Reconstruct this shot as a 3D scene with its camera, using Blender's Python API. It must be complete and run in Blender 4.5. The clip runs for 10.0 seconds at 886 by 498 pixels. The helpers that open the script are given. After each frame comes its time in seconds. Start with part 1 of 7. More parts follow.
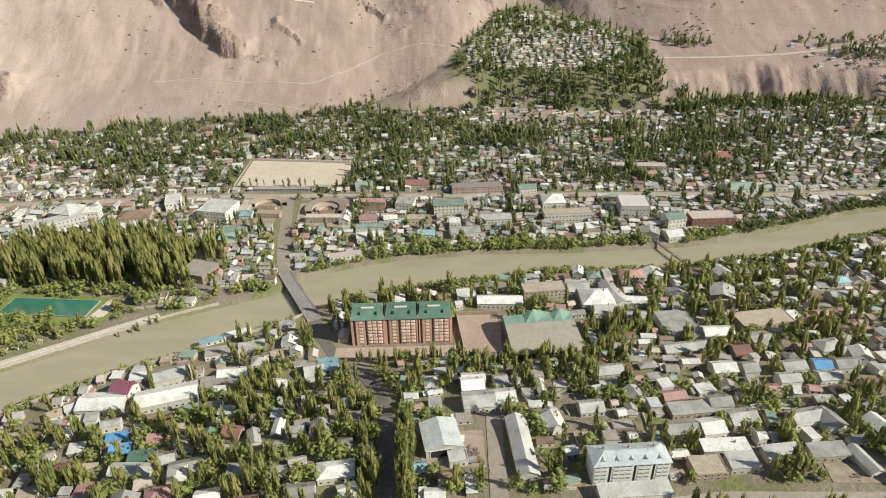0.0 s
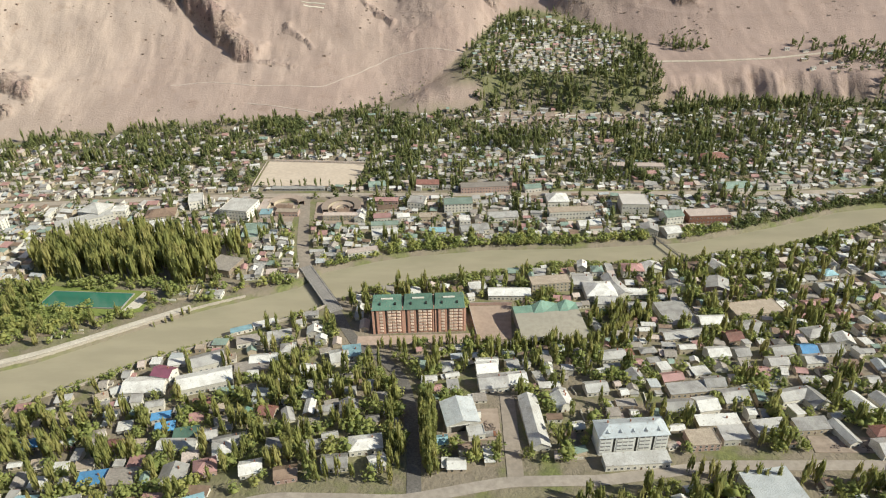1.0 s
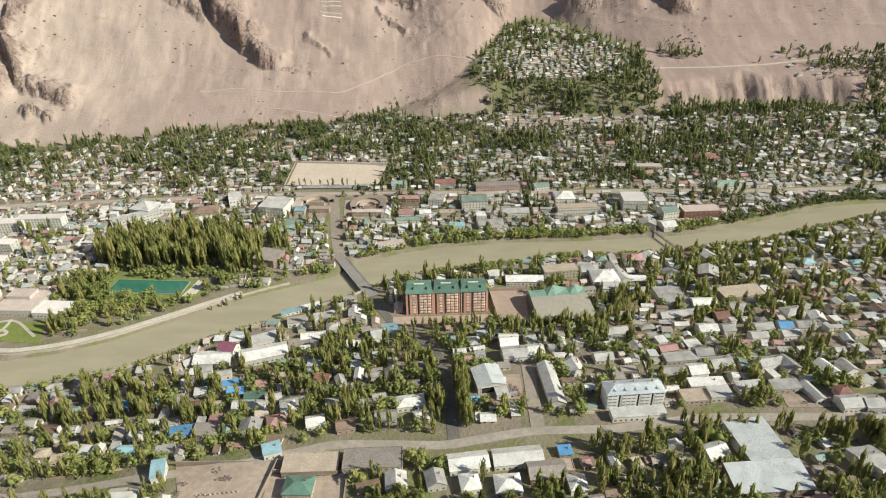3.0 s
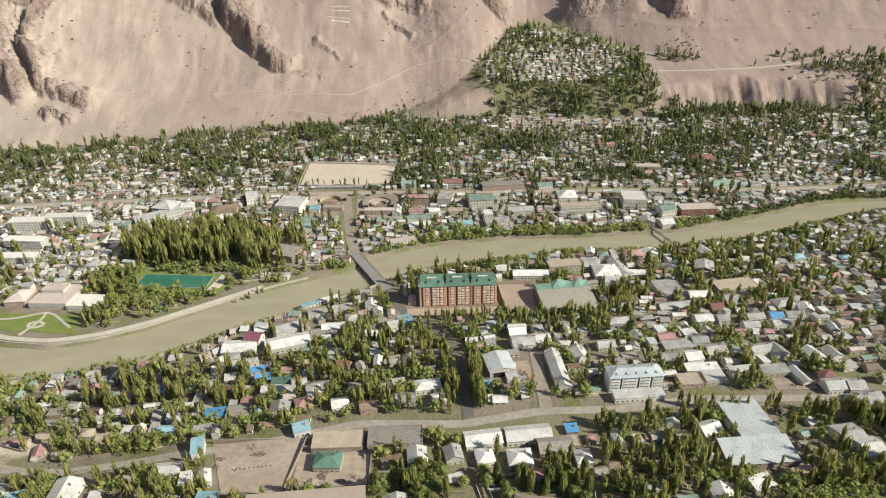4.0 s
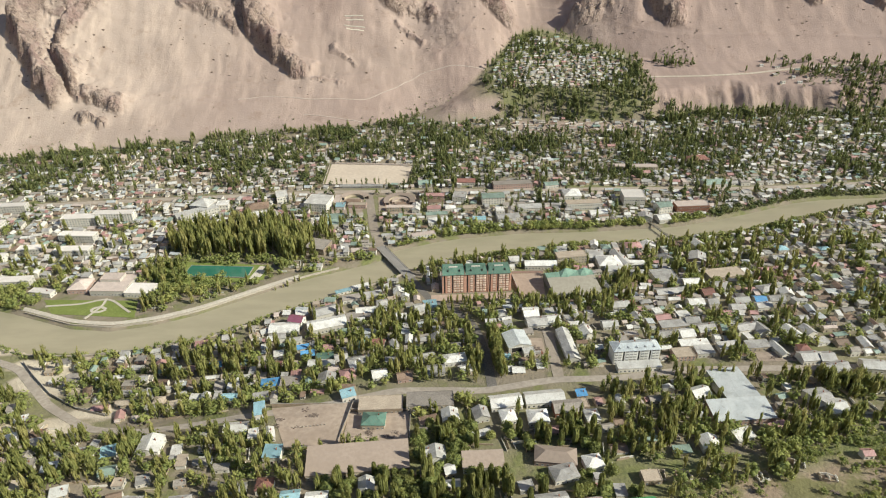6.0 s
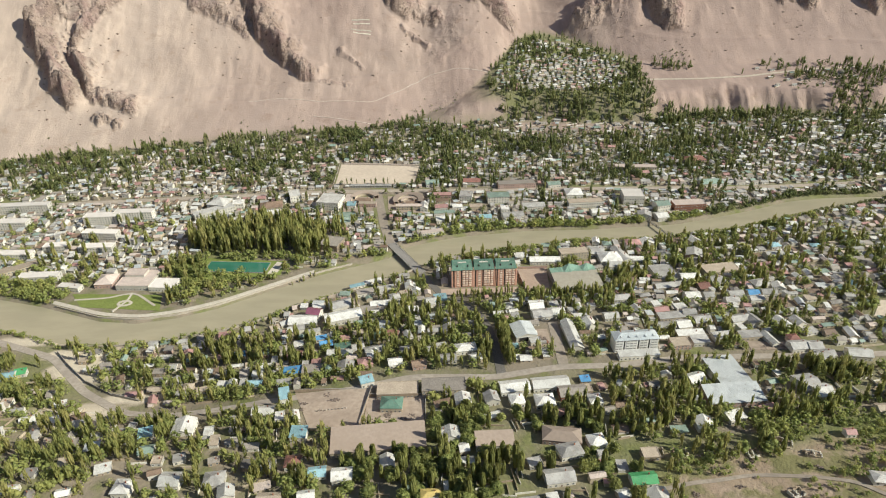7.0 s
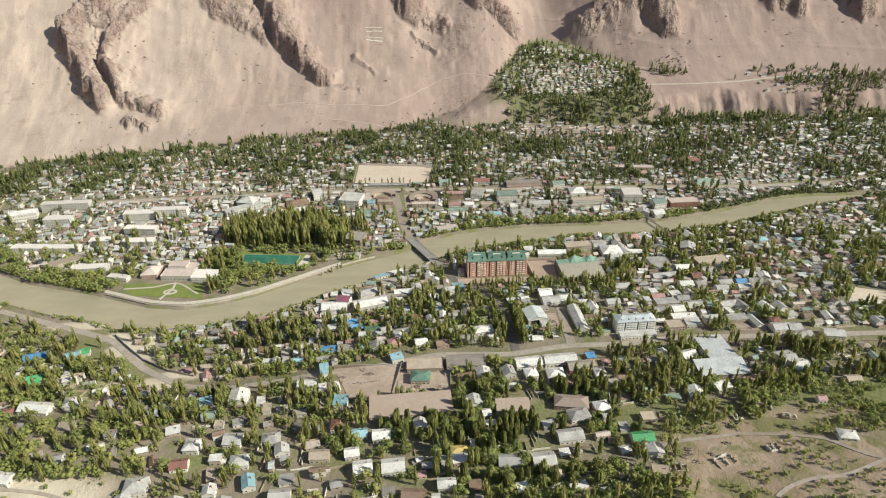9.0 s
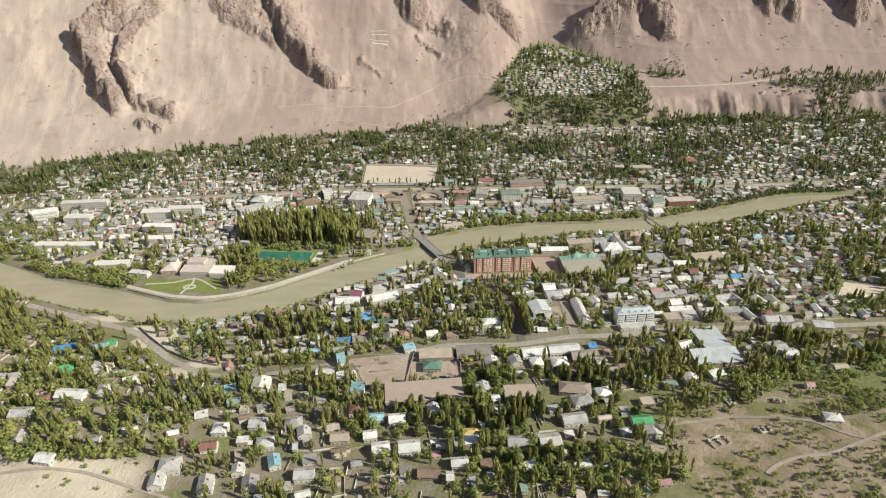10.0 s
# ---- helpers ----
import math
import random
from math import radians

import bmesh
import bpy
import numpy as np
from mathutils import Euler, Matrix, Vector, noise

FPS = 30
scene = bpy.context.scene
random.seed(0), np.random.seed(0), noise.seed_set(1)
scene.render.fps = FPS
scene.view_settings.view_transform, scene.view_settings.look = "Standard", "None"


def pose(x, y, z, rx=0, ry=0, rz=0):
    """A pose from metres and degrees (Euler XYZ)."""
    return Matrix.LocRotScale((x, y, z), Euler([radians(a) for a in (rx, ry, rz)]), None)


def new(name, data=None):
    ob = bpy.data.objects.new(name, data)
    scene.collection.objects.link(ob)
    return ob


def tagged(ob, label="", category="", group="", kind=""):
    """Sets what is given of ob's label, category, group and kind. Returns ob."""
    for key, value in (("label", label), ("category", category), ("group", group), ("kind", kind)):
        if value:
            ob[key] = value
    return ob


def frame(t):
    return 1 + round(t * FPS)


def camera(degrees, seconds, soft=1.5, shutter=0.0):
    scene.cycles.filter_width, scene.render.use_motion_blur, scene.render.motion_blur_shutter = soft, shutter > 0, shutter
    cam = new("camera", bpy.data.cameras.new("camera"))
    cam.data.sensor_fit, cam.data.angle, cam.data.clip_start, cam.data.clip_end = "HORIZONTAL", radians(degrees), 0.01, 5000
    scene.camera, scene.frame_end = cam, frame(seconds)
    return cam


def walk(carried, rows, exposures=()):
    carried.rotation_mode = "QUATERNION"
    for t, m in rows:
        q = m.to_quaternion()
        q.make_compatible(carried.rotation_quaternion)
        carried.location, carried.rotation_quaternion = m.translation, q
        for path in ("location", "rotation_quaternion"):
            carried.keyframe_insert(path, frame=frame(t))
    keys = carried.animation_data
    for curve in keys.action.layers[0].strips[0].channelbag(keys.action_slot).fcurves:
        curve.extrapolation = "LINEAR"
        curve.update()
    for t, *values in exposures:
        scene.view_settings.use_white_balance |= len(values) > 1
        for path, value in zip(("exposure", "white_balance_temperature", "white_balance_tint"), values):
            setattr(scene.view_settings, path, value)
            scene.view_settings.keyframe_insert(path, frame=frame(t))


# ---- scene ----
EXPOSURE = 0.47
cam = camera(70.1, 10.0, soft=1.1)
# seconds, eye in metres, yaw, pitch and roll in degrees
PATH = [
    (0, 0.00, 0.00, 287.55, 0.002, -29.452, -0.928),
    (0.5, -5.91, -15.74, 294.59, -0.048, -29.475, -0.952),
    (1, -11.82, -31.48, 301.62, -0.099, -29.496, -0.973),
    (1.5, -17.72, -47.20, 308.63, -0.151, -29.516, -0.992),
    (2, -23.63, -62.91, 315.63, -0.203, -29.536, -1.007),
    (2.5, -29.54, -78.62, 322.62, -0.256, -29.554, -1.020),
    (3, -35.46, -94.31, 329.59, -0.309, -29.571, -1.030),
    (3.5, -41.37, -109.99, 336.55, -0.363, -29.587, -1.037),
    (4, -47.28, -125.66, 343.50, -0.418, -29.602, -1.041),
    (4.5, -53.20, -141.32, 350.43, -0.473, -29.616, -1.042),
    (5, -59.11, -156.98, 357.35, -0.528, -29.629, -1.041),
    (5.5, -65.03, -172.62, 364.25, -0.584, -29.641, -1.036),
    (6, -70.95, -188.25, 371.14, -0.641, -29.652, -1.029),
    (6.5, -76.86, -203.87, 378.02, -0.698, -29.662, -1.019),
    (7, -82.78, -219.47, 384.89, -0.756, -29.670, -1.005),
    (7.5, -88.70, -235.07, 391.74, -0.815, -29.678, -0.989),
    (8, -94.62, -250.66, 398.57, -0.874, -29.685, -0.971),
    (8.5, -100.55, -266.24, 405.40, -0.933, -29.691, -0.949),
    (9, -106.47, -281.81, 412.21, -0.993, -29.695, -0.924),
    (9.5, -112.39, -297.37, 419.00, -1.054, -29.699, -0.897),
    (10, -118.32, -312.91, 425.78, -1.115, -29.701, -0.867),
]


def flying(x, y, z, yaw, pitch, roll):
    """The pose of a camera that looks ahead along +y, turned left by yaw, up by pitch and leaning by roll."""
    return pose(x, y, z) @ pose(0, 0, 0, 0, 0, yaw) @ pose(0, 0, 0, 90 + pitch) @ pose(0, 0, 0, 0, 0, roll)


walk(cam, [(t, flying(x, y, z, yaw, pitch, roll)) for t, x, y, z, yaw, pitch, roll in PATH], exposures=[(0.0, EXPOSURE, 6260, 4), (10.0, EXPOSURE, 6260, 4)])

# ---------- sky and sun ----------
SUN_HIGH, SUN_EAST = 36.0, 110.0  # degrees above the horizon; clockwise from +y
world = bpy.data.worlds.new("sky")
scene.world = world
world.use_nodes = True
sky = world.node_tree.nodes.new("ShaderNodeTexSky")
sky.sky_type, sky.sun_disc = "NISHITA", False
sky.sun_elevation, sky.sun_rotation = radians(SUN_HIGH), radians(SUN_EAST)
sky.altitude, sky.dust_density = 2000, 2.0
back = world.node_tree.nodes["Background"]
back.inputs["Strength"].default_value = 0.078
world.node_tree.links.new(sky.outputs[0], back.inputs["Color"])
sun_data = bpy.data.lights.new("sun", "SUN")
sun_data.energy, sun_data.angle, sun_data.color = 4.35, radians(0.53), (1.0, 0.93, 0.79)
sun = new("sun", sun_data)
to_sun = Vector((math.sin(radians(SUN_EAST)) * math.cos(radians(SUN_HIGH)), math.cos(radians(SUN_EAST)) * math.cos(radians(SUN_HIGH)), math.sin(radians(SUN_HIGH))))
sun.matrix_world = Matrix.Translation((0, 0, 900)) @ to_sun.to_track_quat("Z", "Y").to_matrix().to_4x4()

# ---------- materials ----------
def material(name, rough=0.85, metal=0.0):
    m = bpy.data.materials.new(name)
    m.use_nodes = True
    b = m.node_tree.nodes["Principled BSDF"]
    b.inputs["Roughness"].default_value, b.inputs["Metallic"].default_value = rough, metal
    b.inputs["Specular IOR Level"].default_value = 0.3
    return m, m.node_tree.nodes, m.node_tree.links, b


def add(nodes, kind, **values):
    n = nodes.new(kind)
    for key, value in values.items():
        n.inputs[key.replace("_", " ")].default_value = value
    return n


def blend(nodes, links, fac, a, b, mode="MIX"):
    n = nodes.new("ShaderNodeMix")
    n.data_type, n.blend_type = "RGBA", mode
    for socket, value in ((n.inputs[0], fac), (n.inputs[6], a), (n.inputs[7], b)):
        if isinstance(value, (int, float)):
            socket.default_value = value
        elif isinstance(value, tuple):
            socket.default_value = (*value, 1)
        else:
            links.new(value, socket)
    return n.outputs[2]


def ramp(nodes, links, value, lo, hi):
    n = nodes.new("ShaderNodeMapRange")
    n.interpolation_type = "SMOOTHSTEP"
    links.new(value, n.inputs[0])
    n.inputs[1].default_value, n.inputs[2].default_value = lo, hi
    return n.outputs[0]


def noise_of(nodes, links, where, scale, detail=4.0, rough=0.6):
    n = add(nodes, "ShaderNodeTexNoise", Scale=scale, Detail=detail, Roughness=rough)
    links.new(where, n.inputs["Vector"])
    return n.outputs["Fac"]


def relief(nodes, links, b, height, strength, distance):
    n = add(nodes, "ShaderNodeBump", Strength=strength, Distance=distance)
    links.new(height, n.inputs["Height"])
    links.new(n.outputs[0], b.inputs["Normal"])


def surface(name, light, dark, coarse=0.15, fine=1.6, rough=0.85, metal=0.0, vary=0.25, bump=0.3, depth=0.05, grain=0.72):
    """Two tones mixed by coarse stains and fine grain in world metres, each object a little lighter or darker than the next."""
    m, nodes, links, b = material(name, rough, metal)
    where = nodes.new("ShaderNodeNewGeometry").outputs["Position"]
    big, small = noise_of(nodes, links, where, coarse), noise_of(nodes, links, where, fine)
    colour = blend(nodes, links, ramp(nodes, links, big, 0.35, 0.68), light, dark)
    colour = blend(nodes, links, ramp(nodes, links, small, 0.3, 0.75), colour, tuple(grain * v for v in dark))
    own = nodes.new("ShaderNodeObjectInfo").outputs["Random"]
    tone = nodes.new("ShaderNodeMapRange")
    links.new(own, tone.inputs[0])
    tone.inputs[3].default_value, tone.inputs[4].default_value = 1 - vary, 1 + vary * 0.5
    colour = blend(nodes, links, 1.0, colour, tone.outputs[0], "MULTIPLY")
    links.new(colour, b.inputs["Base Color"])
    relief(nodes, links, b, small, bump, depth)
    return m


def sheet_roof(name, light, dark, metal=0.0, rough=0.55):
    """Ribbed sheet with rust and patches."""
    m, nodes, links, b = material(name, rough, metal)
    tex = nodes.new("ShaderNodeTexCoord").outputs["Object"]
    where = nodes.new("ShaderNodeNewGeometry").outputs["Position"]
    wave = add(nodes, "ShaderNodeTexWave", Scale=1.1, Distortion=0.3)
    links.new(tex, wave.inputs["Vector"])
    big, small = noise_of(nodes, links, where, 0.12), noise_of(nodes, links, where, 0.7)
    colour = blend(nodes, links, ramp(nodes, links, big, 0.4, 0.65), light, dark)
    colour = blend(nodes, links, ramp(nodes, links, small, 0.55, 0.8), colour, (0.30, 0.24, 0.18))
    tone = nodes.new("ShaderNodeMapRange")
    links.new(nodes.new("ShaderNodeObjectInfo").outputs["Random"], tone.inputs[0])
    tone.inputs[3].default_value, tone.inputs[4].default_value = 0.68, 1.12
    colour = blend(nodes, links, 1.0, colour, tone.outputs[0], "MULTIPLY")
    colour = blend(nodes, links, 0.22, colour, wave.outputs["Color"], "MULTIPLY")
    links.new(colour, b.inputs["Base Color"])
    relief(nodes, links, b, wave.outputs["Fac"], 0.5, 0.06)
    return m


WALLS = {
    "white": surface("whitewashed_plaster", (0.82, 0.79, 0.72), (0.70, 0.65, 0.56)),
    "cream": surface("cream_plaster", (0.62, 0.53, 0.40), (0.48, 0.40, 0.30)),
    "mud": surface("mud_plaster", (0.44, 0.35, 0.26), (0.33, 0.26, 0.19)),
    "pink": surface("pink_plaster", (0.55, 0.38, 0.32), (0.44, 0.31, 0.26)),
    "grey": surface("grey_render", (0.42, 0.40, 0.37), (0.30, 0.28, 0.26)),
    "brick": surface("red_brick", (0.42, 0.20, 0.13), (0.32, 0.15, 0.10), 0.3, 2.5),
}
ROOFS = {
    "grey": sheet_roof("grey_fibre_cement_sheet", (0.50, 0.48, 0.45), (0.36, 0.34, 0.32)),
    "white": sheet_roof("pale_metal_sheet", (0.80, 0.78, 0.73), (0.64, 0.61, 0.56), 0.0, 0.45),
    "dark": sheet_roof("weathered_dark_sheet", (0.27, 0.25, 0.23), (0.19, 0.17, 0.15)),
    "brown": sheet_roof("brown_sheet", (0.30, 0.21, 0.15), (0.22, 0.15, 0.11)),
    "red": sheet_roof("red_painted_sheet", (0.33, 0.16, 0.13), (0.26, 0.13, 0.105)),
    "purple": sheet_roof("purple_painted_sheet", (0.33, 0.12, 0.18), (0.26, 0.10, 0.14)),
    "pink": sheet_roof("faded_red_sheet", (0.52, 0.30, 0.28), (0.42, 0.25, 0.22)),
    "green": sheet_roof("green_painted_sheet", (0.15, 0.26, 0.20), (0.11, 0.20, 0.155)),
    "pale_green": sheet_roof("faded_green_sheet", (0.32, 0.41, 0.345), (0.26, 0.335, 0.28)),
    "blue": sheet_roof("blue_painted_sheet", (0.15, 0.40, 0.72), (0.12, 0.32, 0.58)),
    "cyan": sheet_roof("turquoise_sheet", (0.36, 0.56, 0.62), (0.28, 0.45, 0.50)),
    "mud": surface("mud_roof", (0.54, 0.45, 0.35), (0.44, 0.36, 0.28), 0.2, 1.2),
    "pale_pink": surface("pale_pinkish_roof_screed", (0.68, 0.57, 0.50), (0.57, 0.47, 0.41), 0.15, 1.0),
    "felt": surface("grey_brown_roofing_felt", (0.44, 0.39, 0.34), (0.34, 0.30, 0.26), 0.15, 1.0),
    "chalk": surface("chalky_white_roof_screed", (0.80, 0.75, 0.69), (0.70, 0.645, 0.59), 0.1, 0.9, grain=0.88),
    "tan": surface("smooth_tan_roof_felt", (0.39, 0.31, 0.252), (0.345, 0.272, 0.22), 0.04, 0.4, grain=0.92),
    "pale_blue": sheet_roof("pale_blue_grey_sheet", (0.56, 0.58, 0.575), (0.47, 0.49, 0.49), 0.0, 0.5),
    "bright_green": sheet_roof("bright_green_sheet", (0.13, 0.50, 0.20), (0.10, 0.40, 0.16)),
    "yellow": sheet_roof("yellow_sheet", (0.62, 0.48, 0.18), (0.5, 0.38, 0.15)),
}
GLASS = material("window_glass", 0.12)[0]
GLASS.node_tree.nodes["Principled BSDF"].inputs["Base Color"].default_value = (0.035, 0.045, 0.055, 1)
GLASS.node_tree.nodes["Principled BSDF"].inputs["Specular IOR Level"].default_value = 0.6
PAINT = surface("white_joinery", (0.72, 0.71, 0.68), (0.6, 0.58, 0.54))
CONCRETE = surface("concrete", (0.46, 0.43, 0.39), (0.36, 0.33, 0.30), 0.1, 1.2)
PALE_STONE = surface("pale_stone_wall", (0.60, 0.53, 0.44), (0.48, 0.42, 0.35), 0.15, 1.2)
ASPHALT = surface("worn_asphalt", (0.22, 0.20, 0.18), (0.16, 0.145, 0.13), 0.08, 0.8, 0.9)
DUST_ROAD = surface("dusty_road", (0.46, 0.39, 0.32), (0.38, 0.32, 0.26), 0.05, 0.3, 0.95, grain=0.85)
STREET = surface("grey_dusty_street", (0.44, 0.38, 0.32), (0.36, 0.31, 0.26), 0.05, 0.3, 0.95, grain=0.85)
SAND = surface("bare_sandy_pitch", (0.78, 0.66, 0.53), (0.70, 0.58, 0.46), 0.03, 0.25, 0.95, grain=0.9)
YARD = surface("bare_beaten_yard", (0.48, 0.385, 0.305), (0.39, 0.305, 0.24), 0.05, 0.25, 0.95, grain=0.85)
SCREE_TRACK = surface("trodden_scree", (0.50, 0.41, 0.35), (0.42, 0.34, 0.29), 0.05, 0.3, 0.95, grain=0.88)
LAWN = surface("mown_lawn", (0.27, 0.31, 0.085), (0.21, 0.255, 0.065), 0.08, 0.9, 0.95)
STEEL = surface("painted_steel", (0.30, 0.29, 0.28), (0.22, 0.21, 0.20), 0.3, 2.0, 0.5, 0.6)
BARK = surface("grey_bark", (0.26, 0.22, 0.17), (0.17, 0.14, 0.11), 0.6, 3.0)
# Near-black; most uses paint the shade inside openings and gaps.
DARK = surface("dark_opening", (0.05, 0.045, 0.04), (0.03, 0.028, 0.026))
DOOR = surface("brown_door", (0.22, 0.13, 0.08), (0.16, 0.09, 0.06), 0.6, 3.0)
RUBBER = surface("black_rubber", (0.03, 0.03, 0.03), (0.02, 0.02, 0.02))


def leaf_material(name, light, dark, autumn):
    m, nodes, links, b = material(name, 0.75)
    geo = nodes.new("ShaderNodeNewGeometry")
    own = nodes.new("ShaderNodeObjectInfo").outputs["Random"]
    tree = nodes.new("ShaderNodeAttribute")
    tree.attribute_name = "tone"
    colour = blend(nodes, links, geo.outputs["Random Per Island"], light, dark)
    colour = blend(nodes, links, ramp(nodes, links, tree.outputs["Fac"], 0.55, 1.0), colour, autumn)
    where = noise_of(nodes, links, geo.outputs["Position"], 0.03)
    colour = blend(nodes, links, ramp(nodes, links, where, 0.5, 0.75), colour, tuple(0.5 * (p + q) for p, q in zip(light, autumn)))
    tone = nodes.new("ShaderNodeMapRange")
    links.new(own, tone.inputs[0])
    tone.inputs[3].default_value, tone.inputs[4].default_value = 0.75, 1.2
    colour = blend(nodes, links, 1.0, colour, tone.outputs[0], "MULTIPLY")
    links.new(colour, b.inputs["Base Color"])
    b.inputs["Specular IOR Level"].default_value = 0.15
    thin, mix = nodes.new("ShaderNodeBsdfTranslucent"), nodes.new("ShaderNodeMixShader")
    links.new(colour, thin.inputs["Color"])
    mix.inputs[0].default_value = 0.45
    links.new(b.outputs[0], mix.inputs[1]), links.new(thin.outputs[0], mix.inputs[2])
    links.new(mix.outputs[0], nodes["Material Output"].inputs["Surface"])
    return m


POPLAR_LEAF = leaf_material("poplar_leaves", (0.37, 0.37, 0.122), (0.20, 0.22, 0.078), (0.41, 0.375, 0.145))
ROUND_LEAF = leaf_material("orchard_leaves", (0.345, 0.37, 0.125), (0.19, 0.225, 0.082), (0.385, 0.38, 0.135))

# Duller, greyer copies of both leaf materials: distance haze painted into the colour.
HAZED_POPLAR_LEAF = leaf_material("hazed_poplar_leaves", (0.295, 0.32, 0.125), (0.155, 0.182, 0.077), (0.34, 0.335, 0.135))
HAZED_ROUND_LEAF = leaf_material("hazed_orchard_leaves", (0.255, 0.29, 0.115), (0.125, 0.158, 0.068), (0.31, 0.32, 0.12))


def ground_material():
    """Tan scree on the mountain, bare rock on its crags, dusty soil with grass and scrub in the valley."""
    m, nodes, links, b = material("mountain_and_valley_soil", 0.95)
    geo = nodes.new("ShaderNodeNewGeometry")
    where = geo.outputs["Position"]
    masks = {}
    for key in ("dry", "rock", "green", "red", "brown", "pale"):
        masks[key] = nodes.new("ShaderNodeAttribute")
        masks[key].attribute_name = key
    wide, mid, fine = noise_of(nodes, links, where, 0.006, 5), noise_of(nodes, links, where, 0.035, 6), noise_of(nodes, links, where, 0.35, 5)
    stretch = nodes.new("ShaderNodeMapping")
    stretch.inputs["Scale"].default_value = (0.05, 0.012, 0.012)
    links.new(where, stretch.inputs["Vector"])
    streak = noise_of(nodes, links, stretch.outputs[0], 1.0, 6)
    scree = blend(nodes, links, ramp(nodes, links, wide, 0.35, 0.65), (0.44, 0.352, 0.295), (0.377, 0.297, 0.246))
    scree = blend(nodes, links, ramp(nodes, links, streak, 0.42, 0.68), scree, (0.505, 0.4, 0.328))
    scree = blend(nodes, links, ramp(nodes, links, mid, 0.56, 0.76), scree, (0.345, 0.26, 0.205))
    scree = blend(nodes, links, ramp(nodes, links, fine, 0.6, 0.85), scree, (0.345, 0.255, 0.195))
    scree = blend(nodes, links, masks["red"].outputs["Fac"], scree, blend(nodes, links, 1.0, scree, (0.76, 0.71, 0.73), "MULTIPLY"))
    stone = blend(nodes, links, ramp(nodes, links, mid, 0.35, 0.7), (0.44, 0.34, 0.28), (0.34, 0.255, 0.21))
    stone = blend(nodes, links, ramp(nodes, links, fine, 0.4, 0.7), stone, (0.25, 0.18, 0.148))
    purple = noise_of(nodes, links, where, 0.018, 3)
    stone = blend(nodes, links, ramp(nodes, links, purple, 0.45, 0.62), stone, (0.35, 0.245, 0.215))
    crack = noise_of(nodes, links, where, 0.10, 7, 0.65)
    stone = blend(nodes, links, ramp(nodes, links, crack, 0.46, 0.36), stone, (0.19, 0.135, 0.115))
    soil = blend(nodes, links, ramp(nodes, links, mid, 0.35, 0.7), (0.27, 0.225, 0.168), (0.19, 0.157, 0.115))
    grass = blend(nodes, links, ramp(nodes, links, fine, 0.3, 0.7), (0.22, 0.225, 0.085), (0.14, 0.155, 0.06))
    soil = blend(nodes, links, ramp(nodes, links, mid, 0.46, 0.68), soil, grass)
    soil = blend(nodes, links, masks["green"].outputs["Fac"], soil, grass)
    clay = blend(nodes, links, ramp(nodes, links, mid, 0.35, 0.65), (0.40, 0.31, 0.225), (0.30, 0.225, 0.155))
    clay = blend(nodes, links, ramp(nodes, links, noise_of(nodes, links, where, 0.045, 6), 0.46, 0.6), clay, (0.20, 0.185, 0.085))
    soil = blend(nodes, links, masks["brown"].outputs["Fac"], soil, clay)
    colour = blend(nodes, links, masks["dry"].outputs["Fac"], soil, scree)
    bare = blend(nodes, links, ramp(nodes, links, mid, 0.35, 0.65), (0.60, 0.52, 0.405), (0.50, 0.43, 0.33))
    colour = blend(nodes, links, masks["pale"].outputs["Fac"], colour, bare)
    colour = blend(nodes, links, masks["rock"].outputs["Fac"], colour, stone)
    links.new(colour, b.inputs["Base Color"])
    lump = nodes.new("ShaderNodeMath")
    lump.operation = "MULTIPLY"
    links.new(crack, lump.inputs[0]), links.new(masks["rock"].outputs["Fac"], lump.inputs[1])
    total = nodes.new("ShaderNodeMath")
    total.operation = "ADD"
    links.new(mid, total.inputs[0]), links.new(fine, total.inputs[1])
    both = nodes.new("ShaderNodeMath")
    both.operation = "MULTIPLY_ADD"
    links.new(lump.outputs[0], both.inputs[0]), links.new(total.outputs[0], both.inputs[2])
    both.inputs[1].default_value = 12.0
    relief(nodes, links, b, both.outputs[0], 0.95, 1.1)
    return m


def water_material(name, light, dark, rough):
    m, nodes, links, b = material(name, rough)
    where = nodes.new("ShaderNodeNewGeometry").outputs["Position"]
    stretch = nodes.new("ShaderNodeMapping")
    stretch.inputs["Scale"].default_value = (0.02, 0.06, 0.02)
    links.new(where, stretch.inputs["Vector"])
    flow, ripple = noise_of(nodes, links, stretch.outputs[0], 1.0, 5), noise_of(nodes, links, where, 0.6, 3)
    links.new(blend(nodes, links, ramp(nodes, links, flow, 0.35, 0.65), light, dark), b.inputs["Base Color"])
    b.inputs["Specular IOR Level"].default_value = 0.5
    relief(nodes, links, b, ripple, 0.25, 0.25)
    return m


GROUND = ground_material()
RIVER = water_material("silty_river_water", (0.36, 0.32, 0.222), (0.315, 0.282, 0.195), 0.30)
POND = water_material("green_pond_water", (0.045, 0.175, 0.122), (0.036, 0.145, 0.10), 0.12)

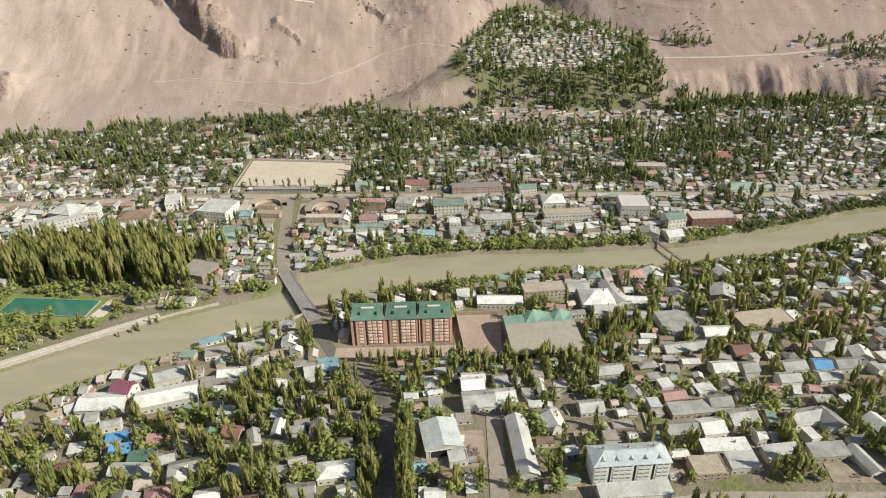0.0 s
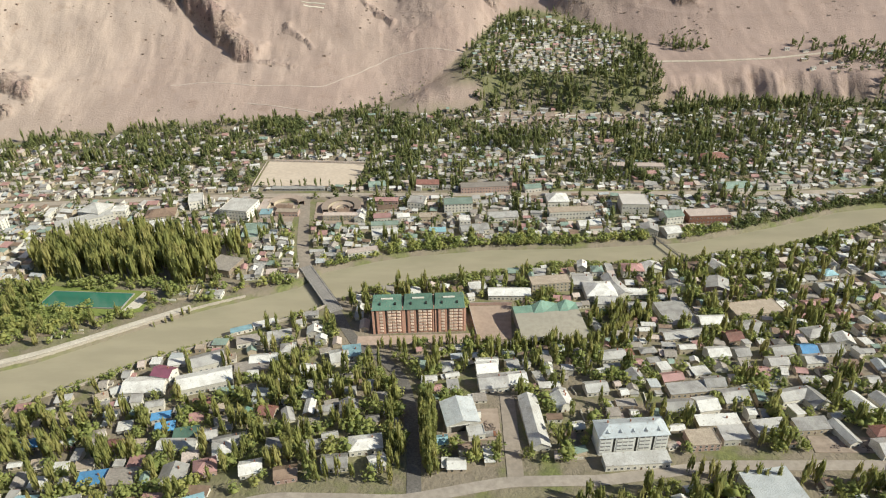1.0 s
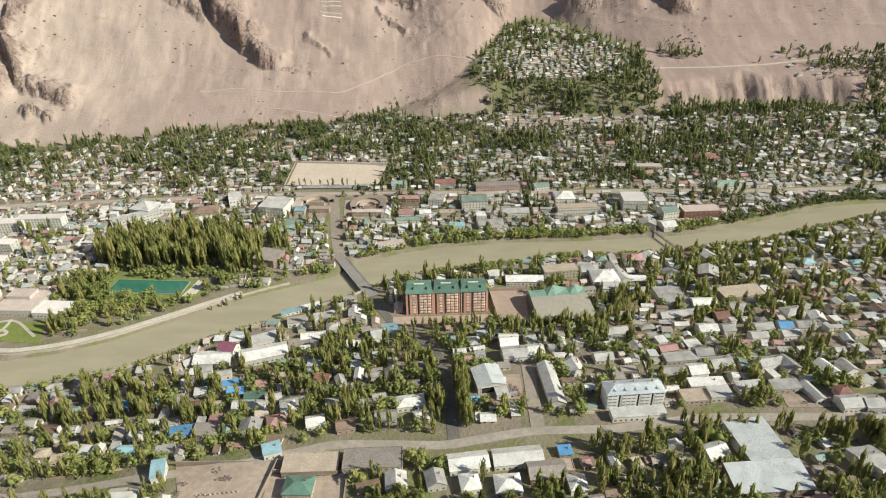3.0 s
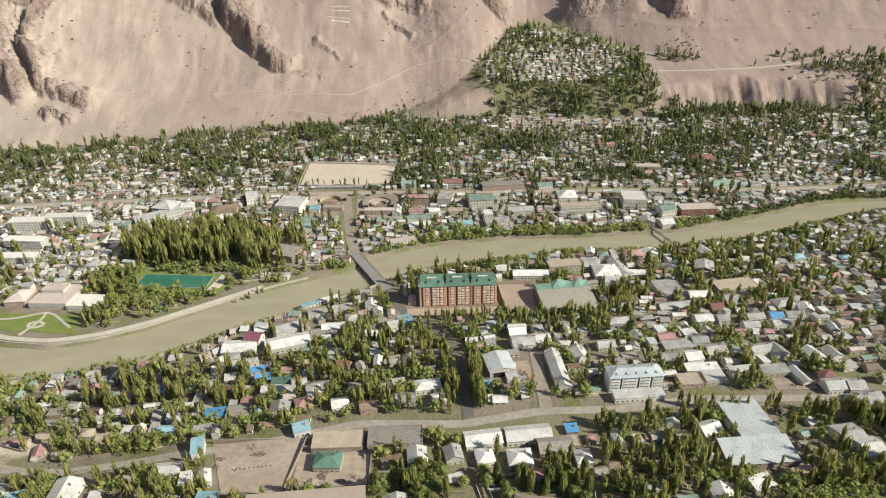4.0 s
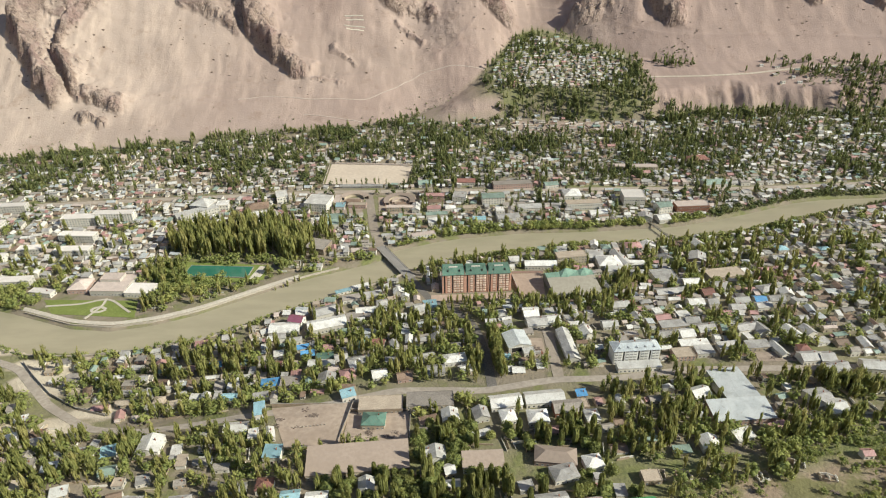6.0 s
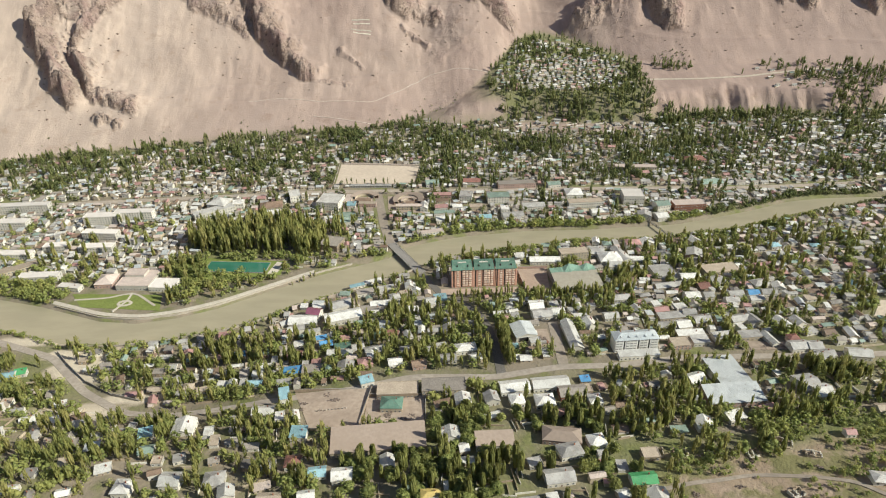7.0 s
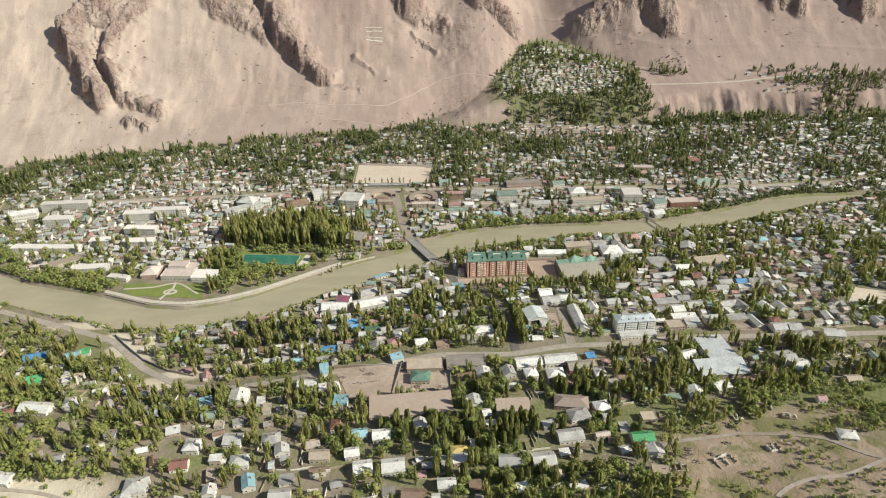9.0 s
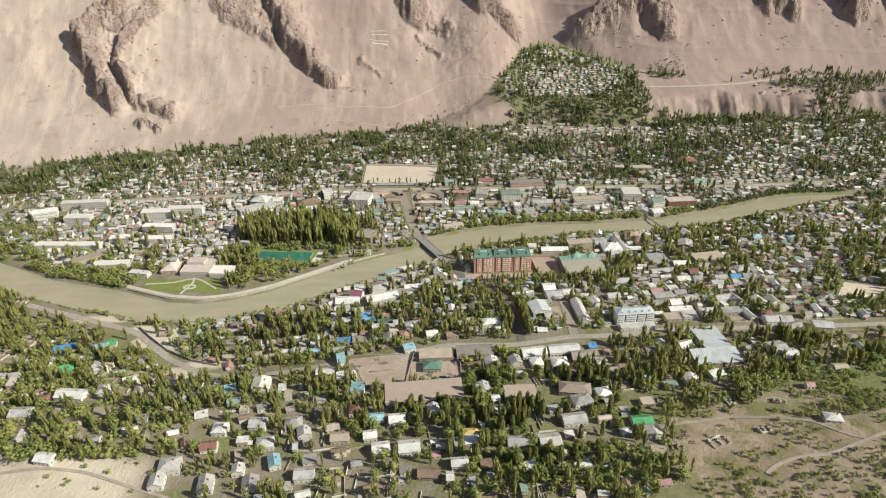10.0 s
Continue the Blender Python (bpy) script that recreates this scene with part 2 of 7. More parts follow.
# ---------- lie of the land ----------
NORTH_X = [-1600, -702, -600, -510, -437, -395, -356, -318, -250, -215, -168, -139, -120, -73, -43, 34, 120, 230, 285, 345, 410, 455, 523, 575, 640, 800, 1600]
NORTH_Y = [640, 434, 383, 356, 327, 321, 329, 345, 388, 409, 430, 443, 468, 486, 494, 504, 504, 512, 527, 547, 572, 580, 582, 578, 584, 630, 750]
SOUTH_X = [-1600, -661, -604, -545, -493, -454, -402, -358, -296, -260, -230, -198, -164, -123, -98, -65, -12, 46, 87, 156, 207, 260, 303, 336, 380, 428, 522, 640, 800, 1600]
SOUTH_Y = [570, 363, 336, 312, 298, 282, 281, 286, 303, 322, 344, 359, 380, 400, 420, 437, 450, 460, 470, 469, 474, 483, 490, 503, 519, 535, 562, 577, 622, 742]
FOOT_X = [-2600, -1400, -900, -630, -400, -180, -60, 20, 80, 130, 165, 205, 260, 335, 424, 700, 1000, 2600]
FOOT_Y = [0, 590, 745, 812, 862, 885, 955, 1005, 1130, 1200, 1210, 1162, 1122, 1066, 1036, 1045, 1000, 800]
# rocky spurs and ledges: foot x, y, head x, y, height, half width
SPURS = [
    (-730, 888, -792, 971, 24, 34), (-792, 971, -812, 1011, 30, 40), (-812, 1011, -759, 1060, 26, 40), (-759, 1060, -740, 1180, 30, 60),
    (-617, 890, -687, 917, 13, 30), (-687, 917, -733, 967, 22, 30), (-733, 967, -733, 1010, 16, 30), (-733, 1010, -690, 1100, 14, 40),
    (-312, 989, -367, 1027, 17, 26), (-367, 1027, -409, 1069, 30, 36), (-409, 1069, -430, 1109, 34, 44), (-430, 1109, -490, 1230, 30, 60),
    (-455, 1085, -545, 1125, 12, 60), (-75, 1146, -148, 1170, 12, 34), (-148, 1170, -240, 1310, 26, 60),
    (75, 1174, 4, 1204, 26, 40), (4, 1204, -60, 1340, 34, 60), (198, 1170, 267, 1210, 24, 46), (267, 1210, 336, 1215, 26, 50), (411, 1140, 330, 1215, 22, 60),
    (-217, 1022, -262, 1058, 4, 9), (-90, 1090, -143, 1122, 5, 10), (-240, 975, -330, 985, 3, 7), (-640, 850, -668, 868, 7, 22),
    (704, 1165, 640, 1200, 22, 40), (640, 1200, 590, 1330, 38, 70), (840, 1170, 780, 1240, 40, 70), (780, 1240, 740, 1380, 55, 90), (960, 1130, 900, 1260, 50, 80),
]


def lattice(ix, iy, seed):
    n = (ix.astype(np.int64) * 374761393 + iy.astype(np.int64) * 668265263 + seed * 974634777) & 0x7FFFFFFF
    n = ((n ^ (n >> 13)) * 1274126177) & 0x7FFFFFFF
    return ((n ^ (n >> 16)) & 0xFFFF) / 65535.0


def value_noise(x, y, size, seed=0):
    x, y = np.asarray(x, float) / size, np.asarray(y, float) / size
    ix, iy = np.floor(x), np.floor(y)
    fx, fy = x - ix, y - iy
    fx, fy = fx * fx * (3 - 2 * fx), fy * fy * (3 - 2 * fy)
    a, b = lattice(ix, iy, seed), lattice(ix + 1, iy, seed)
    c, d = lattice(ix, iy + 1, seed), lattice(ix + 1, iy + 1, seed)
    return (a * (1 - fx) + b * fx) * (1 - fy) + (c * (1 - fx) + d * fx) * fy


def fractal(x, y, size, seed=0, octaves=4):
    total, gain = 0.0, 0.5
    for n in range(octaves):
        total = total + gain * value_noise(x, y, size / 2**n, seed + n)
        gain *= 0.5
    return total


def ridged(x, y, size, seed=0, octaves=4):
    total, gain = 0.0, 0.5
    for n in range(octaves):
        total = total + gain * (1 - np.abs(2 * value_noise(x, y, size / 2**n, seed + n) - 1))
        gain *= 0.5
    return total


def step(v, lo, hi):
    s = np.clip((v - lo) / (hi - lo), 0, 1)
    return s * s * (3 - 2 * s)


def north_bank(x):
    return np.interp(x, NORTH_X, NORTH_Y)


def south_bank(x):
    return np.interp(x, SOUTH_X, SOUTH_Y)


FOOT_LINE_X = np.arange(-2600, 2600.1, 10.0)
FOOT_LINE_Y = np.convolve(np.pad(np.interp(FOOT_LINE_X, FOOT_X, FOOT_Y), 8, "edge"), np.hanning(19)[1:-1] / np.hanning(19).sum(), "valid")


def foot(x, y):
    """How far a place lies beyond the foot of the mountain."""
    return y - np.interp(x, FOOT_LINE_X, FOOT_LINE_Y) + 30 * (fractal(x, y, 120, 40) - 0.5)


def terrace(x, y):
    """0 on the valley floor, 1 on the high terrace of the side valley."""
    edge = 918 + 14 * np.sin(x / 61.0) + 0.02 * np.maximum(x - 300, 0) + 38 * (fractal(x, y, 70, 57, 4) - 0.45) * step(x, 300, 360) + 30 * (ridged(x, y * 0.15, 46, 59, 3) - 0.45) * step(x, 300, 360)
    return step(y, edge - 34 + 12 * step(x, 300, 360), edge + 24) * step(x, -120, 60)


def crag(x, y):
    """Height that the rocky spurs add to the mountain side, and how bare and broken their rock is: cliffs to the west, scree backs to the east."""
    total, bare = np.zeros_like(x), np.zeros_like(x)
    wobble = 40 * (fractal(x, y, 52, 71, 4) - 0.46) + 18 * (ridged(x, y, 19, 77, 3) - 0.42)
    for ax, ay, bx, by, high, wide in SPURS:
        dx, dy = bx - ax, by - ay
        length = math.hypot(dx, dy)
        s = ((x - ax) * dx + (y - ay) * dy) / (length * length)
        ends = np.maximum(np.maximum(-s, s - 1), 0) * length
        side = (dx * (y - ay) - dy * (x - ax)) / length + wobble
        far = np.hypot(np.where(side > 0, side / (0.42 * wide), -side / (1.7 * wide)), ends / (0.75 * wide))
        total = np.maximum(total, 1.45 * high * np.where(side > 0, 1 - step(far, 0.05, 1.0), np.clip(1 - far, 0, 1) ** 1.5))
        near = np.hypot(np.where(side > 0, side / (0.46 * wide), -side / (0.62 * wide)), ends / (0.6 * wide))
        bare = np.maximum(bare, min(1.0, high / 14) * (1 - step(near, 0.55, 1.05)))
    cut = 20 * (ridged(x + 0.5 * y, y * 0.7, 38, 83, 3) - 0.47) + 14 * (ridged(x - 0.3 * y, y * 0.8, 15, 87, 2) - 0.45) + 7 * (fractal(x, y, 7, 89, 1) - 0.4)
    return total * (0.75 + 0.5 * ridged(x, y, 60, 85, 2)) + bare * cut, bare


def land(x, y):
    x, y = np.asarray(x, float), np.asarray(y, float)
    up, down = y - north_bank(x), south_bank(x) - y
    inside = np.minimum(-up, -down)
    # the south bank: a shelf, then the town's upper terrace and the slope behind it
    d = down + 45 * step(-x, 385, 440)
    south = 1.2 * step(down, -2, 5) + 2 * step(d, 5, 60) + 18.5 * step(d, 75, 215) + 0.06 * np.maximum(d - 215, 0)
    south = south + 17 * np.exp(-(((x - 270) / 130) ** 2) - ((y - 10) / 90) ** 2) + 15 * np.exp(-(((x + 410) / 120) ** 2) - ((y - 95) / 90) ** 2)
    south = south + 0.35 * np.maximum(-140 - y, 0) * step(-y, 140, 300)
    # the north bank: valley floor, high terrace, mountain
    north = 1.2 * step(up, -2, 5) + 0.012 * np.maximum(up, 0) + 7 * step(y, 790, 900)
    t = terrace(x, y)
    north = north + 40 * t + 0.225 * t * np.clip(y - 950, 0, 260)
    b = np.maximum(foot(x, y), 0)
    b1 = np.minimum(b, 500)
    high = 0.40 * b1 + 0.0009 * b1 * b1 + 1.3 * (b - b1)
    rough = step(b, 10, 160)
    high = high + rough * (16 * (ridged(x, y, 190, 5, 3) - 0.5) + 5 * (ridged(x, y * 0.6, 46, 23, 3) - 0.5) + 2.6 * (ridged(x + 0.15 * y, y * 0.22, 22, 27, 3) - 0.5))
    high = high + 1.6 * np.exp(-(((b - 118 - 0.03 * x) / 4) ** 2)) + 1.3 * np.exp(-(((b - 66 + 0.02 * x) / 3.5) ** 2)) * step(fractal(x, y, 160, 29), 0.35, 0.5)
    north = north + high + crag(x, y)[0] * step(b, -8, 40)
    bed = -1.5 * step(inside, 0, 2) - 4 * step(inside, 1, 9)
    ground = np.where(up > 0, north, np.where(down > 0, south, 0.0))
    ground = np.where(inside > 0, bed, ground)
    # small hand-cut terraces on the bare south-east slope
    bank = np.where((down > 0) & (x > 60) & (y < 110), 1.0, 0.0) * step(110 - y, 0, 15) * step(x, 60, 80)
    ground = ground + bank * (2.6 * (ridged(x * 0.5, y + 0.25 * x, 30, 33, 2) - 0.45) + 1.0 * (fractal(x, y, 9, 35, 2) - 0.4))
    return ground + 0.5 * (fractal(x, y, 40, 11, 3) - 0.45) * (inside < -8)


TABLE_X, TABLE_Y = np.arange(-1500, 1500, 4.0), np.arange(-260, 1600, 4.0)
TABLE_AT = np.meshgrid(TABLE_X, TABLE_Y)
TABLES = {"land": land(*TABLE_AT), "foot": foot(*TABLE_AT), "terrace": terrace(*TABLE_AT)}
WAYS = {"land": land, "foot": foot, "terrace": terrace}


def look_up(which, x, y):
    """A value of the land at one place, from a table where that reaches."""
    u, v = (x + 1500) / 4.0, (y + 260) / 4.0
    i, j = int(u), int(v)
    if u < 0 or v < 0 or i >= len(TABLE_X) - 1 or j >= len(TABLE_Y) - 1:
        return float(WAYS[which](np.array([x]), np.array([y]))[0])
    u, v, t = u - i, v - j, TABLES[which]
    return float((t[j, i] * (1 - u) + t[j, i + 1] * u) * (1 - v) + (t[j + 1, i] * (1 - u) + t[j + 1, i + 1] * u) * v)


def land_at(x, y):
    return look_up("land", x, y)
# ---------- building blocks ----------
def mesh_of(name, bm, *materials):
    data = bpy.data.meshes.new(name)
    bm.to_mesh(data)
    bm.free()
    for m in materials:
        data.materials.append(m)
    return data


def part(name, bm, mat, parent, label=""):
    """One mesh object under a thing or a part; bm may be a bmesh or a mesh that several pieces share."""
    data = bm if isinstance(bm, bpy.types.Mesh) else mesh_of(name, bm, mat)
    ob = new(name, data)
    ob.parent = parent
    return tagged(ob, label)


def thing(name, x, y, z, turn, label, category, group="", kind=""):
    ob = new(name)
    ob.empty_display_size = 0.5
    ob.matrix_world = pose(x, y, z, 0, 0, turn)
    return tagged(ob, label, category, group, kind)


def box(bm, x0, y0, z0, x1, y1, z1, mat=0):
    vs = [bm.verts.new((x, y, z)) for z in (z0, z1) for y in (y0, y1) for x in (x0, x1)]
    for a, b, c, d in ((0, 2, 3, 1), (4, 5, 7, 6), (0, 1, 5, 4), (2, 6, 7, 3), (0, 4, 6, 2), (1, 3, 7, 5)):
        bm.faces.new((vs[a], vs[b], vs[c], vs[d])).material_index = mat
    return bm


def boxes(*rows):
    bm = bmesh.new()
    for r in rows:
        box(bm, *r)
    return bm


def solid(bm, bottom, top):
    """A closed body between two rings with the same number of corners."""
    lo, hi = [bm.verts.new(p) for p in bottom], [bm.verts.new(p) for p in top]
    n = len(lo)
    bm.faces.new(lo[::-1]), bm.faces.new(hi)
    for k in range(n):
        bm.faces.new((lo[k], lo[(k + 1) % n], hi[(k + 1) % n], hi[k]))
    return bm


def slab(bm, corners, thick):
    """A plate of some thickness under a ring of corners."""
    return solid(bm, [(x, y, z - thick) for x, y, z in corners], corners)


def gable_roof(w, d, z, rise, over=0.5, along="x", thick=0.16):
    """Two sloping plates that meet at a ridge, and the two gable walls are left to the walls."""
    bm = bmesh.new()
    a, b = (w, d) if along == "x" else (d, w)
    eave = z - rise * over / (b / 2)
    for s in (-1, 1):
        ring = [(-a / 2 - over, 0, z + rise), (a / 2 + over, 0, z + rise), (a / 2 + over, s * (b / 2 + over), eave), (-a / 2 - over, s * (b / 2 + over), eave)]
        ring = ring if s < 0 else ring[::-1]
        ring = ring if along == "x" else [(-q, p, r) for p, q, r in ring]
        slab(bm, ring, -thick)
    bmesh.ops.recalc_face_normals(bm, faces=bm.faces)
    return bm


def hip_roof(w, d, z, rise, over=0.5):
    bm = bmesh.new()
    x, y = w / 2 + over, d / 2 + over
    run = min(x, y) * 0.95
    rx, ry = max(x - run, 0.02), max(y - run, 0.02)
    solid(bm, [(-x, -y, z), (x, -y, z), (x, y, z), (-x, y, z)], [(-x, -y, z + 0.15), (x, -y, z + 0.15), (x, y, z + 0.15), (-x, y, z + 0.15)])
    solid(bm, [(-x, -y, z + 0.15), (x, -y, z + 0.15), (x, y, z + 0.15), (-x, y, z + 0.15)], [(-rx, -ry, z + rise), (rx, -ry, z + rise), (rx, ry, z + rise), (-rx, ry, z + rise)])
    bmesh.ops.recalc_face_normals(bm, faces=bm.faces)
    return bm


def shed_roof(w, d, z, rise, over=0.4, thick=0.18):
    bm = bmesh.new()
    x, y = w / 2 + over, d / 2 + over
    slab(bm, [(-x, -y, z + thick), (x, -y, z + thick), (x, y, z + rise + thick), (-x, y, z + rise + thick)], thick)
    bmesh.ops.recalc_face_normals(bm, faces=bm.faces)
    return bm


def flat_roof(w, d, z, over=0.0):
    bm = bmesh.new()
    x, y, k = w / 2 + over, d / 2 + over, 0.35
    box(bm, -x, -y, z, x, y, z + 0.18)
    for r in ((-x, -y, x, -y + k), (-x, y - k, x, y), (-x, -y + k, -x + k, y - k), (x - k, -y + k, x, y - k)):
        box(bm, r[0], r[1], z + 0.18, r[2], r[3], z + 0.55)
    return bm


def wall_body(w, d, h, rise=0.0, along="x", shed=False, below=3.0):
    """The walls of a house, down into the slope, with gables or a raised back where the roof asks for them."""
    bm = bmesh.new()
    x, y = w / 2, d / 2
    if shed:
        solid(bm, [(-x, -y, -below), (x, -y, -below), (x, y, -below), (-x, y, -below)], [(-x, -y, h), (x, -y, h), (x, y, h + rise), (-x, y, h + rise)])
    else:
        box(bm, -x, -y, -below, x, y, h)
        if rise:
            top = rise - 0.1
            ring = [(-x, -y, h), (-x, y, h), (-x, 0, h + top)] if along == "x" else [(-x, -y, h), (x, -y, h), (0, -y, h + top)]
            off = Vector((2 * x, 0, 0)) if along == "x" else Vector((0, 2 * y, 0))
            lo, hi = [bm.verts.new(p) for p in ring], [bm.verts.new(Vector(p) + off) for p in ring]
            bm.faces.new(lo), bm.faces.new(hi[::-1])
            for k in range(3):
                bm.faces.new((lo[k], hi[k], hi[(k + 1) % 3], lo[(k + 1) % 3]))
    bmesh.ops.recalc_face_normals(bm, faces=bm.faces)
    return bm


SHARED = {}


def window_mesh(w=1.3, h=1.4):
    """A casement window in one piece: casing, middle bar and two sunk panes; it faces -y."""
    if "window" not in SHARED:
        bm = bmesh.new()
        xs, zs = (-w / 2 - 0.12, -w / 2, -0.05, 0.05, w / 2, w / 2 + 0.12), (-h / 2 - 0.14, -h / 2, h / 2, h / 2 + 0.12)
        front = [[bm.verts.new((x, -0.1, z)) for x in xs] for z in zs]
        rear = [[bm.verts.new((x, 0.04, z)) for x in xs] for z in zs]
        for j in range(3):
            for i in range(5):
                ring = (front[j][i], front[j][i + 1], front[j + 1][i + 1], front[j + 1][i])
                if j == 1 and i in (1, 3):
                    deep = [bm.verts.new(v.co + Vector((0, 0.08, 0))) for v in ring]
                    bm.faces.new(deep).material_index = 1
                    for k in range(4):
                        bm.faces.new((ring[k], ring[(k + 1) % 4], deep[(k + 1) % 4], deep[k]))
                else:
                    bm.faces.new(ring)
        rim = front[0] + [front[1][5], front[2][5]] + front[3][::-1] + [front[2][0], front[1][0]]
        wall = rear[0] + [rear[1][5], rear[2][5]] + rear[3][::-1] + [rear[2][0], rear[1][0]]
        for k in range(len(rim)):
            bm.faces.new((rim[k], wall[k], wall[(k + 1) % len(rim)], rim[(k + 1) % len(rim)]))
        SHARED["window"] = mesh_of("window", bm, PAINT, GLASS)
    return SHARED["window"]


def door_mesh():
    if "door" not in SHARED:
        bm = bmesh.new()
        outer = [(-0.6, -0.09, 0), (0.6, -0.09, 0), (0.6, -0.09, 2.15), (-0.6, -0.09, 2.15)]
        inner = [(-0.48, -0.09, 0.05), (0.48, -0.09, 0.05), (0.48, -0.09, 2.03), (-0.48, -0.09, 2.03)]
        o, i = [bm.verts.new(p) for p in outer], [bm.verts.new(p) for p in inner]
        s = [bm.verts.new((p[0], -0.03, p[2])) for p in inner]
        r = [bm.verts.new((p[0], 0.03, p[2])) for p in outer]
        bm.faces.new(s)
        for k in range(4):
            n = (k + 1) % 4
            bm.faces.new((o[k], o[n], i[n], i[k])).material_index = 1
            bm.faces.new((i[k], i[n], s[n], s[k])).material_index = 1
            bm.faces.new((r[k], r[n], o[n], o[k])).material_index = 1
        SHARED["door"] = mesh_of("door", bm, DOOR, PAINT)
    return SHARED["door"]


def chimney_mesh():
    if "chimney" not in SHARED:
        SHARED["chimney"] = mesh_of("chimney", solid(bmesh.new(), [(-0.3, -0.3, -1), (0.3, -0.3, -1), (0.3, 0.3, -1), (-0.3, 0.3, -1)], [(-0.36, -0.36, 1.1), (0.36, -0.36, 1.1), (0.36, 0.36, 1.1), (-0.36, 0.36, 1.1)]), WALLS["brick"])
    return SHARED["chimney"]


def place(ob, x, y, z, turn=0):
    ob.matrix_local = pose(x, y, z, 0, 0, turn)
    return ob


# Ground that is taken: 3 m cells
X0, Y0, CELL = -1500, -260, 3.0
TAKEN = np.zeros((960, 620), np.uint8)


def cells(x, y, w, d, turn):
    c, s = math.cos(radians(turn)), math.sin(radians(turn))
    u, v = np.meshgrid(np.arange(-w / 2, w / 2 + 1.4, 1.4), np.arange(-d / 2, d / 2 + 1.4, 1.4))
    i = ((x + u * c - v * s - X0) / CELL).astype(int)
    j = ((y + u * s + v * c - Y0) / CELL).astype(int)
    ok = (i >= 0) & (j >= 0) & (i < TAKEN.shape[0]) & (j < TAKEN.shape[1])
    return i[ok], j[ok]


def take(x, y, w, d, turn=0, mark=1):
    i, j = cells(x, y, w, d, turn)
    TAKEN[i, j] = np.maximum(TAKEN[i, j], mark)


def is_free(x, y, w, d, turn=0):
    i, j = cells(x, y, w, d, turn)
    return not TAKEN[i, j].any()


ROOF_WORDS = {"grey": "grey fibre-cement sheet", "white": "pale metal sheet", "dark": "dark weathered sheet", "brown": "brown sheet", "red": "red sheet", "purple": "purple sheet",
              "pink": "faded red sheet", "green": "green sheet", "pale_green": "faded green sheet", "blue": "bright blue sheet", "cyan": "turquoise sheet", "mud": "flat mud",
              "felt": "grey-brown felt", "bright_green": "bright green sheet", "yellow": "yellow sheet", "pale_pink": "flat pale pinkish", "tan": "smooth tan felt", "chalk": "flat chalky white", "pale_blue": "pale blue-grey sheet"}
WALL_WORDS = {"white": "whitewashed", "cream": "cream plastered", "mud": "mud-plastered", "pink": "pink plastered", "grey": "grey rendered", "brick": "red brick"}


def building(x, y, w, d, h, turn, roof="gable", wall="white", cover="grey", rise=None, name="house", storeys=1, detail=2, label="", group="", below=3.0):
    """A house: walls, roof, and by detail its windows, door and chimney. Its front looks to -y before it is turned."""
    z = min(land_at(x, y), land_at(x, y - d * 0.3) + 1.0) + 0.1
    words = label or f"{WALL_WORDS[wall]} {'low' if storeys == 1 else 'tall'} {name.replace('_', ' ')} under a {ROOF_WORDS[cover]} roof"
    root = thing(name, x, y, z, turn, words, "shed" if name == "shed" else "building" if name != "house" else "house", group)
    take(x, y, w + 1.5, d + 1.5, turn)
    kind = roof.split("_")[0]
    along = "y" if roof.endswith("_y") else "x"
    span = d if along == "x" else w
    rise = rise if rise is not None else {"gable": min(0.26 * span, 2.9), "hip": 0.24 * min(w, d), "shed": 0.1 * d, "flat": 0.0}[kind]
    part("wall", wall_body(w, d, h, rise if kind in ("gable", "shed") else 0.0, along, kind == "shed", below), WALLS[wall], root)
    bm = {"gable": lambda: gable_roof(w, d, h, rise, 0.5, along), "hip": lambda: hip_roof(w, d, h, rise), "shed": lambda: shed_roof(w, d, h, rise), "flat": lambda: flat_roof(w, d, h, 0.12)}[kind]()
    part("roof", bm, ROOFS[cover], root, ROOF_WORDS[cover] + " roof")
    if detail:
        floor = h / storeys
        count = max(1, int(w / (3.4 if detail > 1 else 4.5)))
        door_at = count // 2 if storeys == 1 and count > 2 else -1
        for s in range(storeys):
            for k in range(count):
                px = (k + 0.5) * w / count - w / 2
                if s == 0 and k == door_at:
                    place(part("door", door_mesh(), None, root, "brown plank door"), px, -d / 2, 0)
                    continue
                place(part("window", window_mesh(), None, root), px, -d / 2, s * floor + min(1.7, floor * 0.55))
            if detail > 1:
                for k in range(max(1, int(d / 4.5))):
                    place(part("window", window_mesh(), None, root), w / 2, (k + 0.5) * d / max(1, int(d / 4.5)) - d / 2, s * floor + min(1.7, floor * 0.55), 90)
    if detail > 1 and name == "house":
        place(part("chimney", chimney_mesh(), None, root, "small brick chimney"), w * 0.22, d * 0.1, h + rise * 0.8 + 0.4)
    return root


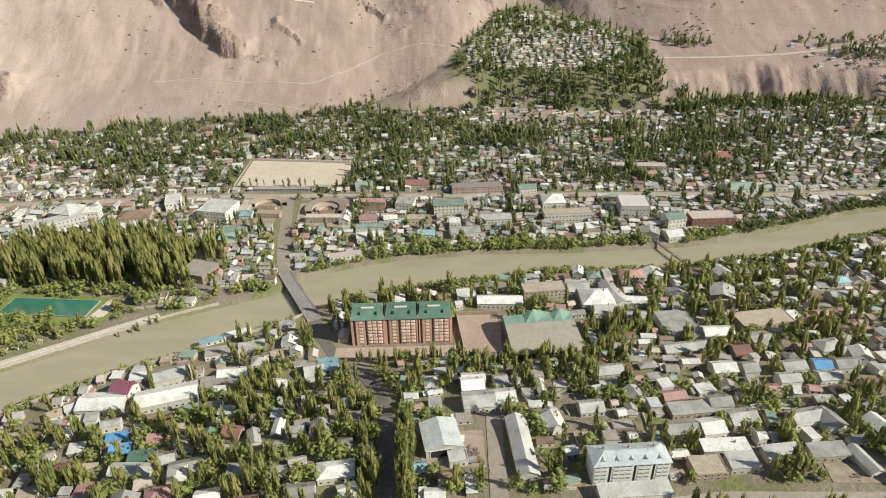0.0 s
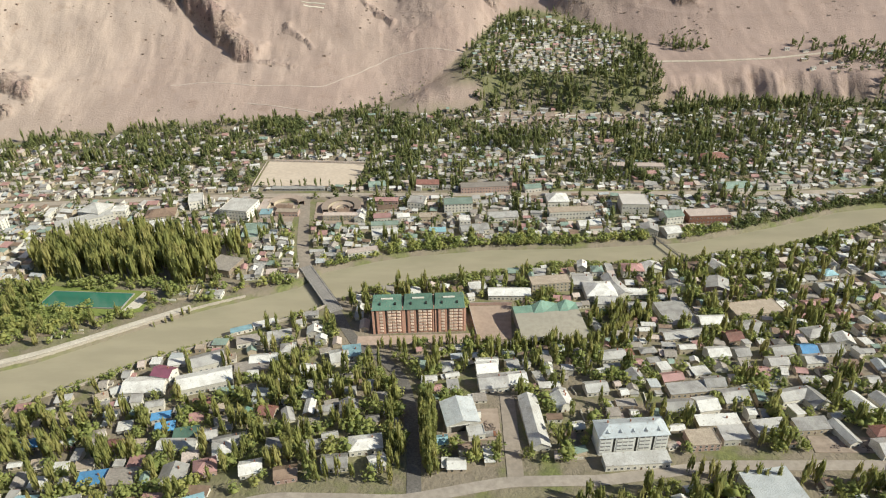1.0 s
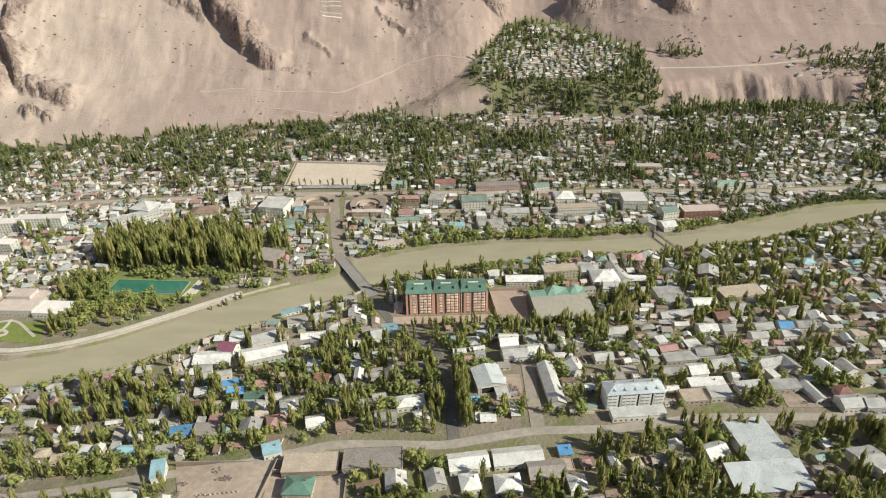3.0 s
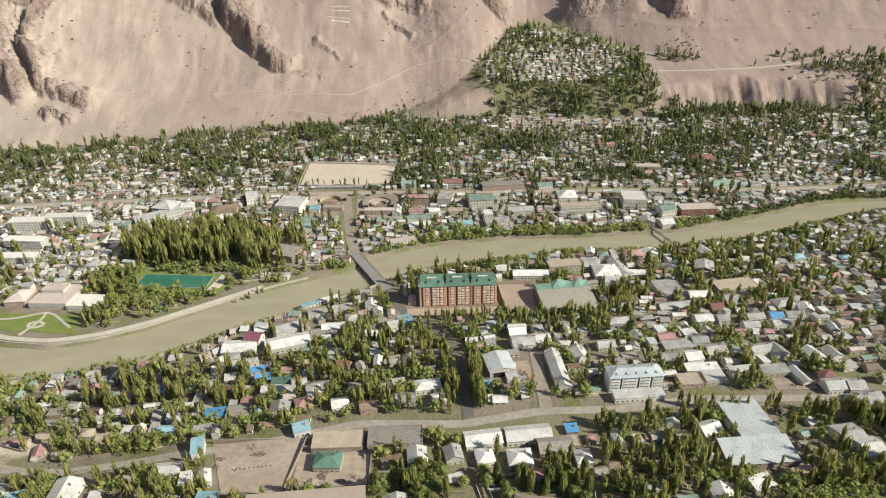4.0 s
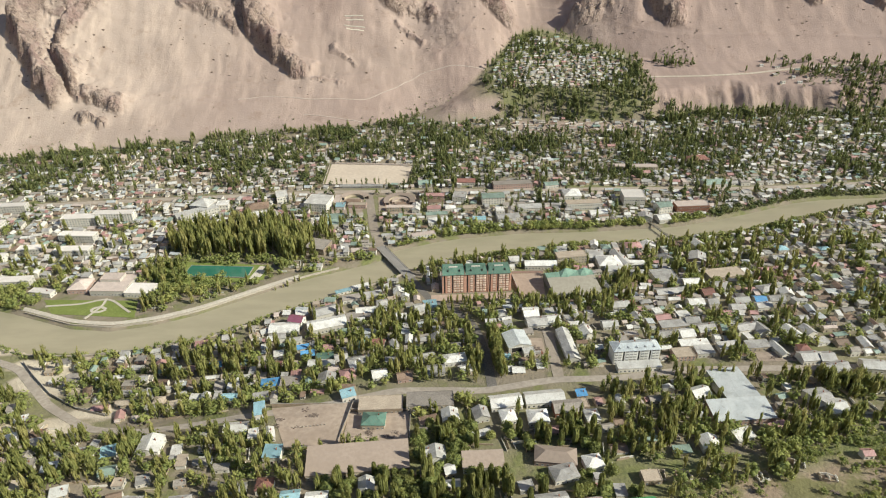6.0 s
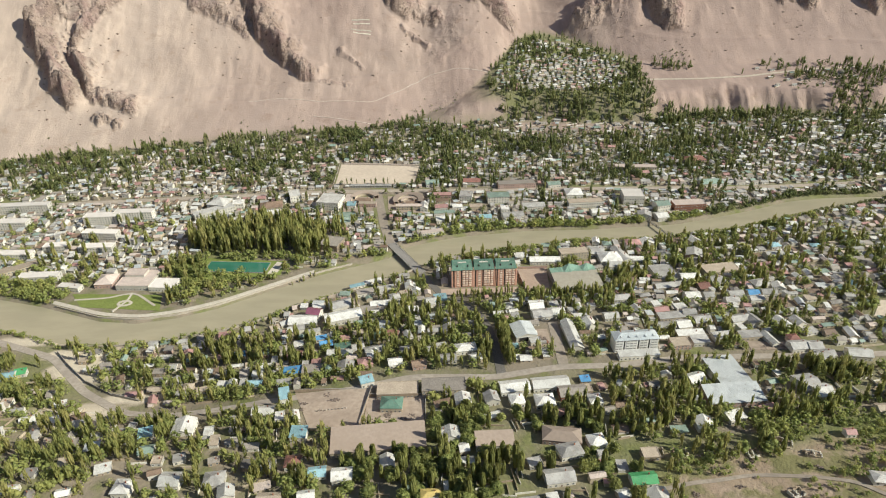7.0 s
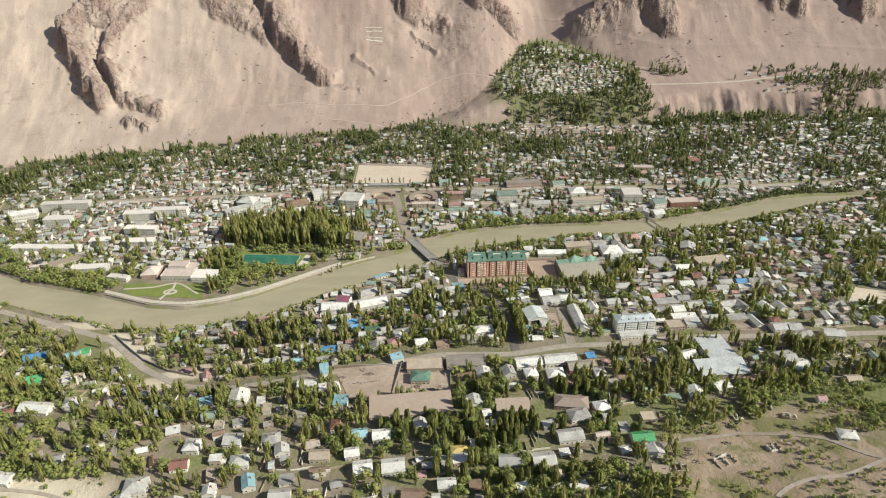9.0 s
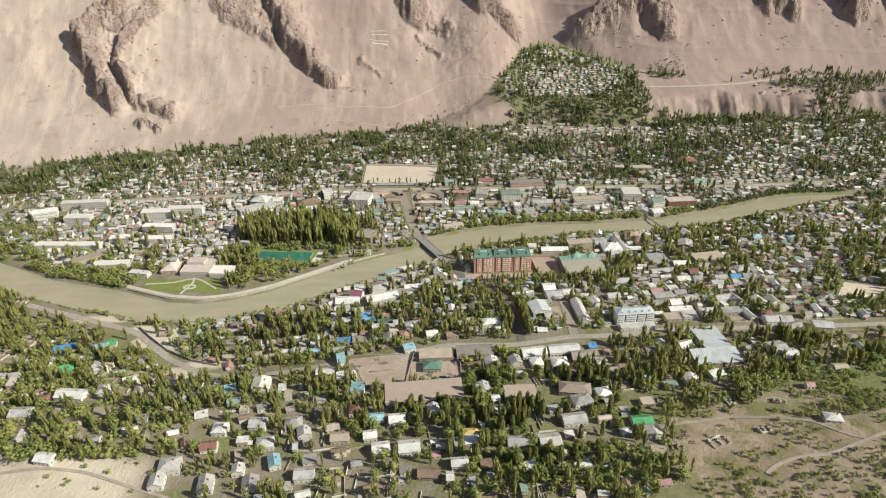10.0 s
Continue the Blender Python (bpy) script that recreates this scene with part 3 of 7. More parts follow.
def strip(name, points, wide, mat, lift, label, category, kind="structure", edge=8.0, level=None):
    """A ribbon of road or path laid over the land along a polyline."""
    pts = [Vector(p) for p in points]
    way = []
    for a, b in zip(pts, pts[1:]):
        n = max(1, int((b - a).length / 5))
        way += [a.lerp(b, k / n) for k in range(n)]
    way.append(pts[-1])
    smooth = way[:]
    for _ in range(3):
        smooth = [smooth[0]] + [(smooth[k - 1] + smooth[k] * 2 + smooth[k + 1]) / 4 for k in range(1, len(smooth) - 1)] + [smooth[-1]]
    bm, rings = bmesh.new(), []
    for k, p in enumerate(smooth):
        t = (smooth[min(k + 1, len(smooth) - 1)] - smooth[max(k - 1, 0)]).normalized()
        side = Vector((-t.y, t.x))
        ring = []
        for s in (-0.5, -0.25, 0, 0.25, 0.5):
            q = p + side * (s * wide)
            z = level if level is not None else land_at(q.x, q.y) + lift
            ring.append((q.x, q.y, z))
        rings.append([bm.verts.new((ring[0][0], ring[0][1], ring[0][2] - 0.8))] + [bm.verts.new(r) for r in ring] + [bm.verts.new((ring[-1][0], ring[-1][1], ring[-1][2] - 0.8))])
        take(p.x, p.y, max(wide, edge), 5, math.degrees(math.atan2(side.y, side.x)), 2)
    for a, b in zip(rings, rings[1:]):
        for k in range(6):
            bm.faces.new((a[k], a[k + 1], b[k + 1], b[k]))
    bmesh.ops.recalc_face_normals(bm, faces=bm.faces)
    ob = new(name, mesh_of(name, bm, mat))
    return tagged(ob, label, category, "", kind)


def patch(name, corners, mat, lift, label, category, cell=6.0, block=True):
    """A four-sided plot laid over the land."""
    a, b, c, d = [Vector(p) for p in corners]
    n, m = max(2, int(max((b - a).length, (c - d).length) / cell)), max(2, int(max((d - a).length, (c - b).length) / cell))
    bm = bmesh.new()
    grid = []
    for j in range(m + 1):
        row = []
        for i in range(n + 1):
            p = a.lerp(b, i / n).lerp(d.lerp(c, i / n), j / m)
            row.append(bm.verts.new((p.x, p.y, land_at(p.x, p.y) + lift)))
            block and take(p.x, p.y, cell, cell, 0, 2)
        grid.append(row)
    for j in range(m):
        for i in range(n):
            bm.faces.new((grid[j][i], grid[j][i + 1], grid[j + 1][i + 1], grid[j + 1][i]))
    rim = [grid[0][i] for i in range(n)] + [grid[j][n] for j in range(m)] + [grid[m][i] for i in range(n, 0, -1)] + [grid[j][0] for j in range(m, 0, -1)]
    low = [bm.verts.new(v.co - Vector((0, 0, 0.8))) for v in rim]
    for k in range(len(rim)):
        bm.faces.new((rim[k], low[k], low[(k + 1) % len(rim)], rim[(k + 1) % len(rim)]))
    bmesh.ops.recalc_face_normals(bm, faces=bm.faces)
    return tagged(new(name, mesh_of(name, bm, mat)), label, category, "", "structure")

# ---------- ground, river, roads ----------
def spaced(core_lo, core_hi, spacing, far_lo, far_hi):
    core = np.arange(core_lo, core_hi + 0.1, spacing)
    low, high, s = [core_lo], [core_hi], spacing
    while low[-1] > far_lo:
        s *= 1.25
        low.append(max(low[-1] - s, far_lo))
    s = spacing
    while high[-1] < far_hi:
        s *= 1.25
        high.append(min(high[-1] + s, far_hi))
    return np.array(low[:0:-1] + list(core) + high[1:])


def grid_mesh(name, xs, ys, height):
    gx, gy = np.meshgrid(xs, ys)
    z = height(gx.ravel(), gy.ravel())
    n, m = len(xs), len(ys)
    i, j = np.meshgrid(np.arange(n - 1), np.arange(m - 1))
    a = (j * n + i).ravel()
    quads = np.stack([a, a + 1, a + n + 1, a + n], 1)
    return raw_mesh(name, np.stack([gx.ravel(), gy.ravel(), z], 1), quads, True)


def raw_mesh(name, verts, faces, smooth=False):
    """A mesh straight from arrays; all faces have the same number of corners."""
    data = bpy.data.meshes.new(name)
    k = faces.shape[1]
    data.vertices.add(len(verts)), data.loops.add(faces.size), data.polygons.add(len(faces))
    data.vertices.foreach_set("co", verts.astype(np.float32).ravel())
    data.loops.foreach_set("vertex_index", faces.astype(np.int32).ravel())
    data.polygons.foreach_set("loop_start", np.arange(0, faces.size, k, dtype=np.int32))
    data.polygons.foreach_set("use_smooth", np.full(len(faces), smooth))
    data.update(calc_edges=True)
    return data


def mask(data, name, values):
    data.attributes.new(name, "FLOAT", "POINT").data.foreach_set("value", np.clip(values, 0, 1).astype(np.float32))


def build_ground():
    xs = spaced(-1020, 1020, 3.2, -4300, 4300)
    ys = spaced(-160, 1330, 4.5, -3600, 4300)
    ys = np.sort(np.concatenate([ys[(ys < 850) | (ys > 1290)], np.arange(852, 1290, 2.6)]))
    data = grid_mesh("ground", xs, ys, land)
    co = np.zeros(len(data.vertices) * 3, np.float32)
    data.vertices.foreach_get("co", co)
    x, y, z = co.reshape(-1, 3).astype(float).T
    b, (c, bare) = foot(x, y), crag(x, y)
    slope = terrace(x, y)
    face = 4 * slope * (1 - slope)
    hill = np.maximum(step(95 - y + 60 * (fractal(x, y, 70, 61) - 0.4), 0, 30) * step(x, 70, 110), step(44 - y + 40 * (fractal(x, y, 60, 63) - 0.4), -10, 15) * step(-x, 330, 370))
    hill = hill * np.where(x > 0, 0.3 * step(fractal(x, y, 26, 65), 0.4, 0.6), 1)
    for bx, by, rx, ry in ((-408, 238, 34, 18), (-378, 168, 42, 24), (-430, 262, 30, 8), (-350, 195, 30, 10), (-480, 285, 50, 6)):  # bare sandy spots
        hill = np.maximum(hill, step(1.3 - np.hypot((x - bx) / rx, (y - by) / ry) + 0.8 * (fractal(x, y, 20, 67) - 0.5), 0.1, 0.5))
    mask(data, "pale", hill * step(-x, 300, 330))
    band = step(x, 50, 80) * step(-x, -310, -280) * step(y, 842 - 0.12 * (x - 60), 850) * step(-y, -905 + 0.12 * (x - 60), -890 + 0.12 * (x - 60))
    dry = np.maximum.reduce([step(b, -14, 12), face * 0.95 * np.maximum(step(x, 280, 340), step(-x, -60, -45)), hill, 0.8 * band])
    high = slope * step(b, 60, -30) * step(x, 330, 420)
    dry = np.maximum(dry, step(slope, 0.3, 0.7) * step(x, 290, 340))
    mask(data, "dry", dry)
    mask(data, "red", step(x + 80 * (fractal(x, y, 150, 68) - 0.5), -720, -330) * (0.55 + 0.9 * (fractal(x, y, 130, 69) - 0.2)) + 0.35 * step(x, 200, 400))
    mask(data, "brown", step(105 - y + 40 * (fractal(x, y, 50, 73) - 0.4), 0, 20) * step(x, 55, 85))
    steep = np.hypot(crag(x + 3, y)[0] - c, crag(x, y + 3)[0] - c) / 3
    mask(data, "rock", step(b, 0, 40) * np.clip(bare * (0.45 + 1.6 * (fractal(x, y, 34, 91) - 0.40)) + 0.6 * step(steep, 0.7, 1.5) * step(c, 2, 9), 0, 1) + 0.35 * face * step(fractal(x, y, 40, 95), 0.45, 0.7))
    mask(data, "green", 0.6 * step(slope, 0.2, 0.6) * (x < 330) + step(fractal(x, y, 90, 64), 0.42, 0.66) * np.where((x > 100) & (y < 480), 0.45, 0.7) + step(36 - 0.15 * np.abs(x - 235) - np.abs(y - 98 - 0.18 * (x - 230)), -4, 12) * step(x, 150, 190))
    data.materials.append(GROUND)
    tagged(new("ground", data), "dusty valley floor rising to tan scree and rocky mountain slopes", "ground", "", "structure")


def build_river():
    xs = np.concatenate([np.arange(-1560, -760, 20), np.arange(-760, 700, 6), np.arange(700, 1580, 20)])
    lo, hi = south_bank(xs) - 1.6, north_bank(xs) + 1.6
    verts, rows = [], 7
    for k in range(rows):
        verts.append(np.stack([xs, lo + (hi - lo) * k / (rows - 1), np.full_like(xs, -2.0)], 1))
    n = len(xs)
    i, j = np.meshgrid(np.arange(n - 1), np.arange(rows - 1))
    a = (j * n + i).ravel()
    data = raw_mesh("water", np.concatenate(verts), np.stack([a, a + 1, a + n + 1, a + n], 1), True)
    data.materials.append(RIVER)
    tagged(new("water", data), "wide silty olive-grey river flowing between the banks", "river", "", "structure")


build_ground()
build_river()
for gx in range(-1450, 1350, 6):  # keep the river free of houses and trees
    lo, hi = float(south_bank(gx)), float(north_bank(gx))
    take(gx, (lo + hi) / 2, 7, hi - lo - 1, 0, 3)

BRIDGE_A, BRIDGE_B = Vector((-102, 402)), Vector((-136, 465))  # south and north end of the road bridge
strip("road", [(-137, 468), (-144, 490), (-150, 520), (-156, 560), (-165, 622)], 11, DUST_ROAD, 0.25, "grey asphalt street leading north from the bridge", "road")
strip("road", [(-101, 400), (-90, 374), (-76, 348), (-56, 330), (-41, 303), (-36, 280), (-32, 250), (-30, 222), (-29, 196)], 8, ASPHALT, 0.25, "worn asphalt street climbing from the bridge", "road", edge=10)
strip("road", [(620, 215), (480, 204), (351, 206), (240, 208), (136, 211), (74, 202), (22, 203), (-35, 192), (-106, 197), (-158, 184), (-235, 175), (-305, 167), (-343, 172), (-395, 207), (-448, 258), (-502, 280), (-600, 318)], 7.5, STREET, 0.3, "dusty main street running along the upper terrace", "road", edge=19)
strip("road", [(28, 275), (27, 240), (26, 206)], 9, DUST_ROAD, 0.32, "short dusty lane beside a long shed", "road", edge=10)
strip("road", [(-700, 600), (-480, 610), (-303, 620), (-231, 626), (8, 622), (191, 618), (371, 611), (515, 618), (700, 650), (1000, 700)], 10, DUST_ROAD, 0.25, "pale main street across the north bank town", "road", edge=12)

# ---------- bridges ----------
def rail_mesh(length, high=1.1, every=2.5):
    bm = bmesh.new()
    n = max(2, int(length / every))
    box(bm, 0, -0.06, high - 0.1, length, 0.06, high)
    box(bm, 0, -0.04, high * 0.5, length, 0.04, high * 0.5 + 0.07)
    for k in range(n + 1):
        box(bm, k * length / n - 0.06, -0.055, 0, k * length / n + 0.06, 0.055, high - 0.1)
    return bm


def road_bridge():
    a, b = BRIDGE_A, BRIDGE_B
    length, turn = (b - a).length, math.degrees(math.atan2(b.y - a.y, b.x - a.x))
    root = thing("road_bridge", a.x, a.y, 2.3, turn, "straight grey concrete road bridge with steel railings over the river", "bridge")
    part("deck", boxes((-5, -5.6, -0.9, length + 5, 5.6, 0)), CONCRETE, root)
    part("carriageway", boxes((-5, -4.6, 0, length + 5, 4.6, 0.06)), surface("dusty_bridge_asphalt", (0.33, 0.305, 0.28), (0.26, 0.24, 0.22), 0.1, 0.8), root, "worn asphalt carriageway")
    for s in (-1, 1):
        place(part("kerb", boxes((-5, -0.45, 0, length + 5, 0.45, 0.22)), CONCRETE, root), 0, s * 5.1, 0)
        place(part("girder", boxes((-2, -0.4, -2.1, length + 2, 0.4, -0.9)), CONCRETE, root), 0, s * 4.2, 0)
        place(part("railing", rail_mesh(length + 4), STEEL, root, "grey steel railing"), -2, s * 5.45, 0.2)
    for k in (1, 2):
        place(part("pier", boxes((-0.7, -4.6, -8, 0.7, 4.6, -2.1), (-1.0, -5.2, -2.6, 1.0, 5.2, -2.1)), CONCRETE, root), k * length / 3, 0, 0)
    for k in (0, 1):
        place(part("abutment", boxes((-3, -6, -6, 3, 6, -0.9)), CONCRETE, root), k * length, 0, 0)
    take(a.x, a.y, 12, 12, turn, 2), take(b.x, b.y, 12, 12, turn, 2)


def foot_bridge():
    a, b = Vector((212, 470)), Vector((198, 514))
    length, turn = (b - a).length, math.degrees(math.atan2(b.y - a.y, b.x - a.x))
    root = thing("footbridge", a.x, a.y, 1.8, turn, "narrow dark suspension footbridge over the river", "bridge")
    part("deck", boxes((-3, -0.9, -0.25, length + 3, 0.9, 0)), STEEL, root)
    for x in (0, length):
        place(part("tower", boxes((-0.25, -1.2, -3, 0.25, -0.9, 6), (-0.25, 0.9, -3, 0.25, 1.2, 6), (-0.25, -0.9, 5.4, 0.25, 0.9, 5.8)), STEEL, root), x, 0, 0)
    for s in (-1, 1):
        bm = bmesh.new()
        for k in range(16):
            u0, u1 = k / 16, (k + 1) / 16
            z0, z1 = 1.0 + 5 * (2 * u0 - 1) ** 2, 1.0 + 5 * (2 * u1 - 1) ** 2
            solid(bm, [(u0 * length, -0.06, z0), (u0 * length, 0.06, z0), (u0 * length, 0.06, z0 + 0.12), (u0 * length, -0.06, z0 + 0.12)],
                  [(u1 * length, -0.06, z1), (u1 * length, 0.06, z1), (u1 * length, 0.06, z1 + 0.12), (u1 * length, -0.06, z1 + 0.12)])
        place(part("cable", bm, STEEL, root), 0, s * 1.05, 0)
        place(part("railing", rail_mesh(length), STEEL, root), 0, s * 0.85, 0)


road_bridge()
foot_bridge()

# ---------- river walls and open plots ----------
PALE_PATH = surface("pale_promenade", (0.74, 0.67, 0.56), (0.64, 0.57, 0.47), 0.08, 0.9, 0.95)


def bank_wall(name, x0, x1, side, offset, wide, low, high, mat, label):
    """A wall that follows one bank of the river."""
    bm, rings = bmesh.new(), []
    for x in np.arange(x0, x1 + 0.1, 6.0):
        y = float(north_bank(x) if side > 0 else south_bank(x)) + side * offset
        rings.append([bm.verts.new((x, y + dy, z)) for dy, z in ((-wide / 2, low), (-wide / 2, high), (wide / 2, high), (wide / 2, low))])
    for a, b in zip(rings, rings[1:]):
        for k in range(4):
            bm.faces.new((a[k], a[(k + 1) % 4], b[(k + 1) % 4], b[k]))
    bm.faces.new(rings[0]), bm.faces.new(rings[-1][::-1])
    bmesh.ops.recalc_face_normals(bm, faces=bm.faces)
    tagged(new(name, mesh_of(name, bm, mat)), label, "wall", "", "structure")


def along_north(x0, x1, offset, spacing=12):
    return [(float(x), float(north_bank(x)) + offset) for x in np.arange(x0, x1 + 0.1, spacing)]


bank_wall("wall_north_bank", -494, -180, 1, 0.4, 0.9, -4, 1.9, PALE_STONE, "pale stone embankment wall along the north bank")
bank_wall("wall_south_bank", -470, -110, -1, 5.4, 0.8, -4, 3.6, PALE_STONE, "pale stone wall along the south bank")
strip("promenade", along_north(-500, -215, 5.5), 5, PALE_PATH, 0.3, "pale riverside promenade", "path", edge=7)
patch("lawn", [(-465, 346), (-377, 336), (-385, 366), (-486, 372)], LAWN, 0.3, "green mown lawn in front of the museum", "lawn")
strip("garden_path", [(-478, 360), (-440, 362), (-424, 371), (-415, 371), (-398, 356), (-385, 345)], 2.6, PALE_PATH, 0.55, "pale curving garden path", "path", edge=3)
strip("garden_path", [(-420, 371), (-417, 360), (-424, 343), (-427, 336)], 2.4, PALE_PATH, 0.6, "pale garden path across the lawn", "path", edge=3)
strip("garden_path", [(-420 + 8 * math.cos(k * 0.5236), 351 + 5.5 * math.sin(k * 0.5236)) for k in range(13)], 3.0, PALE_PATH, 0.65, "pale oval garden path", "path", edge=3)
patch("park_lawn", [(-380, 384), (-262, 402), (-264, 432), (-384, 446)], LAWN, 0.2, "grassy park round the pond", "lawn", 4, False)
patch("beach", [(-279, 403), (-267, 407), (-262, 428), (-272, 431)], PALE_PATH, 0.5, "pale sandy end of the pond", "paving", 3)
tagged(new("pond", mesh_of("pond", boxes((-36, -11, -0.6, 36, 11, 0.0)), POND)), "still dark green rectangular pond", "pond", "", "structure").matrix_world = pose(-316, 420, land_at(-316, 420) + 0.9, 0, 0, -5)
bm = boxes((-36.5, -11.5, -1.2, 36.5, -11, 0.15), (-36.5, 11, -1.2, 36.5, 11.5, 0.15), (-36.5, -11, -1.2, -36, 11, 0.15), (36, -11, -1.2, 36.5, 11, 0.15))
tagged(new("pond_kerb", mesh_of("pond_kerb", bm, WALLS["grey"])), "dull grey stone kerb round the pond", "kerb", "", "structure").matrix_world = pose(-316, 420, land_at(-316, 420) + 0.9, 0, 0, -5)
take(-316, 420, 78, 26, -5, 2)
patch("pitch", [(-230, 653), (-113, 647), (-106, 714), (-230, 727)], SAND, 0.4, "bare sandy sports ground", "pitch")
patch("forecourt", [(-78, 350), (12, 347), (14, 361), (-78, 361)], surface("pinkish_paving", (0.60, 0.46, 0.37), (0.52, 0.39, 0.31), 0.05, 0.3, grain=0.88), 0.3, "pinkish paved forecourt of the red flats", "paving")
patch("sports_court", [(14, 352), (40, 350), (44, 399), (10, 399)], surface("clay_court", (0.50, 0.385, 0.30), (0.44, 0.33, 0.26), 0.05, 0.3, grain=0.88), 0.3, "bare clay court beside the hall", "court")
patch("yard", [(-184, 138), (-146, 140), (-138, 184), (-204, 185)], YARD, 0.35, "bare beaten-earth yard", "yard")
patch("yard", [(-143, 142), (-95, 142), (-95, 172), (-141, 174)], YARD, 0.35, "bare dusty yard between the workshops", "yard")
patch("yard", [(-14, 236), (21, 234), (21, 262), (-12, 262)], YARD, 0.35, "bare forecourt of the barn", "yard")
patch("yard", [(196, 219), (262, 216), (264, 228), (198, 232)], YARD, 0.35, "bare dusty lot beside the main street", "yard")
patch("yard", [(336, 266), (374, 258), (398, 277), (360, 294)], SAND, 0.35, "bare sandy playing field", "yard")
def grandstand():
    """Low stepped bank of seats along the far side of the sports ground."""
    root = thing("grandstand", -168, 722, land_at(-168, 722), -6, "low pale pinkish stepped bank along the sports ground", "grandstand")
    pale = surface("pale_pink_concrete", (0.70, 0.58, 0.50), (0.62, 0.51, 0.43), 0.1, 0.8)
    for k in range(2):
        place(part("tier", boxes((-58, 0, -2, 58, 1.6, 0.9 + 0.8 * k)), pale, root), 0, 1.6 * k + 0.003 * k, 0)


grandstand()
patch("yard", [(-210, 560), (-168, 556), (-170, 606), (-214, 606)], YARD, 0.3, "bare building plot beside the street", "yard")
patch("yard", [(-146, 556), (-96, 552), (-98, 606), (-150, 606)], YARD, 0.3, "bare building plot beside the street", "yard")


def pitch_wall(a, b, high, label, mat=None):
    a, b = Vector(a), Vector(b)
    length, turn = (b - a).length, math.degrees(math.atan2(b.y - a.y, b.x - a.x))
    root = thing("plot_wall", a.x, a.y, (land_at(*a) + land_at(*b)) / 2, turn, label, "wall", "walls of the plots")
    part("wall", boxes((0, -0.15, -2, length, 0.15, high)), mat or PALE_STONE, root)
    part("coping", boxes((-0.05, -0.22, high, length + 0.05, 0.22, high + 0.12)), CONCRETE, root)


for p, q in (((-232, 651), (-112, 645)), ((-111, 646), (-104, 716)), ((-105, 716), (-232, 729)), ((-233, 728), (-233, 652))):
    pitch_wall(p, q, 1.3, "long low pale wall round the sports ground", ROOFS["pale_pink"])
for p, q in (((-204, 186), (-139, 185)), ((-139, 184), (-147, 138)), ((-147, 138), (-186, 137)), ((-94, 142), (-94, 172)), ((-94, 173), (-140, 175))):
    pitch_wall(p, q, 2.2, "mud-plastered yard wall", WALLS["mud"])
for p, q in (((-448, 266), (-428, 246)), ((-428, 246), (-398, 219)), ((-398, 219), (-366, 200)), ((-366, 200), (-340, 191))):
    pitch_wall(p, q, 2.6, "dark weathered concrete wall beside the river road", WALLS["grey"])
for p, q in (((9, 400), (45, 400)), ((9, 399), (14, 352))):
    pitch_wall(p, q, 3.0, "pinkish wall of the court", WALLS["pink"])


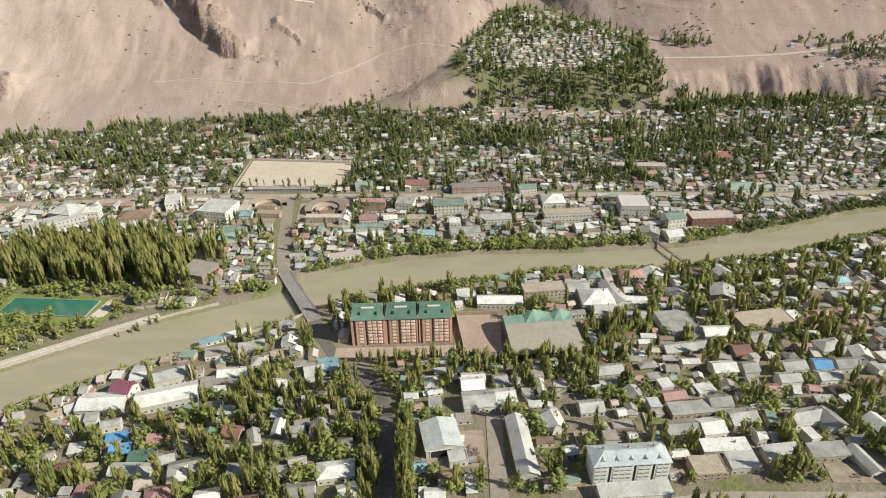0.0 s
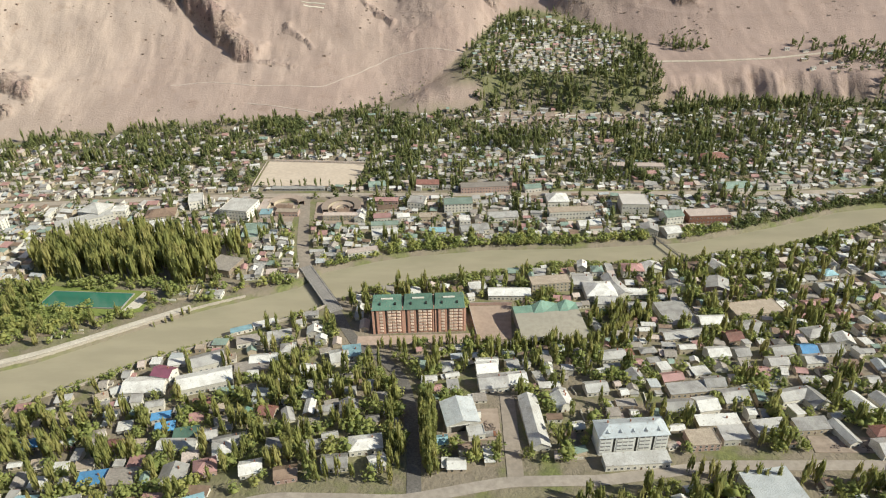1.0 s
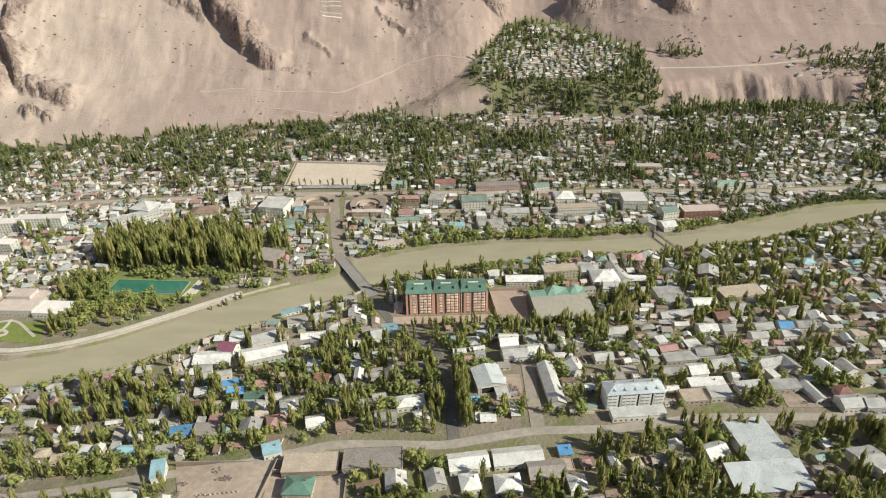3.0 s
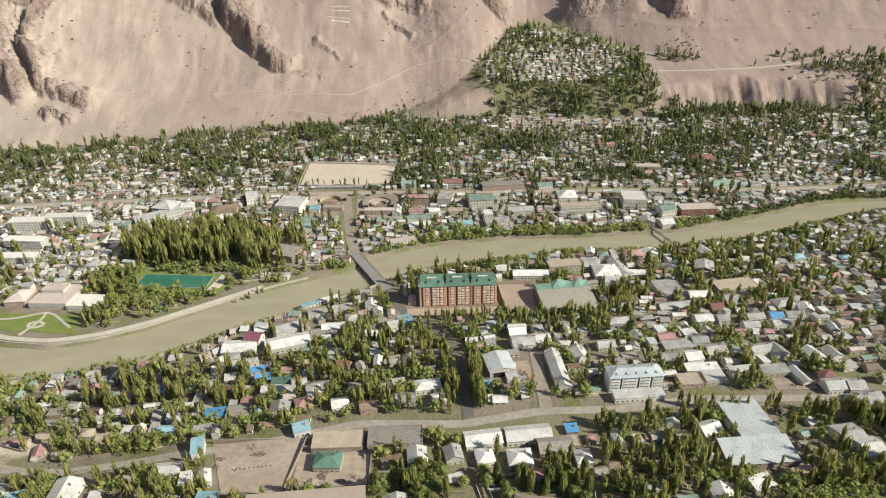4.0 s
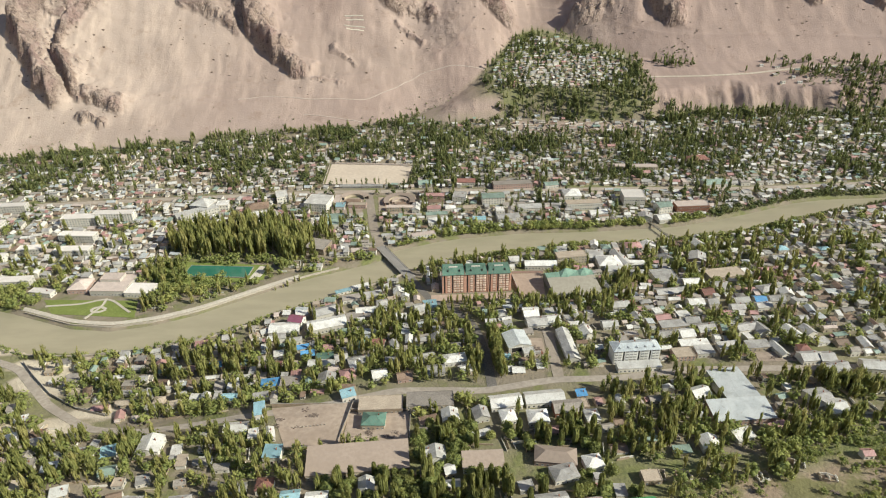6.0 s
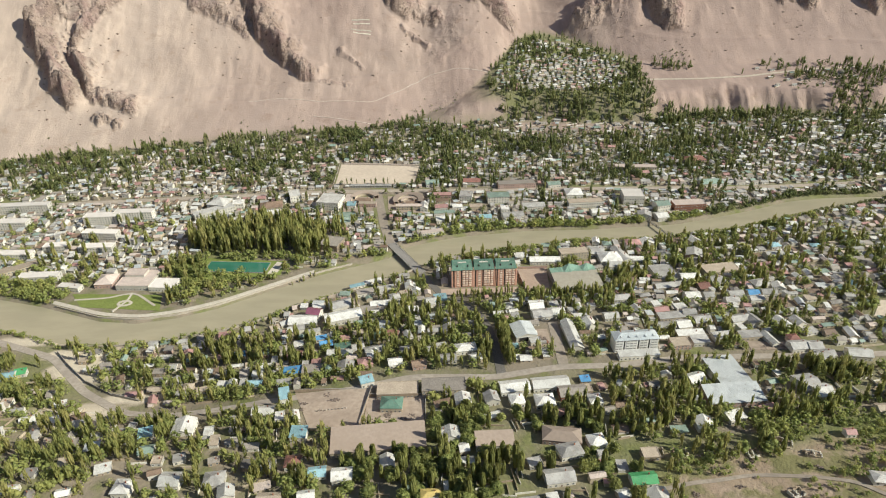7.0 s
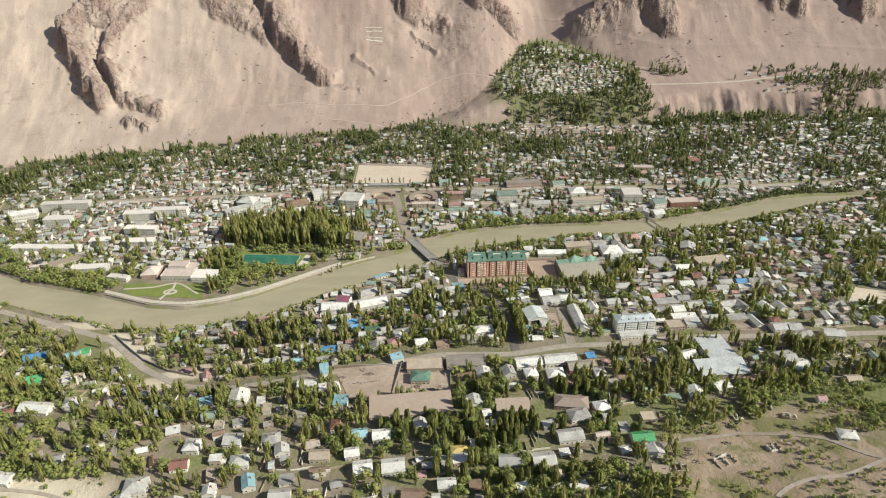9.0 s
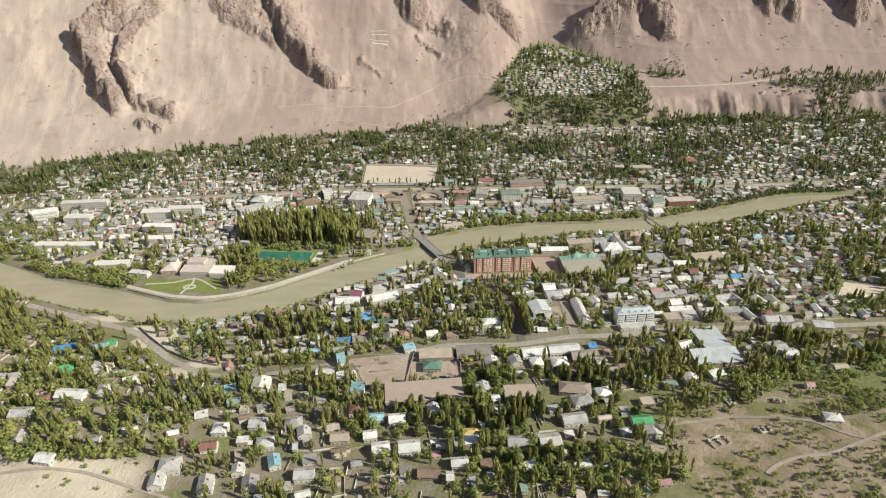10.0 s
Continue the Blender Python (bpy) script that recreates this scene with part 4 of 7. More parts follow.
# ---------- the red flats by the bridge ----------
def red_flats():
    x, y, w, d, floors, storey, n = -31, 373, 71.0, 17.0, 8, 2.9, 3
    h = floors * storey
    root = thing("apartment_building", x, y, 2.6, 1.5, "eight-storey red brick apartment building with green roofs and balconies", "building")
    take(x, y, w + 3, d + 3, 1.5)
    brick = surface("salmon_brick", (0.80, 0.47, 0.35), (0.70, 0.40, 0.295), 0.25, 2.0)
    pale = surface("salmon_parapet", (0.90, 0.74, 0.61), (0.84, 0.66, 0.53), 0.3, 2.0)
    mansard = sheet_roof("dark_green_mansard_sheet", (0.13, 0.235, 0.178), (0.095, 0.18, 0.135), 0.0, 0.6)
    part("wall", boxes((-w / 2, -d / 2, -3, w / 2, d / 2, h)), brick, root)
    part("plinth", boxes((-w / 2 - 0.2, -d / 2 - 0.2, -3, w / 2 + 0.2, d / 2 + 0.2, 0.9)), CONCRETE, root)
    s = w / n
    balcony = mesh_of("balcony", solid(bmesh.new(), [(-1.5, 0, -0.2), (-1.1, -0.5, -0.2), (1.1, -0.5, -0.2), (1.5, 0, -0.2)], [(-1.5, 0, 1.45), (-1.1, -0.5, 1.45), (1.1, -0.5, 1.45), (1.5, 0, 1.45)]), pale)
    # flat plate in a darker brick tone: loggia shade put into the colour
    recess = mesh_of("recess", boxes((-1.25, -0.06, 0.1, 1.25, 0.0, 2.6)), surface("loggia_shade_tone", (0.55, 0.33, 0.25), (0.45, 0.27, 0.20), 0.4, 2.0))
    # flat near-black strip that paints the shade of a narrow gap in the facade
    slot = mesh_of("stairwell_glazing", boxes((-0.6, -0.08, 0.5, 0.6, 0.02, h - 0.5)), DARK)
    pier = mesh_of("pier", boxes((-0.9, -0.25, -3, 0.9, 0.0, h + 0.2)), brick)
    for k in range(n):
        left = -w / 2 + k * s
        for at in (0.02, 0.17, 0.37, 0.985):
            place(part("pier", pier, None, root), left + at * s + 0.4, -d / 2 - 0.004, 0)
        for at in (0.10, 0.45):
            place(part("stairwell_glazing", slot, None, root, "dark strip for the painted shade of a facade gap"), left + at * s, -d / 2 - 0.01, 0)
        for at in (0.29, 0.56, 0.70, 0.86):
            for f in range(floors):
                place(part("recess", recess, None, root, "darker plate painting the shade behind a balcony"), left + at * s, -d / 2, f * storey)
                if f:
                    place(part("balcony", balcony, None, root, "pale balcony parapet"), left + at * s, -d / 2, f * storey)
        # mansard: a steep front slope and a shallow top
        bm = bmesh.new()
        x0, x1, e = left + 0.25 - 0.5 * (k == 0), left + s - 0.25 + 0.5 * (k == n - 1), 0.9
        solid(bm, [(x0, -d / 2 - e, h - 0.1), (x1, -d / 2 - e, h - 0.1), (x1, d / 2 + e, h - 0.1), (x0, d / 2 + e, h - 0.1)],
              [(x0 + 1.2, -d / 2 + 5.5, h + 4.6), (x1 - 1.2, -d / 2 + 5.5, h + 4.6), (x1 - 1.2, d / 2 - 3.0, h + 4.8), (x0 + 1.2, d / 2 - 3.0, h + 4.8)])
        bmesh.ops.recalc_face_normals(bm, faces=bm.faces)
        roof = part("roof", bm, mansard, root, "dark green sheet mansard roof")
        place(part("skylight", boxes((-4.6, -0.7, -0.6, 4.6, 0.7, 0.7)), WALLS["white"], roof, "long white rooftop ventilation box"), left + 0.5 * s, -d / 2 + 7.5, h + 4.7)
        for at in (0.27, 0.76):
            place(part("dormer", boxes((-0.6, -0.9, -0.6, 0.6, 1.2, 0.9)), DARK, roof, "small dark dormer"), left + at * s, -d / 2 + 3.2, h + 2.9)
        place(part("parapet", boxes((-0.25, -d / 2, 0, 0.25, d / 2, 1.4)), brick, root), left + (0.2 if k == 0 else 0), 0, h)
    for f in range(floors):
        for k in range(3):
            place(part("window", window_mesh(), None, root), w / 2, -d / 3 + k * d / 3, f * storey + 1.6, 90)
            place(part("window", window_mesh(), None, root), -w / 2, -d / 3 + k * d / 3, f * storey + 1.6, -90)


# ---------- the hall with the green crown ----------
def green_hall():
    w, d, h = 49.0, 44.0, 9.0
    root = thing("sports_hall", 70, 364, 3.2, 5, "large hall with a plain sloping sand-grey roof and green zigzag crown", "building")
    take(71, 364, w + 3, d + 3, 5)
    shell = surface("sand_grey_membrane", (0.42, 0.385, 0.31), (0.37, 0.335, 0.27), 0.03, 0.3, 0.7, grain=0.92)
    part("wall", boxes((-w / 2, -d / 2 + 1.5, -3, w / 2, d / 2, h)), WALLS["grey"], root)
    part("glazing", boxes((-w / 2 + 1, -d / 2 + 1.3, 0, w / 2 - 1, -d / 2 + 1.46, h - 0.6)), GLASS, root, "dark front glazing")
    fin = mesh_of("fin", boxes((-0.35, -0.5, -3, 0.35, 0.9, h - 0.2)), WALLS["white"])
    for k in range(18):
        place(part("fin", fin, None, root, "white front fin"), -w / 2 + 1.5 + k * (w - 3) / 17, -d / 2 + 0.6, 0)
    bm = bmesh.new()
    x = w / 2 + 1
    slab(bm, [(-x, -d / 2 - 1.2, h + 0.4), (x, -d / 2 - 1.2, h + 0.4), (x, d / 2 - 13, h + 3.0), (-x, d / 2 - 13, h + 3.0)], 0.8)
    bmesh.ops.recalc_face_normals(bm, faces=bm.faces)
    part("roof", bm, shell, root, "plain sand-grey sloping roof")
    # folded green plates over the back
    crown_bm = bmesh.new()
    peaks = [-x, -x * 0.42, -x * 0.12, x * 0.38, x * 0.66, x]
    tops = [h + 3.4, h + 3.8, h + 8.0, h + 4.0, h + 7.2, h + 3.2]
    lo = [crown_bm.verts.new((p, d / 2 - 14, h + 2.9)) for p in peaks]
    hi = [crown_bm.verts.new((p, d / 2 - 4, t)) for p, t in zip(peaks, tops)]
    end = [crown_bm.verts.new((p, d / 2 + 1, h)) for p in peaks]
    under = [crown_bm.verts.new((p, d / 2 - 14, h - 0.2)) for p in peaks]
    for k in range(5):
        for a, b in ((lo, hi), (hi, end), (end, under), (under, lo)):
            crown_bm.faces.new((a[k], a[k + 1], b[k + 1], b[k]))
    for k in (0, 5):
        crown_bm.faces.new((lo[k], hi[k], end[k], under[k]))
    bmesh.ops.recalc_face_normals(crown_bm, faces=crown_bm.faces)
    part("roof", crown_bm, sheet_roof("dull_green_folded_sheet", (0.21, 0.33, 0.255), (0.17, 0.27, 0.21)), root, "folded pale green roof crown")


# ---------- the white five-storey flats ----------
def white_flats():
    w, d, floors, storey = 39.0, 13.0, 5, 2.75
    h = floors * storey + 0.6
    root = thing("apartment_building", 93, 228, 22.6, 3, "white five-storey apartment building with loggias and pale blue metal roof", "building")
    take(92, 226, w + 3, d + 5, 3)
    bright = surface("bright_whitewash", (0.86, 0.85, 0.82), (0.78, 0.76, 0.71), 0.15, 1.6, vary=0.06, grain=0.9)
    part("wall", boxes((-w / 2, -d / 2, -3, w / 2, d / 2, h)), bright, root)
    # flat grey plate above each parapet, painting the shade inside the loggia
    opening = mesh_of("loggia", boxes((-1.3, -0.05, 1.5, 1.3, 0.0, 2.35)), surface("loggia_shade_grey", (0.36, 0.35, 0.33), (0.27, 0.26, 0.25), 0.4, 2.0))
    rim = mesh_of("balcony", boxes((-1.5, -0.28, -0.15, 1.5, 0, 0), (-1.5, -0.28, 0, 1.5, -0.2, 1.45), (-1.5, -0.2, 0, -1.4, 0, 1.45), (1.4, -0.2, 0, 1.5, 0, 1.45)), bright)
    for k in range(12):
        if k in (2, 6, 9):
            # flat dark strip in place of a gap, its shade put into the colour
            place(part("stairwell_glazing", boxes((-0.6, -0.05, 0, 0.6, 0.0, h - 0.8)), DARK, root, "dark strip for the painted shade between loggia columns"), -w / 2 + 2 + k * (w - 4) / 11, -d / 2, 0)
            continue
        for f in range(floors):
            px = -w / 2 + 2 + k * (w - 4) / 11
            place(part("loggia", opening, None, root, "grey plate painting the shade inside a loggia"), px, -d / 2, f * storey)
            place(part("balcony", rim, None, root, "white balcony parapet"), px, -d / 2, f * storey + 0.1)
    for f in range(floors):
        for k in range(3):
            place(part("window", window_mesh(), None, root), w / 2, -4 + 4 * k, f * storey + 1.6, 90)
    pale = sheet_roof("pale_blue_metal_sheet", (0.56, 0.60, 0.61), (0.47, 0.505, 0.52), 0.0, 0.4)
    roof = part("roof", hip_roof(w, d, h, 3.4, 0.8), pale, root, "pale blue metal hip roof")
    gab = mesh_of("dormer", gable_roof(1.8, 3.0, 1.4, 0.5, 0.2, "y"), pale)
    for k in range(5):
        place(part("dormer", gab, None, roof), -w / 2 + 5 + k * (w - 10) / 4, -3.6, h + 0.4)
    for k in range(3):
        place(part("chimney", chimney_mesh(), None, roof), -w / 3 + k * w / 3, 2.2, h + 2.9)
    building(93, 213, 36, 8, 4.6, 3, "shed", "white", "white", name="shop_row", label="low white row of shops in front of the flats")


red_flats()
green_hall()
white_flats()
building(-129, 121, 70, 24, 5.0, 4, "shed", "cream", "tan", name="barracks", rise=2.0, label="very long cream building under one smooth tan roof")
building(41, 246, 11, 42, 4.5, 4, "gable_y", "white", "white", name="long_shed", label="long narrow white shed beside the lane")

# ---------- pale lines of stones on the mountain side ----------
for k, (sx, sy, length) in enumerate(((-223, 1119, 36), (-221, 1112, 34), (-221, 1100, 40), (-220, 1094, 34))):
    strip("stone_line", [(sx - length / 2, sy), (sx + length / 2, sy + 1)], 1.5, PALE_PATH, 0.9, "line of white stones laid out on the slope", "marking", edge=2)
strip("track", [(-420, 930), (-367, 941), (-298, 938), (-197, 948), (-140, 990), (-91, 1030), (-40, 1040), (29, 1034)], 1.5, SCREE_TRACK, 0.5, "pale dirt track across the mountain foot", "path", edge=3)
strip("track", [(-300, 905), (-240, 897), (-184, 889)], 1.6, SCREE_TRACK, 0.5, "pale dirt track at the edge of the town", "path", edge=3)
strip("track", [(62, 64), (84, 68), (110, 70), (130, 73), (165, 67), (192, 59), (199, 47), (211, 37), (224, 30)], 3.2, DUST_ROAD, 0.5, "pale dirt track over the bare slope", "path", edge=4)
strip("track", [(128, 8), (137, 15), (157, 21), (182, 20), (203, 27), (224, 35), (260, 44)], 3.0, DUST_ROAD, 0.5, "pale dirt track over the bare slope", "path", edge=4)
strip("track", [(-470, 36), (-426, 40), (-394, 37), (-344, 20), (-300, 5)], 2.6, DUST_ROAD, 0.5, "pale dirt track over the bare slope", "path", edge=4)
strip("track", [(330, 985), (430, 985), (520, 990), (640, 1010), (760, 1020)], 5, DUST_ROAD, 0.8, "pale dirt road over the high terrace", "path", edge=6)


# ---------- lorries by the barn ----------
def lorry(x, y, turn, colour, word):
    root = thing("lorry", x, y, land_at(x, y) + 0.4, turn, f"parked lorry with a {word} cargo body on the dusty yard", "lorry", "lorries by the barn")
    part("cargo_body", solid(bmesh.new(), [(-3.6, -1.2, 1.0), (1.2, -1.2, 1.0), (1.2, 1.2, 1.0), (-3.6, 1.2, 1.0)], [(-3.6, -1.15, 3.1), (1.2, -1.15, 3.1), (1.2, 1.15, 3.1), (-3.6, 1.15, 3.1)]), WALLS[colour], root)
    part("chassis", boxes((-3.6, -0.5, 0.7, 3.4, 0.5, 1.0)), STEEL, root)
    cab = part("cab", solid(bmesh.new(), [(1.4, -1.1, 0.8), (3.5, -1.1, 0.8), (3.5, 1.1, 0.8), (1.4, 1.1, 0.8)], [(1.4, -1.0, 2.6), (2.9, -1.0, 2.6), (2.9, 1.0, 2.6), (1.4, 1.0, 2.6)]), WALLS["brick" if colour == "grey" else "grey"], root)
    part("windscreen", solid(bmesh.new(), [(3.31, -0.9, 1.75), (3.36, -0.9, 1.75), (3.36, 0.9, 1.75), (3.31, 0.9, 1.75)], [(2.95, -0.85, 2.5), (3.0, -0.85, 2.5), (3.0, 0.85, 2.5), (2.95, 0.85, 2.5)]), GLASS, cab)
    bm = bmesh.new()
    bmesh.ops.create_cone(bm, cap_ends=True, segments=12, radius1=0.5, radius2=0.5, depth=0.35, matrix=pose(0, 0, 0, 90, 0, 0))
    wheel = mesh_of("wheel", bm, RUBBER)
    for px in (-2.5, 2.3):
        for py in (-1.0, 1.0):
            place(part("wheel", wheel, None, root), px, py, 0.5)
    take(x, y, 8, 3, turn)


lorry(4, 252, 80, "grey", "grey")
lorry(9, 254, 86, "white", "white")
lorry(15, 238, 8, "grey", "grey")
# ---------- the buildings that stand out ----------

# south bank west strip
building(-219, 305, 28, 16, 5, 2, "gable", "white", "white", name="warehouse")
building(-209, 315, 14, 11, 8, -14, "gable", "white", "purple", storeys=2)
building(-179, 309, 37, 16, 6, 17, "gable", "white", "white", name="warehouse")
building(-184, 331, 23, 14, 6, 23, "gable", "white", "grey", name="warehouse")
building(-150, 323, 24, 12, 4, 12, "flat", "cream", "felt")
building(-143, 332, 20, 10, 4, 6, "gable", "white", "white")
building(-108, 319, 11, 10, 4, 2, "gable", "white", "white")
building(-126, 273, 11, 9, 3.5, -13, "gable", "mud", "red")
building(-173, 256, 15, 8, 3.5, 10, "shed", "white", "green")
building(-174, 245, 23, 9, 3.5, -1, "gable", "white", "white")
building(-158, 252, 11, 9, 3.5, 17, "gable", "white", "grey")
building(-190, 264, 12, 8, 3, 12, "shed", "mud", "blue")
building(-213, 219, 15, 9, 4, 8, "shed", "white", "blue")
building(-195, 218, 18, 12, 4.5, 3, "flat", "cream", "felt")
building(-165, 217, 14, 11, 4, 2, "gable_y", "white", "grey")
building(-148, 220, 12, 11, 4.5, 18, "hip", "pink", "pink")
building(-143, 234, 10, 12, 5, 18, "hip", "white", "white")
building(-141, 243, 19, 10, 4, 15, "gable", "white", "grey")
building(-121, 217, 12, 10, 4, 13, "gable", "white", "white")
building(-100, 211, 12, 9, 4, 10, "gable", "pink", "brown")
building(-74, 218, 14, 10, 4, 4, "gable", "white", "grey")
building(-58, 231, 19, 11, 4.5, 8, "hip", "white", "white")
building(-50, 217, 9, 10, 4, 20, "gable", "cream", "white")
building(-72, 264, 11, 12, 5, 6, "gable_y", "white", "grey")
building(-79, 334, 13, 12, 6, 8, "shed", "white", "cyan", storeys=2)
building(-88, 331, 13, 14, 5, 16, "gable", "white", "white")
# south of the main street
building(-211, 178, 8, 13, 6, 14, "shed", "white", "cyan", name="workshop")
building(-197, 150, 7, 10, 5, 17, "gable_y", "white", "white")
building(-117, 178, 34, 15, 5, 1, "flat", "mud", "mud", name="workshop")
building(-144, 191, 11, 9, 5, 19, "shed", "white", "cyan")
building(-121, 160, 17, 13, 5, -3, "hip", "cream", "green")
building(-79, 178, 36, 16, 6, 1, "flat", "cream", "felt", name="school", storeys=2)
building(-64, 160, 12, 12, 5, 5, "gable_y", "white", "white")
building(-41, 161, 11, 11, 5, 11, "gable_y", "white", "grey")
building(-21, 158, 11, 12, 4.5, 9, "hip", "white", "white")
building(1, 156, 15, 13, 4.5, 3, "hip", "white", "white")
building(-21, 174, 24, 13, 5, 7, "gable", "white", "white", name="warehouse")
building(9, 177, 30, 13, 5, 5, "gable", "white", "white", name="warehouse")
building(25, 165, 22, 13, 5, 4, "gable", "brick", "felt", name="warehouse")
building(41, 155, 10, 11, 4.5, 5, "hip", "white", "white")
building(39, 182, 8, 7, 3, 5, "shed", "mud", "blue")
building(37, 169, 9, 9, 4, 3, "flat", "mud", "mud", name="unfinished_house")
# round the barn
barn = building(-3, 253, 20, 21, 6.5, 11, "gable_y", "white", "pale_blue", name="barn", detail=0)
# solid dark panel: the shade inside the open barn front, put into colour
part("gate", boxes((-7.5, -10.72, 0.0, 3.5, -10.45, 5.6)), DARK, barn, "dark panel painting the shade inside the open gateway")
part("gate_frame", boxes((-7.9, -10.8, 0.0, -7.5, -10.45, 6.0), (3.5, -10.8, 0.0, 3.9, -10.45, 6.0), (-7.5, -10.8, 5.6, 3.5, -10.45, 6.0)), PAINT, barn, "white gateway frame")
building(6, 239, 10, 8, 4, 9, "flat", "white", "white", name="office_hut")
building(-15, 233, 9, 7, 3, 9, "gable", "white", "cyan")
building(61, 263, 11, 12, 5, 13, "gable_y", "white", "white")
building(20, 286, 19, 14, 5, 6, "gable", "white", "grey")
building(18, 312, 15, 10, 4, 2, "gable", "cream", "white")
# east of the flats
building(131, 256, 17, 10, 5, 3, "gable", "white", "grey", name="warehouse")
building(148, 257, 13, 12, 5, 8, "gable", "white", "white", name="warehouse")
building(143, 273, 26, 9, 4, 6, "shed", "cream", "grey", name="warehouse")
building(168, 264, 16, 12, 5, 9, "gable", "cream", "grey")
building(137, 286, 14, 8, 4, 9, "gable", "mud", "pink")
building(135, 228, 17, 12, 5, 3, "flat", "pink", "mud", name="workshop", storeys=2)
building(154, 231, 15, 10, 5, 4, "shed", "white", "grey", name="workshop")
building(150, 243, 25, 8, 4, 2, "shed", "cream", "white")
building(178, 237, 19, 9, 4.5, 6, "shed", "white", "grey", name="warehouse")
building(203, 238, 20, 9, 4, 4, "shed", "cream", "grey", name="warehouse")
building(161, 278, 13, 10, 5, 4, "gable", "white", "grey")
building(205, 264, 20, 10, 5, 11, "gable", "white", "grey")
building(216, 261, 12, 14, 5, 17, "gable_y", "white", "grey", name="warehouse")
building(241, 255, 11, 15, 5, 19, "gable_y", "white", "white", name="warehouse")
building(256, 256, 10, 12, 5, 14, "gable_y", "white", "grey", name="warehouse")
building(238, 230, 9, 8, 5, 2, "hip", "pink", "red")
building(237, 218, 17, 12, 5, 4, "gable", "white", "grey")
building(250, 217, 12, 12, 5, -0, "gable", "cream", "grey")
building(245, 201, 17, 11, 5, 5, "gable", "white", "grey")
building(218, 231, 7, 18, 4, 12, "gable_y", "white", "white", name="warehouse")
# south-east hall
building(150, 153, 45, 19, 6, 3, "shed", "pink", "pale_blue", name="sports_hall", rise=3.0, storeys=2)
building(157, 182, 26, 34, 7, 8, "shed", "white", "pale_blue", name="sports_hall", rise=1.2)
building(129, 177, 14, 11, 5, 18, "gable", "white", "white")
building(216, 166, 16, 18, 5, 9, "gable", "white", "grey")
building(222, 155, 14, 14, 5, 6, "gable", "white", "white")
# south bank near the river, east of the hall
building(18, 424, 15, 12, 5, 6, "flat", "white", "white", name="market_hall")
building(44, 413, 35, 12, 5, -2, "gable", "white", "white", name="market_hall")
building(39, 437, 27, 9, 4, 4, "flat", "cream", "felt", name="market_hall")
building(80, 424, 34, 13, 9, 6, "flat", "cream", "mud", name="unfinished_block", storeys=3)
building(109, 431, 17, 18, 5, -7, "gable", "white", "grey")
building(120, 413, 25, 22, 6, -0, "hip", "white", "white")
building(136, 414, 15, 20, 5, 18, "gable_y", "white", "grey")
building(122, 398, 18, 12, 5, -0, "gable", "white", "grey")
building(114, 456, 8, 11, 6, -12, "gable_y", "white", "white")
building(126, 449, 10, 10, 5, -2, "hip", "white", "pale_green")
building(157, 447, 18, 13, 7, -3, "hip", "white", "pink", storeys=2)
building(175, 449, 17, 14, 6, 3, "gable_y", "white", "white")
building(186, 419, 15, 11, 5, 4, "gable_y", "white", "grey")
building(133, 430, 12, 12, 5, 6, "gable_y", "white", "grey")
building(149, 411, 19, 10, 4, -5, "gable", "white", "white")
building(145, 390, 15, 11, 4, 1, "gable", "white", "grey")
building(213, 452, 13, 13, 5, 7, "gable", "mud", "brown")
building(232, 450, 13, 12, 7, 19, "gable_y", "white", "white")
building(221, 418, 18, 18, 6, -19, "gable_y", "pink", "grey")
building(172, 376, 25, 32, 5, 5, "flat", "white", "grey", name="factory")
building(196, 364, 21, 12, 5, -0, "gable", "white", "white", name="warehouse")
building(166, 345, 31, 10, 4, 8, "gable", "cream", "grey")
building(235, 378, 40, 18, 7, 8, "flat", "cream", "mud", name="school", storeys=2)
building(259, 381, 10, 12, 6, 13, "flat", "white", "white")
building(220, 351, 15, 16, 5, 8, "gable", "white", "grey")
building(200, 338, 12, 12, 5, 9, "gable", "mud", "red")
building(179, 315, 15, 11, 5, 4, "gable", "white", "white", name="warehouse")
building(195, 314, 10, 10, 5, 7, "gable", "white", "grey", name="warehouse")
building(223, 314, 15, 10, 5, 7, "gable", "white", "grey", name="warehouse")
building(241, 314, 11, 10, 5, -1, "gable", "white", "blue", name="warehouse")
building(257, 314, 15, 10, 5, 2, "gable", "white", "grey", name="warehouse")
building(213, 300, 13, 9, 5, 4, "gable", "white", "grey")
building(238, 301, 14, 9, 5, 5, "gable", "white", "grey")
building(193, 289, 18, 9, 4, 2, "gable", "pink", "pink")
building(260, 338, 18, 12, 5, 11, "hip", "white", "grey")
building(271, 323, 12, 10, 7, -9, "gable_y", "white", "white", storeys=2)
building(325, 435, 12, 10, 4, 9, "hip", "white", "cyan")
building(313, 412, 21, 12, 5, 4, "gable", "white", "grey")
building(288, 384, 23, 12, 5, 8, "gable", "pink", "pink")
building(119, 318, 4, 6, 4, 9, "shed", "white", "red")
building(106, 316, 17, 10, 4, 7, "gable", "white", "grey")
building(17, 304, 14, 12, 5, 6, "gable", "cream", "white")
building(35, 309, 8, 10, 4, 13, "gable", "white", "grey")
building(36, 289, 12, 12, 5, 7, "gable", "white", "white")
building(61, 266, 10, 12, 5, 12, "gable_y", "white", "grey")
building(114, 288, 9, 11, 4, 16, "gable_y", "white", "grey")
building(85, 276, 14, 10, 4, 6, "gable", "white", "white")
